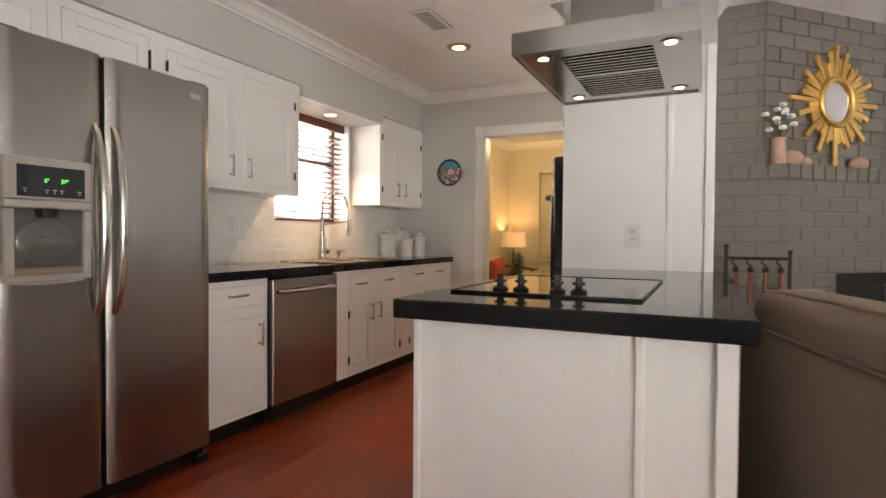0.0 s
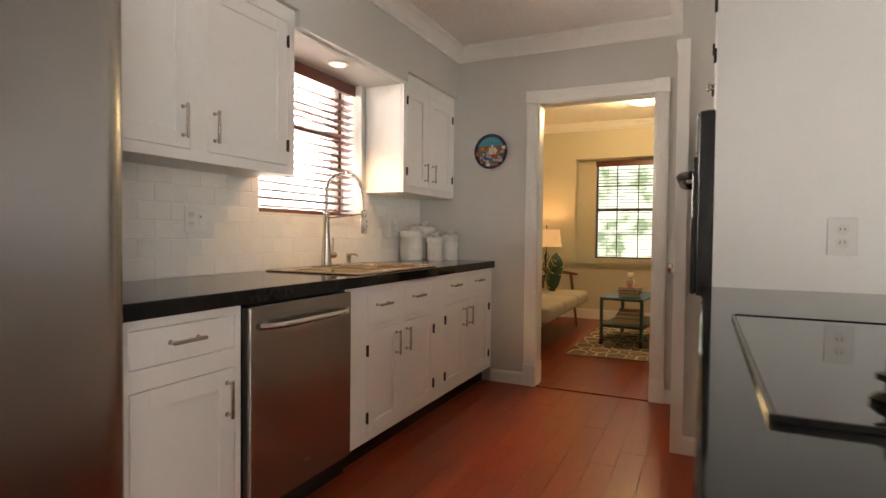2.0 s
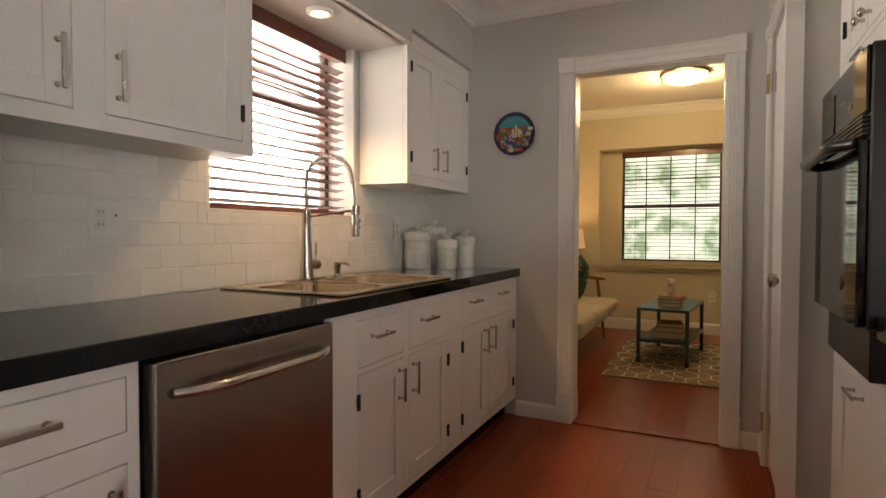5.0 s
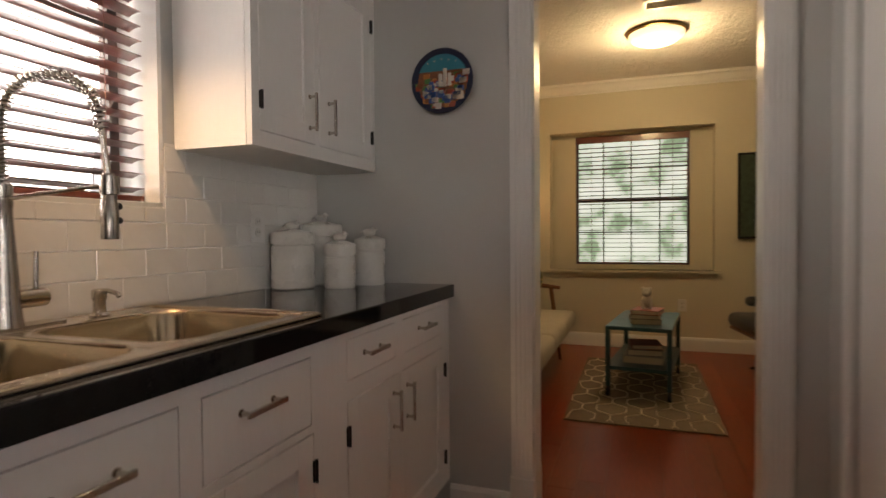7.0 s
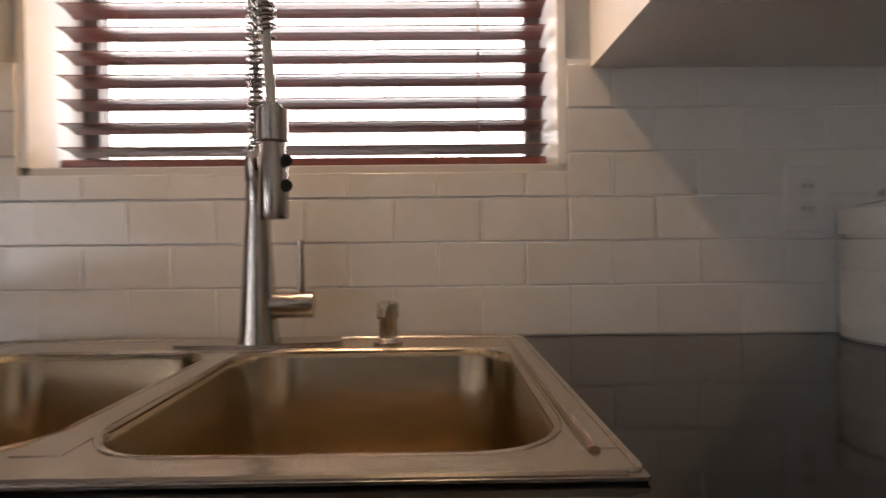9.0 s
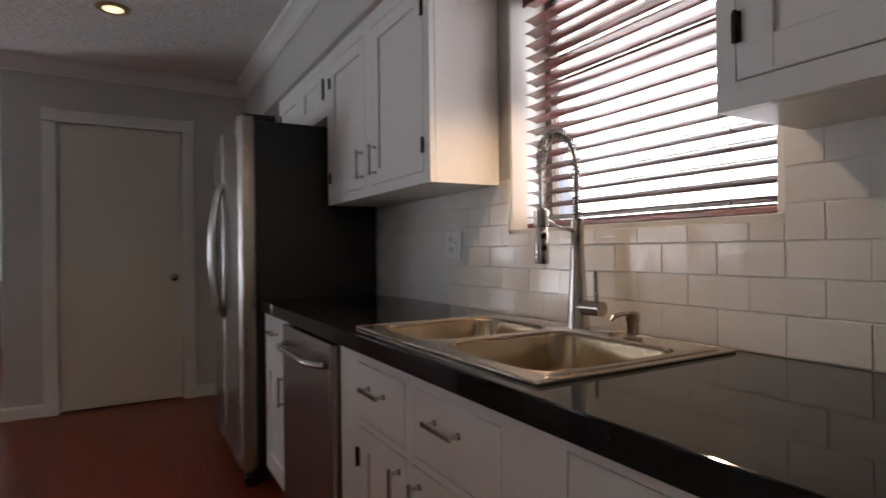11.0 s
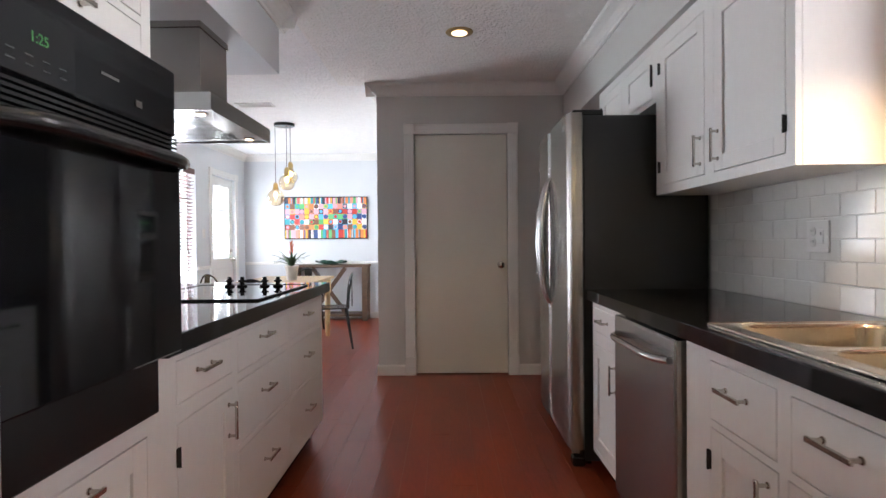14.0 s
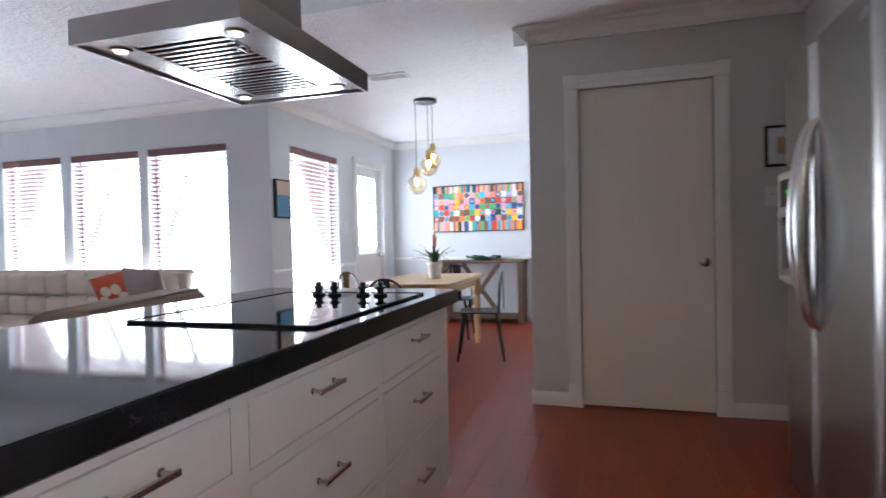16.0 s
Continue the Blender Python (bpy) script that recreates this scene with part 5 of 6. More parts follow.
pf = thing("picture_frame", -2.0, 1.0, 1.56, "small black framed print on the pantry wall", "picture frame")
bpart("frame", BLACKM, pf, (-2.13, -1.935, 1.0, 1.02, 1.525, 1.54), (-2.13, -1.935, 1.0, 1.02, 1.755, 1.77), (-2.13, -2.115, 1.0, 1.02, 1.54, 1.755), (-1.95, -1.935, 1.0, 1.02, 1.54, 1.755))
bpart("mat_board", PLASTW, pf, (-2.115, -1.95, 1.002, 1.008, 1.54, 1.755))
bpart("print", TERRA, pf, (-2.06, -2.0, 1.008, 1.010, 1.60, 1.70))

# ---- dining room ----
def chair_at(m):
    return copy_thing(CHAIR, m)


CHAIR = thing("dining_chair", 0, 0, 0, "black metal cafe chair with curved back", "chair", "metal chairs round the dining table")
bm = bmesh.new()
pts = rounded(-0.19, 0.19, -0.18, 0.19, 0.05, 4)
for z in (0.44, 0.452):
    bm.faces.new([bm.verts.new((px, py, z)) for px, py in pts])
bm.verts.ensure_lookup_table()
n = len(pts)
for i in range(n):
    bm.faces.new((bm.verts[i], bm.verts[(i + 1) % n], bm.verts[n + (i + 1) % n], bm.verts[n + i]))
part("seat", bm, BLACKM, CHAIR)
for sx in (-1, 1):
    for sy, top in ((-1, 0.44), (1, 0.44)):
        bm = bmesh.new()
        cyl(bm, (sx * 0.155, sy * 0.15, top), (sx * 0.20, sy * 0.215, 0.0), 0.019, 0.012, 8)
        part("leg", bm, BLACKM, CHAIR)
bm = bmesh.new()
bp = []
for k in range(19):
    a = math.pi * k / 18
    bp.append((-0.185 * math.cos(a), -0.17 - 0.05 * math.sin(a), 0.45 + 0.37 * math.sin(a) ** 0.5))
tube(bm, bp, 0.011, 8)
part("back_hoop", bm, BLACKM, CHAIR, smooth=True)
bm = bmesh.new()
box(bm, -0.05, 0.05, -0.222, -0.214, 0.45, 0.815, 0.002)
part("backrest", bm, BLACKM, CHAIR)
CHAIR.matrix_basis = pose(0.72, 0.42, 0, 0, 0, 180)
chair_at(pose(1.32, -0.25, 0, 0, 0, 80))
chair_at(pose(0.72, -1.38, 0, 0, 0, 5))
chair_at(pose(0.16, -0.35, 0, 0, 0, -78))

tb = thing("dining_table", 0.72, -0.45, 0, "pale oiled pine dining table", "table")
for k in range(6):
    x0 = 0.30 + 0.85 / 6 * k
    bpart("board", PINE, tb, (x0 + 0.001, x0 + 0.85 / 6 - 0.001, -1.15, 0.25, 0.715, 0.75), bev=0.003)
bpart("apron", PINE, tb, (0.36, 1.09, -1.08, 0.18, 0.635, 0.714))
for lx in (0.37, 1.08):
    for ly in (-1.07, 0.17):
        bm = bmesh.new()
        turned(bm, pose(lx, ly, 0), lambda b: lathe(b, (0, 0, 0), ((0.025, 0), (0.03, 0.05), (0.038, 0.5), (0.03, 0.52), (0.045, 0.56), (0.045, 0.714)), 12))
        part("leg", bm, PINE, tb, smooth=True)

pot = thing("potted_bromeliad", 0.63, -0.42, 0.75, "bromeliad with orange flower in a white pot on the table", "plant")
bm = bmesh.new()
lathe(bm, (0.63, -0.42, 0.751), ((0.055, 0), (0.07, 0.13), (0.078, 0.14), (0.078, 0.16), (0.068, 0.16), (0.066, 0.145), (0.002, 0.145)), 24)
part("pot", bm, CERAM, pot, smooth=True)
rng = random.Random(8)
for k in range(22):
    a = k * 2.4
    ln, up = rng.uniform(0.14, 0.24), rng.uniform(0.08, 0.22)
    bm = bmesh.new()
    prev = None
    for j in range(7):
        u = j / 6
        r = ln * u
        z = 0.90 + up * 1.5 * u - up * 0.9 * u * u * (1.2 if k % 2 else 0.7)
        w = 0.016 * (1 - u ** 2.2) + 0.001
        c = Vector((0.63 + r * math.cos(a), -0.42 + r * math.sin(a), z))
        s = Vector((-math.sin(a), math.cos(a), 0)) * w
        cur = (bm.verts.new(c - s), bm.verts.new(c + Vector((0, 0, -0.004))), bm.verts.new(c + s))
        if prev:
            bm.faces.new((prev[0], prev[1], cur[1], cur[0]))
            bm.faces.new((prev[1], prev[2], cur[2], cur[1]))
        prev = cur
    part("leaf", bm, LEAF, pot, smooth=True)
bm = bmesh.new()
for k in range(7):
    a = k * 2.4
    turned(bm, pose(0.63 + 0.008 * math.cos(a), -0.42 + 0.008 * math.sin(a), 1.03 + 0.02 * k, 14 * math.sin(a), 14 * math.cos(a), 0), lambda b: ball(b, (0, 0, 0.02), 0.013, 0.7, 0.7, 2.8, 8, 6))
part("flower", bm, FLOWER, pot, "orange flower spike", smooth=True)

co = thing("console_table", 0.62, -2.5, 0, "rustic dark wood console table with crossed braces", "table")
bpart("top", OLDWOOD, co, (0.04, 1.22, -2.69, -2.36, 0.80, 0.84), bev=0.004)
bpart("shelf", OLDWOOD, co, (0.06, 1.20, -2.67, -2.38, 0.07, 0.11), bev=0.004)
for lx in (0.10, 1.16):
    for ly in (-2.65, -2.40):
        bpart("leg", OLDWOOD, co, (lx - 0.04, lx + 0.04, ly - 0.035, ly + 0.035, 0, 0.80), bev=0.004)
for s in (-1, 1):
    bm = bmesh.new()
    turned(bm, pose(0.63, -2.385 - 0.012 * s, 0.455, 0, s * 36, 0), lambda b: box(b, -0.03, 0.03, -0.012, 0.012, -0.42, 0.42, 0.003))
    part("brace", bm, OLDWOOD, co)
pt = thing("platter", 0.62, -2.52, 0.84, "wavy green glazed platter on the console", "platter")
bm = bmesh.new()
rings = []
for r, z in ((0.06, 0.0), (0.14, 0.015), (0.23, 0.045), (0.225, 0.05), (0.13, 0.022), (0.01, 0.012)):
    rings.append([bm.verts.new((0.62 + r * math.cos(t) * 1.05, -2.52 + r * math.sin(t) * 0.55, 0.8405 + z * (1 + 0.35 * math.sin(5 * t)))) for t in (2 * math.pi * i / 40 for i in range(40))])
for p, q in zip(rings, rings[1:]):
    for i in range(40):
        bm.faces.new((p[i], p[(i + 1) % 40], q[(i + 1) % 40], q[i]))
bm.faces.new(rings[0][::-1])
bm.faces.new(rings[-1])
part("dish", bm, GREENGL, pt, smooth=True)

art = thing("abstract_painting", 0.65, -2.70, 1.17, "bright abstract canvas of stripes, squares and circles", "painting")
AX0, AX1, AZ0, AZ1 = 0.10, 1.355, 1.24, 1.862
bpart("frame", BLACKM, art, (AX0 - 0.012, AX1 + 0.012, -2.70, -2.668, AZ0 - 0.012, AZ1 + 0.012))
PAL = [plain("paint_" + n, c, 0.5) for n, c in (("sky", (0.10, 0.45, 0.72)), ("red", (0.62, 0.06, 0.05)), ("yellow", (0.80, 0.50, 0.05)), ("pink", (0.75, 0.38, 0.45)), ("black", (0.03, 0.03, 0.05)),
                                               ("orange", (0.78, 0.24, 0.07)), ("green", (0.12, 0.45, 0.15)), ("white", (0.78, 0.78, 0.76)), ("navy", (0.04, 0.08, 0.25)), ("brown", (0.22, 0.09, 0.05)), ("coral", (0.78, 0.28, 0.22)), ("teal", (0.05, 0.35, 0.42)))]
rng = random.Random(11)
cols, rows = 17, 5
cw, rh = (AX1 - AX0) / cols, (AZ1 - AZ0) * 0.64 / rows
zs0 = AZ0 + (AZ1 - AZ0) * 0.21
for i in range(cols):
    for j in range(rows):
        x0, z0 = AX0 + cw * i, zs0 + rh * j
        bpart("square", PAL[rng.randrange(12)], art, (x0, x0 + cw, -2.668, -2.6665, z0, z0 + rh))
        if (i + j) % 2 == 0:
            bm = bmesh.new()
            c = (x0 + cw / 2, z0 + rh / 2)
            cyl(bm, (c[0], -2.6665, c[1]), (c[0], -2.6655, c[1]), rh * 0.44, seg=18)
            d1 = part("disc", bm, PAL[rng.randrange(12)], art)
            if rng.random() < 0.6:
                bm = bmesh.new()
                cyl(bm, (c[0], -2.6655, c[1]), (c[0], -2.6648, c[1]), rh * 0.30, seg=16)
                part("disc", bm, PAL[rng.randrange(12)], d1)
for z0, z1 in ((AZ0, zs0), (zs0 + rh * rows, AZ1)):
    x = AX0
    while x < AX1 - 0.004:
        w = rng.choice((0.012, 0.02, 0.03, 0.045))
        bpart("stripe", PAL[rng.randrange(12)], art, (x, min(x + w, AX1), -2.668, -2.6665, z0, z1))
        x += w

sp2 = thing("framed_seascape", 1.99, 0.14, 1.37, "small framed blue seascape beside the window", "picture frame")
bpart("frame", BLACKM, sp2, (1.955, 1.99, 0.02, 0.265, 1.37, 1.74), bev=0.002)
bpart("print", plain("sea_blue", (0.10, 0.28, 0.45), 0.4), sp2, (1.953, 1.955, 0.035, 0.25, 1.385, 1.59))
bpart("print", plain("sand_sky", (0.60, 0.48, 0.36), 0.4), sp2, (1.953, 1.955, 0.035, 0.25, 1.59, 1.725))

pend = thing("pendant_light", 0.72, -0.50, CEILZ, "cluster of three smoked glass pendants on black cords", "pendant light")
bm = bmesh.new()
lathe(bm, (0.72, -0.50, CEILZ - 0.03), ((0.10, 0), (0.115, 0.006), (0.115, 0.03)), 28)
part("canopy", bm, BLACKM, pend)
for dx, dy, z, r in ((0.10, 0.02, 1.685, 0.098), (-0.035, 0.04, 1.855, 0.09), (-0.05, -0.06, 1.93, 0.08)):
    px, py = 0.72 + dx, -0.50 + dy
    bm = bmesh.new()
    cyl(bm, (px, py, z + 0.17), (px, py, CEILZ - 0.03), 0.003, seg=6)
    part("cord", bm, BLACKM, pend)
    bm = bmesh.new()
    lathe(bm, (px, py, z + 0.09), ((0.028, 0), (0.03, 0.05), (0.018, 0.08)), 14)
    part("socket", bm, BRASS, pend, "dark brass socket", smooth=True)
    bm = bmesh.new()
    outer = [(r * math.cos(t), r * math.sin(t)) for t in [radians(-70 + 140 * k / 12) for k in range(13)]] + [(0.035, r * 1.05), (0.032, r * 1.2)]
    inner = [(max(0.02, a - 0.003), b) for a, b in reversed(outer)]
    lathe(bm, (px, py, z), outer + inner, 24)
    sh = part("shade", bm, SMOKE, pend, "smoked glass globe", smooth=True)
    sh.visible_shadow = False
    bm = bmesh.new()
    ball(bm, (px, py, z + 0.03), 0.022, 1, 1, 1.7, 10, 8)
    part("bulb", bm, FILAM, pend, "glowing filament bulb", smooth=True)

# ---- living room ----
def cushion(bm, x0, x1, y0, y1, z0, z1, r=0.04):
    box(bm, x0, x1, y0, y1, z0, z1, r, 4)


chair = thing("armchair", 0, 0, 0, "taupe upholstered armchair seen from behind", "armchair")
bm = bmesh.new()
cushion(bm, 0.0, 0.20, -0.47, 0.47, 0.10, 0.80, 0.04)
part("backrest", bm, FABRIC, chair, smooth=True)
bm = bmesh.new()
cushion(bm, 0.03, 0.30, -0.465, 0.465, 0.60, 0.928, 0.075)
bk = part("back_cushion", bm, FABRIC, chair, smooth=True)
bm = bmesh.new()
tube(bm, [(0.006, -0.44, 0.798), (0.004, 0.0, 0.801), (0.006, 0.44, 0.798)], 0.006, 6)
part("piping", bm, FABRIC, chair)
bm = bmesh.new()
tube(bm, [(0.075, -0.42, 0.922), (0.075, 0.0, 0.926), (0.075, 0.42, 0.922)], 0.006, 6)
part("piping", bm, FABRIC, bk)
for s in (-1, 1):
    bm = bmesh.new()
    cushion(bm, 0.10, 0.85, s * 0.33, s * 0.48, 0.10, 0.62, 0.05)
    part("arm", bm, FABRIC, chair, smooth=True)
bm = bmesh.new()
cushion(bm, 0.18, 0.88, -0.33, 0.33, 0.25, 0.47, 0.05)
part("seat_cushion", bm, FABRIC, chair, smooth=True)
for lx in (0.06, 0.80):
    for ly in (-0.42, 0.42):
        bm = bmesh.new()
        cyl(bm, (lx, ly, 0), (lx, ly, 0.11), 0.018, 0.024, 8)
        part("leg", bm, WOODT, chair)
chair.matrix_basis = pose(0.672, 2.93, 0, 0, 0, 18)

sofa = thing("tufted_sofa", 4.0, 0.85, 0, "beige button-tufted sofa below the living room windows", "sofa")
bm = bmesh.new()
cushion(bm, 2.72, 5.2, 0.42, 0.62, 0.15, 0.91, 0.07)
part("backrest", bm, FABRICB, sofa, smooth=True)
nx, nz = 9, 2
for i in range(nx):
    for j in range(nz):
        x0, z0 = 2.78 + 2.36 / nx * i, 0.45 + 0.215 * j
        bm = bmesh.new()
        cushion(bm, x0, x0 + 2.36 / nx, 0.58, 0.70, z0, z0 + 0.215, 0.05)
        part("tuft", bm, FABRICB, sofa, smooth=True)
        bm = bmesh.new()
        ball(bm, (x0 + 2.36 / nx, 0.685, z0 + 0.215), 0.014, 1, 0.5, 1, 8, 6)
        part("button", bm, FABRICB, sofa)
for x0, x1 in ((2.60, 2.80), (5.12, 5.32)):
    bm = bmesh.new()
    cushion(bm, x0, x1, 0.45, 1.32, 0.12, 0.66, 0.07)
    part("arm", bm, FABRICB, sofa, smooth=True)
for k in range(3):
    bm = bmesh.new()
    cushion(bm, 2.80 + 0.773 * k, 2.80 + 0.773 * (k + 1), 0.60, 1.35, 0.26, 0.46, 0.05)
    part("seat_cushion", bm, FABRICB, sofa, smooth=True)


def pillow(name, label, mtl, x, y, z, s, rx, ry, rz, pattern=None):
    ob = thing(name, 0, 0, 0, label, "pillow")
    bm = bmesh.new()
    n = 10
    for sgn in (-1, 1):
        g = [[bm.verts.new((s * (i / n - 0.5) * (1 - 0.10 * abs(2 * j / n - 1) ** 0.1 * 0), sgn * 0.075 * ((1 - (2 * i / n - 1) ** 4) * (1 - (2 * j / n - 1) ** 4)) ** 0.6, s * (j / n - 0.5))) for j in range(n + 1)] for i in range(n + 1)]
        for i in range(n):
            for j in range(n):
                bm.faces.new((g[i][j], g[i + 1][j], g[i + 1][j + 1], g[i][j + 1]))
    bmesh.ops.remove_doubles(bm, verts=bm.verts, dist=0.0005)
    part("cover", bm, mtl, ob, smooth=True)
    if pattern:
        pattern(ob, s)
    ob.matrix_basis = pose(x, y, z, rx, ry, rz)
    return ob


def medallion(ob, s):
    for sgn in (-1, 1):
        bm = bmesh.new()
        for k in range(6):
            a = k * math.pi / 3
            cyl(bm, (0.1 * math.cos(a), sgn * 0.066, 0.1 * math.sin(a)), (0.1 * math.cos(a), sgn * 0.077, 0.1 * math.sin(a)), 0.05, seg=12)
        part("printed_flower", bm, CREAM, ob)


pillow("throw_pillow", "red and cream patterned pillow on the sofa", RED, 3.28, 0.80, 0.68, 0.44, -18, 12, 8, medallion)
pillow("throw_pillow", "mauve velvet pillow on the sofa", FABRICM, 2.98, 0.80, 0.70, 0.48, -16, -4, -6)

# fireplace: a return wall and a face at 45 degrees
fire = thing("fireplace", 1.4, 5.2, 0, "corner fireplace of painted grey-brown brick", "fireplace")
C45 = math.sqrt(0.5)


def diag(s, t):
    """A place s along the slanting face from the mantel corner and t back from it."""
    return (0.836 + C45 * (s - t), 4.79 + C45 * (s + t))


def prism(bm, pts, z0, z1):
    lo = [bm.verts.new((px, py, z0)) for px, py in pts]
    hi = [bm.verts.new((px, py, z1)) for px, py in pts]
    for i in range(len(pts)):
        j = (i + 1) % len(pts)
        bm.faces.new((lo[i], lo[j], hi[j], hi[i]))
    bm.faces.new(lo[::-1])
    bm.faces.new(hi)


bm = bmesh.new()
prism(bm, ((0.45, 4.80), (0.83, 4.80), diag(0.42, 0.01), diag(0.42, 0.6), (0.45, 5.6)), 0, 1.525)
prism(bm, (diag(1.5, 0.01), diag(2.1, 0.01), diag(2.1, 0.6), diag(1.5, 0.6)), 0, 1.525)
prism(bm, (diag(0.42, 0.01), diag(1.5, 0.01), diag(1.5, 0.6), diag(0.42, 0.6)), 0.90, 1.525)
prism(bm, ((0.45, 4.90), (0.72, 4.90), diag(2.1, 0.15), diag(2.1, 0.7), (0.45, 5.7)), 1.525, CEILZ)
part("masonry_core", bm, MORTAR, fire)
bm = bmesh.new()
prism(bm, (diag(0.42, 0.26), diag(1.5, 0.26), diag(1.5, 0.36), diag(0.42, 0.36)), 0, 0.90)
part("firebox", bm, SOOT, fire, "sooty black firebox")

mir = thing("sunburst_mirror", 0, 0, 0, "gilded sunburst mirror on the brick chimney", "mirror")
bm = bmesh.new()
lathe(bm, (0, 0, 0.012), ((0.105, 0), (0.108, 0.004), (0.108, 0.005), (0.002, 0.006)), 32)
part("mirror_glass", bm, MIRROR, mir)
bm = bmesh.new()
ringp = [(0.122 * math.cos(2 * math.pi * k / 40), 0.122 * math.sin(2 * math.pi * k / 40), 0.02) for k in range(41)]
tube(bm, ringp, 0.017, 10)
part("ring", bm, GOLD, mir, smooth=True)
rng = random.Random(5)
for k in range(44):
    a = 2 * math.pi * k / 44
    ln = (0.37 if k % 11 == 0 else 0.31 if k % 3 == 0 else 0.25) + rng.uniform(-0.025, 0.025)
    w = 0.016 if k % 3 else 0.019
    bm = bmesh.new()

    def ray(b, ln=ln, w=w, h=0.006 + 0.006 * (k % 2)):
        box(b, 0.125, ln * 0.86, -w * 0.75, w * 0.75, 0.002, 0.010 + h, 0.003)
        cyl(b, (ln * 0.84, 0, 0.002), (ln * 0.84, 0, 0.009 + h), w * 1.05, w * 0.8, 10)
    turned(bm, pose(0, 0, 0, 0, 0, math.degrees(a)), ray)
    part("ray", bm, GOLD, mir, smooth=False)
MX, MY = diag(0.545, 0.14)
mir.matrix_basis = pose(MX, MY, 1.965, 90, 0, 45) @ Matrix.Scale(1.16, 4)

# things on the mantel
vx, vy = diag(0.05, 0.11)
vase = thing("cotton_vase", vx, vy, 1.545, "brown clay vase with dried cotton stems on the mantel", "vase")
bm = bmesh.new()
lathe(bm, (vx, vy, 1.547), ((0.035, 0), (0.04, 0.01), (0.042, 0.09), (0.036, 0.14), (0.044, 0.16), (0.036, 0.16), (0.03, 0.13)), 20)
part("jar", bm, TERRA, vase, smooth=True)
rng = random.Random(3)
for k in range(13):
    a, r, h = rng.uniform(0, 6.28), rng.uniform(0.02, 0.09), rng.uniform(0.20, 0.36)
    tip = (vx + r * math.cos(a), vy + r * math.sin(a), 1.545 + h)
    bm = bmesh.new()
    tube(bm, [(vx, vy, 1.65), (vx + r * 0.4 * math.cos(a), vy + r * 0.4 * math.sin(a), 1.545 + h * 0.75), tip], 0.002, 5)
    stem = part("stem", bm, TWIG, vase)
    bm = bmesh.new()
    for q in range(4):
        b4 = q * 1.57
        ball(bm, (tip[0] + 0.009 * math.cos(b4), tip[1] + 0.009 * math.sin(b4), tip[2]), 0.013, u=8, v=6)
    part("boll", bm, COTTON, stem, "white cotton boll", smooth=True)
for s, r, nm, lb in ((0.145, 0.055, "stone_orb", "mottled clay orb on the mantel"), (0.25, 0.034, "stone_orb", "small mottled clay orb on the mantel"), (0.72, 0.05, "stone_orb", "reddish clay piece at the mantel end")):
    cx, cy = diag(s, 0.10)
    bm = bmesh.new()
    ball(bm, (cx, cy, 1.545 + r * 0.86), r, 1.15, 1.0, 0.88, 16, 10)
    tagged(part(nm, bm, TERRA, smooth=True), lb, "ornament")

tools = thing("fireplace_tools", 0.68, 4.70, 0, "wrought iron fireplace tool rack with wooden grips", "fireplace tools")
bm = bmesh.new()
box(bm, 0.50, 0.86, 4.58, 4.74, 0, 0.025, 0.004)
part("base", bm, IRON, tools)
for px, top in ((0.52, 1.05), (0.84, 1.02)):
    bm = bmesh.new()
    cyl(bm, (px, 4.68, 0.02), (px, 4.68, top), 0.011, seg=8)
    ball(bm, (px, 4.68, top + 0.012), 0.015, u=8, v=6)
    part("post", bm, IRON, tools)
bm = bmesh.new()
cyl(bm, (0.52, 4.68, 0.995), (0.84, 4.68, 0.995), 0.008, seg=8)
part("crossbar", bm, IRON, tools)
for k in range(4):
    px = 0.57 + 0.075 * k
    bm = bmesh.new()
    tube(bm, [(px - 0.015, 4.68, 0.99), (px - 0.02, 4.66, 0.97), (px, 4.655, 0.955), (px, 4.655, 0.93)], 0.005, 6)
    ball(bm, (px, 4.655, 0.93), 0.018, u=8, v=6)
    cyl(bm, (px, 4.655, 0.70), (px, 4.655, 0.10), 0.006, seg=6)
    tl = part("tool", bm, IRON, tools)
    bm = bmesh.new()
    lathe(bm, (px, 4.655, 0.70), ((0.008, 0), (0.014, 0.04), (0.016, 0.14), (0.010, 0.22)), 10)
    part("grip", bm, RUSTWOOD, tl, "reddish wooden grip", smooth=True)
scr = thing("fire_screen", 0, 0, 0, "black mesh folding fire screen before the hearth", "fire screen")
bm = bmesh.new()
for sa, sb in ((0.33, 0.62), (0.62, 1.32), (1.32, 1.62)):
    (ax, ay), (bx, by) = diag(sa, -0.13 if sa > 0.4 else -0.03), diag(sb, -0.13 if sb < 1.5 else -0.03)
    za, zb2 = (0.72, 0.84) if sa < 0.4 else ((0.84, 0.84) if sa < 1 else (0.84, 0.72))
    tube(bm, [(ax, ay, 0.0), (ax, ay, za), (bx, by, zb2), (bx, by, 0.0)], 0.009, 6)
part("frame", bm, IRON, scr)
bm = bmesh.new()
for sa, sb in ((0.33, 0.62), (0.62, 1.32), (1.32, 1.62)):
    (ax, ay), (bx, by) = diag(sa, -0.13 if sa > 0.4 else -0.03), diag(sb, -0.13 if sb < 1.5 else -0.03)
    n = int((sb - sa) / 0.035)
    for k in range(1, n):
        u = k / n
        cyl(bm, (ax + (bx - ax) * u, ay + (by - ay) * u, 0.02), (ax + (bx - ax) * u, ay + (by - ay) * u, 0.76), 0.0025, seg=4)
part("mesh_wires", bm, IRON, scr)

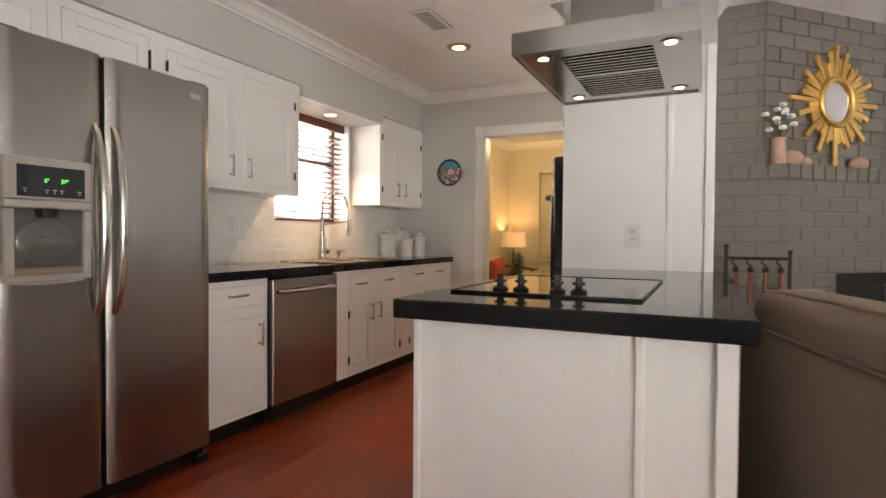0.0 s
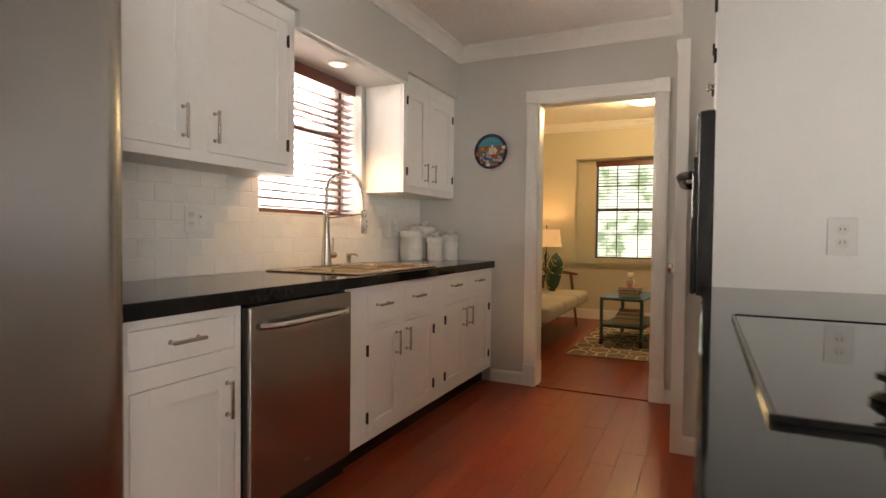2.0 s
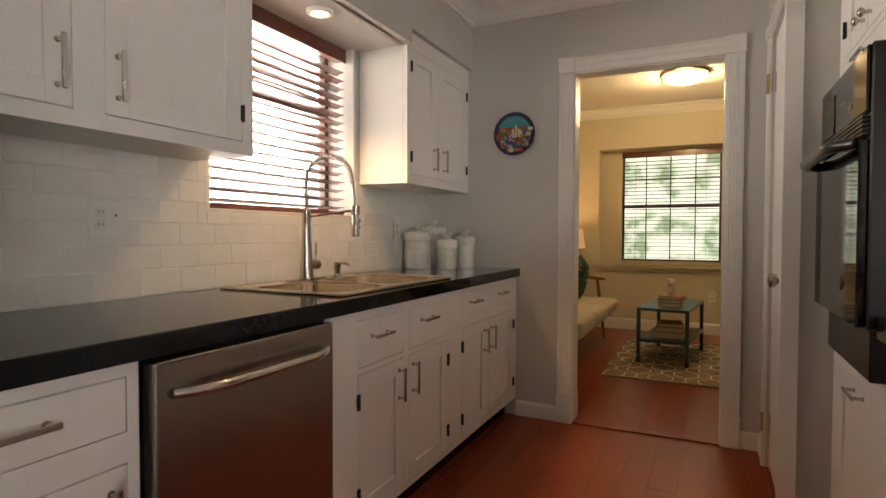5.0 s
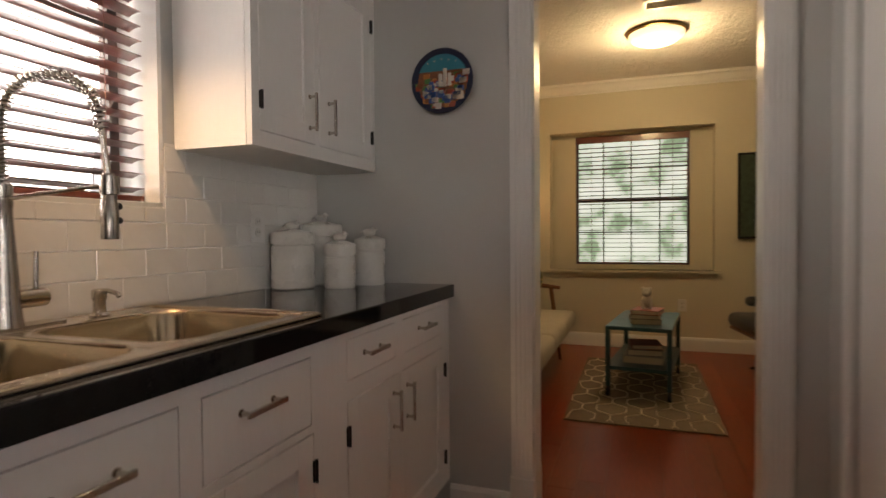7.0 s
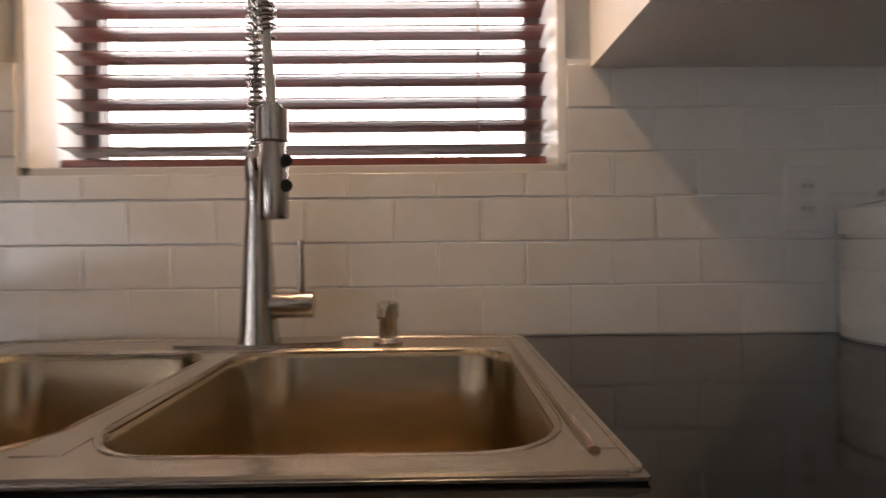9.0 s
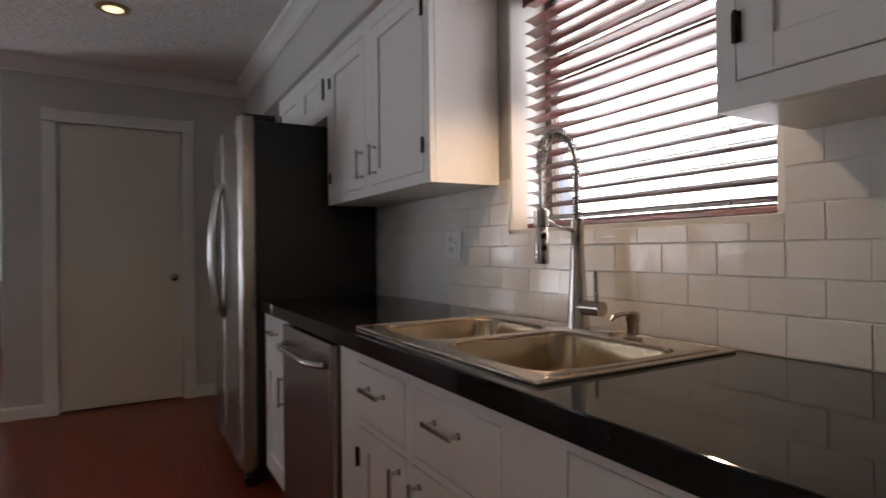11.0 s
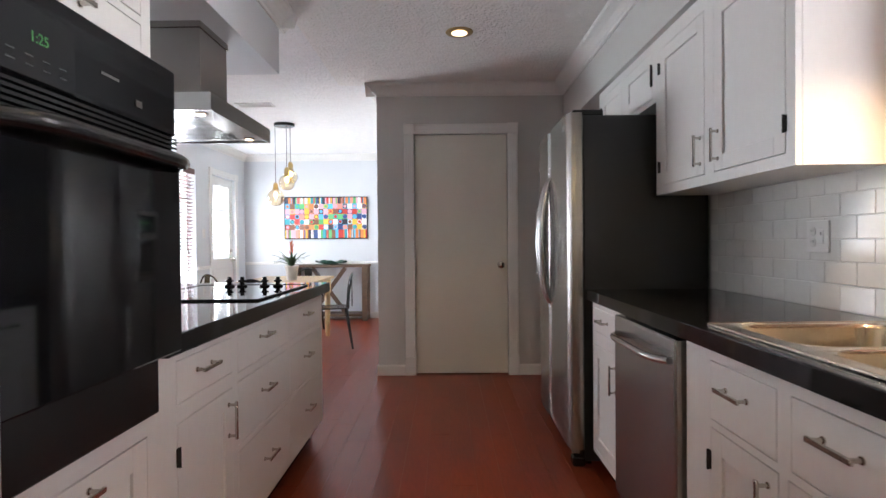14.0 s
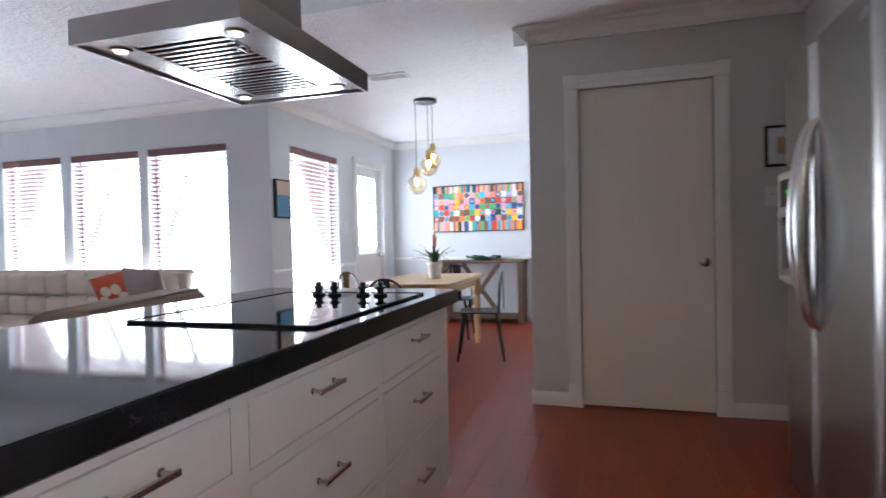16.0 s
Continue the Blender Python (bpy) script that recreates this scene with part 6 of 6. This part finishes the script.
# ---- den ----
cart = thing("side_cart", 0, 0, 0, "teal metal side cart on casters, standing on the rug", "side table")
for z in (0.455, 0.185):
    bpart("shelf", TEAL, cart, (-0.21, 0.21, -0.43, 0.43, z, z + 0.025), bev=0.004)
for lx in (-0.195, 0.195):
    for ly in (-0.415, 0.415):
        lg = bpart("leg", TEAL, cart, (lx - 0.015, lx + 0.015, ly - 0.015, ly + 0.015, 0.07, 0.455), bev=0.003)
        bm = bmesh.new()
        cyl(bm, (lx - 0.012, ly, 0.035), (lx + 0.012, ly, 0.035), 0.033, seg=16)
        part("caster", bm, RUBBER, lg, "dark caster wheel")
cart.matrix_basis = pose(-1.075, 8.15, 0.012, 0, 0, -7)


def book(x, y, z, w, d, h, turn, colour, label):
    ob = thing("book", 0, 0, 0, label, "book", "books on the side cart")
    cov = plain("cover", colour, 0.45)
    bpart("cover", cov, ob, (-w / 2, w / 2, -d / 2, d / 2, 0, 0.003), (-w / 2, w / 2, -d / 2, d / 2, h - 0.003, h), (-w / 2, -w / 2 + 0.003, -d / 2, d / 2, 0.003, h - 0.003))
    bpart("pages", PAPER, ob, (-w / 2 + 0.003, w / 2 - 0.006, -d / 2 + 0.005, d / 2 - 0.005, 0.003, h - 0.003))
    ob.matrix_basis = pose(x, y, z, 0, 0, turn)


zc = 0.493
for k, (c, h) in enumerate((((0.35, 0.28, 0.20), 0.035), ((0.10, 0.08, 0.06), 0.03), ((0.45, 0.12, 0.08), 0.03))):
    book(-1.08 + 0.01 * k, 8.0 - 0.02 * k, zc, 0.20 - 0.01 * k, 0.28 - 0.03 * k, h, 4 - 9 * k, c, ("tan hardback book on the cart", "dark hardback book on the cart", "red hardback book on the cart")[k])
    zc += h + 0.001
zd = 0.223
for k, (c, h) in enumerate((((0.30, 0.28, 0.26), 0.05), ((0.14, 0.12, 0.10), 0.04), ((0.30, 0.09, 0.06), 0.03))):
    book(-1.08, 8.02, zd, 0.26 - 0.03 * k, 0.34 - 0.05 * k, h, -5 + 6 * k, c, ("large grey book on the lower shelf", "dark brown book on the lower shelf", "red book on the lower shelf")[k])
    zd += h + 0.001
bm = bmesh.new()
ball(bm, (-1.07, 7.98, zc + 0.05), 0.045, 0.9, 1.1, 1.1)
ball(bm, (-1.07, 7.95, zc + 0.115), 0.033, 1, 1.1, 1)
ball(bm, (-1.07, 7.915, zc + 0.107), 0.018)
for sx in (-1, 1):
    ball(bm, (-1.07 + sx * 0.024, 7.965, zc + 0.14), 0.011, u=8, v=6)
    cyl(bm, (-1.07 + sx * 0.022, 7.945, zc), (-1.07 + sx * 0.022, 7.95, zc + 0.06), 0.012, seg=8)
tagged(part("dog_figurine", bm, CERAM, smooth=True), "white ceramic sitting dog figurine on books", "figurine")

rug = thing("area_rug", -1.1, 8.08, 0, "taupe rug with a cream trellis pattern", "rug")
bpart("rug_body", mat("taupe_wool", (0.20, 0.155, 0.115), 0.95, var=0.15, scale=20, fine=250, bump=0.25), rug, (-1.55, -0.66, 7.2, 8.95, 0.0, 0.010), bev=0.003)
bm = bmesh.new()
for i in range(5):
    for s in (-1, 1):
        pts = []
        for k in range(57):
            v = 7.22 + 1.71 * k / 56
            ph = (v - 7.2) / 0.36 * 2 * math.pi + (math.pi if i % 2 else 0)
            off = max(-1, min(1, 1.7 * math.sin(ph))) * 0.045 * s
            pts.append((-1.55 + 0.178 * (i + 0.5) + off + s * 0.044, v, 0.011))
        tube(bm, [p for p in pts if -1.545 < p[0] < -0.665], 0.0045, 4)
part("trellis_pattern", bm, CREAM, rug, "cream trellis lines")

day = thing("daybed_sofa", -2.1, 7.9, 0, "mid-century wooden sofa with oatmeal cushions", "sofa")
for k in range(3):
    y0 = 6.95 + 0.62 * k
    bm = bmesh.new()
    cushion(bm, -2.30, -1.64, y0, y0 + 0.615, 0.31, 0.45, 0.045)
    part("seat_cushion", bm, FABRICG, day, smooth=True)
    bm = bmesh.new()
    cushion(bm, -2.42, -2.28, y0, y0 + 0.615, 0.45, 0.82, 0.05)
    part("back_cushion", bm, FABRICG, day, smooth=True)
bpart("frame", WOODT, day, (-2.40, -1.76, 6.93, 6.97, 0.25, 0.31), (-2.40, -1.76, 8.80, 8.84, 0.25, 0.31), (-1.79, -1.75, 6.97, 8.80, 0.26, 0.31), (-2.42, -2.38, 6.97, 8.80, 0.26, 0.31), bev=0.004)
for ly in (6.95, 8.82):
    for lx, tx in ((-1.86, -1.78), (-2.36, -2.40)):
        bm = bmesh.new()
        cyl(bm, (tx, ly, 0), (lx, ly, 0.64 if lx > -2 else 0.75), 0.014, 0.02, 10)
        part("leg", bm, WOODT, day, smooth=True)
    bm = bmesh.new()
    tube(bm, [(-2.40, ly, 0.70), (-2.10, ly, 0.675), (-1.92, ly, 0.655), (-1.78, ly, 0.64)], [0.014, 0.018, 0.02, 0.014], 10)
    part("armrest", bm, WOODT, day, smooth=True)


def tartan(ob, s):
    for sgn in (-1, 1):
        for k, (c, w) in enumerate(((PAL[2], 0.012), (PAL[4], 0.02), (PAL[7], 0.008), (PAL[2], 0.012))):
            u = (k - 1.5) * s * 0.22
            for up in (0, 1):
                bm = bmesh.new()
                n = 12
                prev = None
                for j in range(n + 1):
                    v = s * (j / n - 0.5) * 0.94
                    a, b2 = 2 * u / s, 2 * v / s
                    h = sgn * (0.075 * ((1 - a ** 4) * (1 - b2 ** 4)) ** 0.6 + 0.002 + 0.0006 * up)
                    e = ((u - w / 2, h, v), (u + w / 2, h, v)) if up else ((v, h, u - w / 2), (v, h, u + w / 2))
                    cur = [bm.verts.new(q) for q in e]
                    if prev:
                        bm.faces.new((prev[0], prev[1], cur[1], cur[0]))
                    prev = cur
                part("stripe", bm, c, ob)


pillow("throw_pillow", "green plaid pillow on the wooden sofa", plain("green_wool", (0.03, 0.09, 0.06), 0.9), -2.02, 8.62, 0.66, 0.42, -12, 14, -70, tartan)
pillow("throw_pillow", "red and brown patterned pillow on the wooden sofa", RED, -2.16, 8.10, 0.64, 0.38, -14, 8, -96)
st = thing("end_table", -2.27, 9.2, 0, "small dark wooden end table in the den corner", "table")
bm = bmesh.new()
lathe(bm, (-2.27, 9.2, 0.53), ((0.19, 0), (0.20, 0.01), (0.20, 0.025)), 28)
part("top", bm, WOODT, st)
for k in range(3):
    a = 2.1 * k + 0.4
    bm = bmesh.new()
    cyl(bm, (-2.27 + 0.17 * math.cos(a), 9.2 + 0.17 * math.sin(a), 0), (-2.27 + 0.08 * math.cos(a), 9.2 + 0.08 * math.sin(a), 0.53), 0.012, 0.016, 8)
    part("leg", bm, WOODT, st)
lampo = thing("table_lamp", -2.27, 9.2, 0.555, "lit table lamp with a drum shade and scrolled base", "lamp")
bm = bmesh.new()
lathe(bm, (-2.27, 9.2, 0.556), ((0.07, 0), (0.07, 0.012), (0.02, 0.03), (0.008, 0.05), (0.008, 0.36)), 20)
for k in range(3):
    a = 2.1 * k
    tube(bm, [(-2.27 + r * math.cos(a), 9.2 + r * math.sin(a), 0.556 + z) for r, z in ((0.01, 0.06), (0.05, 0.10), (0.055, 0.17), (0.015, 0.22), (0.04, 0.27), (0.01, 0.31))], 0.006, 6)
part("base", bm, IRON, lampo, smooth=True)
bm = bmesh.new()
lathe(bm, (-2.27, 9.2, 0), [(0.192, 0.961), (0.197, 0.96), (0.172, 1.185), (0.168, 1.185), (0.191, 0.962)], 32)
sh = part("shade", bm, SHADE, lampo, "glowing beige drum shade", smooth=True)
bm = bmesh.new()
ball(bm, (-2.27, 9.2, 1.225), 0.012)
cyl(bm, (-2.27, 9.2, 0.91), (-2.27, 9.2, 1.22), 0.004, seg=6)
part("finial", bm, IRON, lampo)

dome = thing("ceiling_light", -1.0, 8.25, 2.60, "lit frosted dome ceiling light in the den", "ceiling light")
bm = bmesh.new()
lathe(bm, (-1.0, 8.25, 2.575), ((0.20, 0), (0.215, 0.01), (0.20, 0.025)), 36)
part("rim", bm, BRASS, dome, smooth=True)
bm = bmesh.new()
lathe(bm, (-1.0, 8.25, 2.58), [(max(0.003, 0.195 * math.sin(radians(90 * k / 9))), -0.085 * math.cos(radians(90 * k / 9))) for k in range(10)], 36)
part("dome", bm, DOME, dome, "glowing frosted glass dome", smooth=True)

lc = thing("lounge_chair", 0, 0, 0, "black leather lounge chair on a swivel base", "armchair")
bm = bmesh.new()
cushion(bm, -0.36, 0.30, -0.32, 0.32, 0.34, 0.46, 0.055)
part("seat_cushion", bm, LEATHER, lc, smooth=True)
bm = bmesh.new()
turned(bm, pose(0.30, 0, 0.42, 0, 22, 0), lambda b: cushion(b, -0.03, 0.11, -0.31, 0.31, 0.0, 0.52, 0.05))
part("backrest", bm, LEATHER, lc, smooth=True)
for s in (-1, 1):
    bm = bmesh.new()
    cushion(bm, -0.20, 0.22, s * 0.30, s * 0.40, 0.50, 0.58, 0.035)
    part("armrest", bm, LEATHER, lc, smooth=True)
bm = bmesh.new()
box(bm, -0.34, 0.30, -0.31, 0.31, 0.315, 0.345, 0.012)
part("shell", bm, WOODT, lc, "dark wooden shell")
bm = bmesh.new()
cyl(bm, (0, 0, 0.03), (0, 0, 0.32), 0.022, seg=10)
for k in range(5):
    a = k * 2 * math.pi / 5
    tube(bm, [(0, 0, 0.06), (0.28 * math.cos(a), 0.28 * math.sin(a), 0.02)], [0.02, 0.012], 6)
part("swivel_base", bm, IRON, lc)
lc.matrix_basis = pose(-0.02, 8.75, 0, 0, 0, 10)
dp = thing("dark_painting", 0.05, 9.55, 1.45, "dark green framed canvas on the den wall", "painting")
bpart("frame", BLACKM, dp, (-0.27, 0.40, 9.515, 9.55, 1.06, 1.84), bev=0.003)
bpart("canvas", mat("murky_green_paint", (0.03, 0.055, 0.035), 0.5, var=0.7, scale=5, fine=20), dp, (-0.25, 0.38, 9.512, 9.515, 1.08, 1.82))

# ---- pieces of walls and floors ----
# glazed wall tiles, half-bond, behind the sink
ws = bpy.data.objects["wall_sink"]
structure("trim_tile_grout", GROUT, (-2.479, -2.4685, 3.0, WY0 - 0.013, 0.914, 1.40), (-2.479, -2.4685, WY1 + 0.013, 5.998, 0.914, 1.40), (-2.479, -2.4685, WY0 - 0.013, WY1 + 0.013, 0.914, WZ0 - 0.013), label="pale grout behind the tiles", category="grout")
tile_cache = {}


def tile(y0, y1, z0, z1):
    key = (round(y1 - y0, 3), round(z1 - z0, 3))
    if key not in tile_cache:
        bm = bmesh.new()
        box(bm, -0.0035, 0.0035, -key[0] / 2, key[0] / 2, -key[1] / 2, key[1] / 2, 0.0016)
        tile_cache[key] = mesh("tile", bm, TILE)
    piece("tile", tile_cache[key], pose(-2.4705, (y0 + y1) / 2, (z0 + z1) / 2, 0, rng.uniform(-0.25, 0.25), rng.uniform(-0.3, 0.3)), ws)


rows = [(0.9155, 1.0023)] + [(1.0045 + 0.0778 * k, 1.0045 + 0.0778 * (k + 1) - 0.0022) for k in range(5)]
for r, (z0, z1) in enumerate(rows):
    y = 5.164 - 0.1545 * 14 + (0.07725 if r % 2 else 0)
    while y < 5.998:
        a, b = max(y, 3.0), min(y + 0.1522, 5.998)
        spans = [(a, b)]
        if z1 > WZ0 - 0.012:
            spans = [(a, min(b, WY0 - 0.013)), (max(a, WY1 + 0.013), b)]
            if z0 < WZ0 - 0.03:
                mid = (max(a, WY0 - 0.013), min(b, WY1 + 0.013))
                if mid[1] - mid[0] > 0.02:
                    tile(*mid, z0, WZ0 - 0.0135)
        for p, q in spans:
            if q - p > 0.02:
                tile(p, q, z0, z1)
        y += 0.1545

# floor planks, singly in the kitchen and the den doorway, joined beyond
rng = random.Random(21)
PW = 0.122
plank_cache = {}


def plank(x, y0, y1, near, far):
    ln = y1 - y0
    if near:
        key = round(ln, 2)
        if key not in plank_cache:
            bm = bmesh.new()
            box(bm, -PW / 2 + 0.0004, PW / 2 - 0.0004, -key / 2 + 0.0004, key / 2 - 0.0004, -0.004, 0.0, 0.0006)
            plank_cache[key] = mesh("plank", bm, PLANK)
        piece("plank", plank_cache[key], pose(x, (y0 + y1) / 2, rng.uniform(-0.0003, 0.0)), floor_bed)
    else:
        box(far, x - PW / 2 + 0.0004, x + PW / 2 - 0.0004, y0 + 0.0004, y1 - 0.0004, -0.004, -0.0002)


far = bmesh.new()
x = -2.48 + PW / 2
while x < 5.9:
    y = -2.9 + rng.choice((-1.1, -0.8, -0.5, -0.2))
    while y < 9.9:
        ln = rng.choice((0.8, 1.0, 1.2, 1.4))
        y0, y1 = max(y, -2.9), min(y + ln, 9.9)
        if y1 - y0 > 0.05 and not (x > 1.6 and y0 > 6.6) and not (x < -0.7 and y1 < 0.9) and not (x > 2.05 and y1 < 0.25):
            near = -1.95 < x < 0.9 and ((0.9 < y1 and y0 < 6.3) or (-1.6 < x < -0.5 and y0 < 9.6 and y1 > 0.9) or x > -0.6)
            plank(x, y0, y1, near, far)
        y += ln
    x += PW
fs = part("plank_field", far, PLANK, floor_bed)
fs["kind"] = "stuff"

# painted bricks on the fireplace
brick_cache = {}


def brick(p, turn, ln, h, z):
    key = (round(ln, 3), round(h, 3))
    if key not in brick_cache:
        bm = bmesh.new()
        box(bm, -key[0] / 2, key[0] / 2, -0.0035, 0.010, -key[1] / 2, key[1] / 2, 0.004)
        brick_cache[key] = mesh("brick", bm, BRICK)
    piece("brick", brick_cache[key], pose(p[0], p[1], z, rng.uniform(-0.6, 0.6), 0, turn + rng.uniform(-0.5, 0.5)), fire)


def course(z, h, place, turn, s0, s1, start, ln=0.225, gap=0.007):
    s = s0 - start
    while s < s1 - 0.02:
        a, b = max(s, s0), min(s + ln, s1)
        if b - a > 0.025:
            brick(place((a + b) / 2), turn, round(b - a, 3), h, z)
        s += ln + gap


for k in range(28):
    z = 0.045 + 0.0905 * k
    half = 0.0 if k % 2 else 0.115
    if z < 1.46:
        course(z, 0.083, lambda s: (0.45 + s, 4.800), 0, 0.0, 0.385, half)
        if z > 0.90:
            course(z, 0.083, lambda s: diag(s, 0.010), 45, 0.0, 1.9, half)
        else:
            course(z, 0.083, lambda s: diag(s, 0.010), 45, 0.0, 0.42, half)
    elif z > 1.55:
        course(z, 0.083, lambda s: (0.45 + s, 4.900), 0, 0.0, 0.275, half)
        course(z, 0.083, lambda s: diag(s - 0.015, 0.152), 45, 0.0, 1.6, half)
# header course on the mantel edge
course(1.50, 0.085, lambda s: (0.45 + s, 4.788), 0, 0.0, 0.39, 0.0, 0.085, 0.01)
course(1.50, 0.085, lambda s: diag(s, -0.004), 45, 0.0, 1.9, 0.0, 0.085, 0.01)
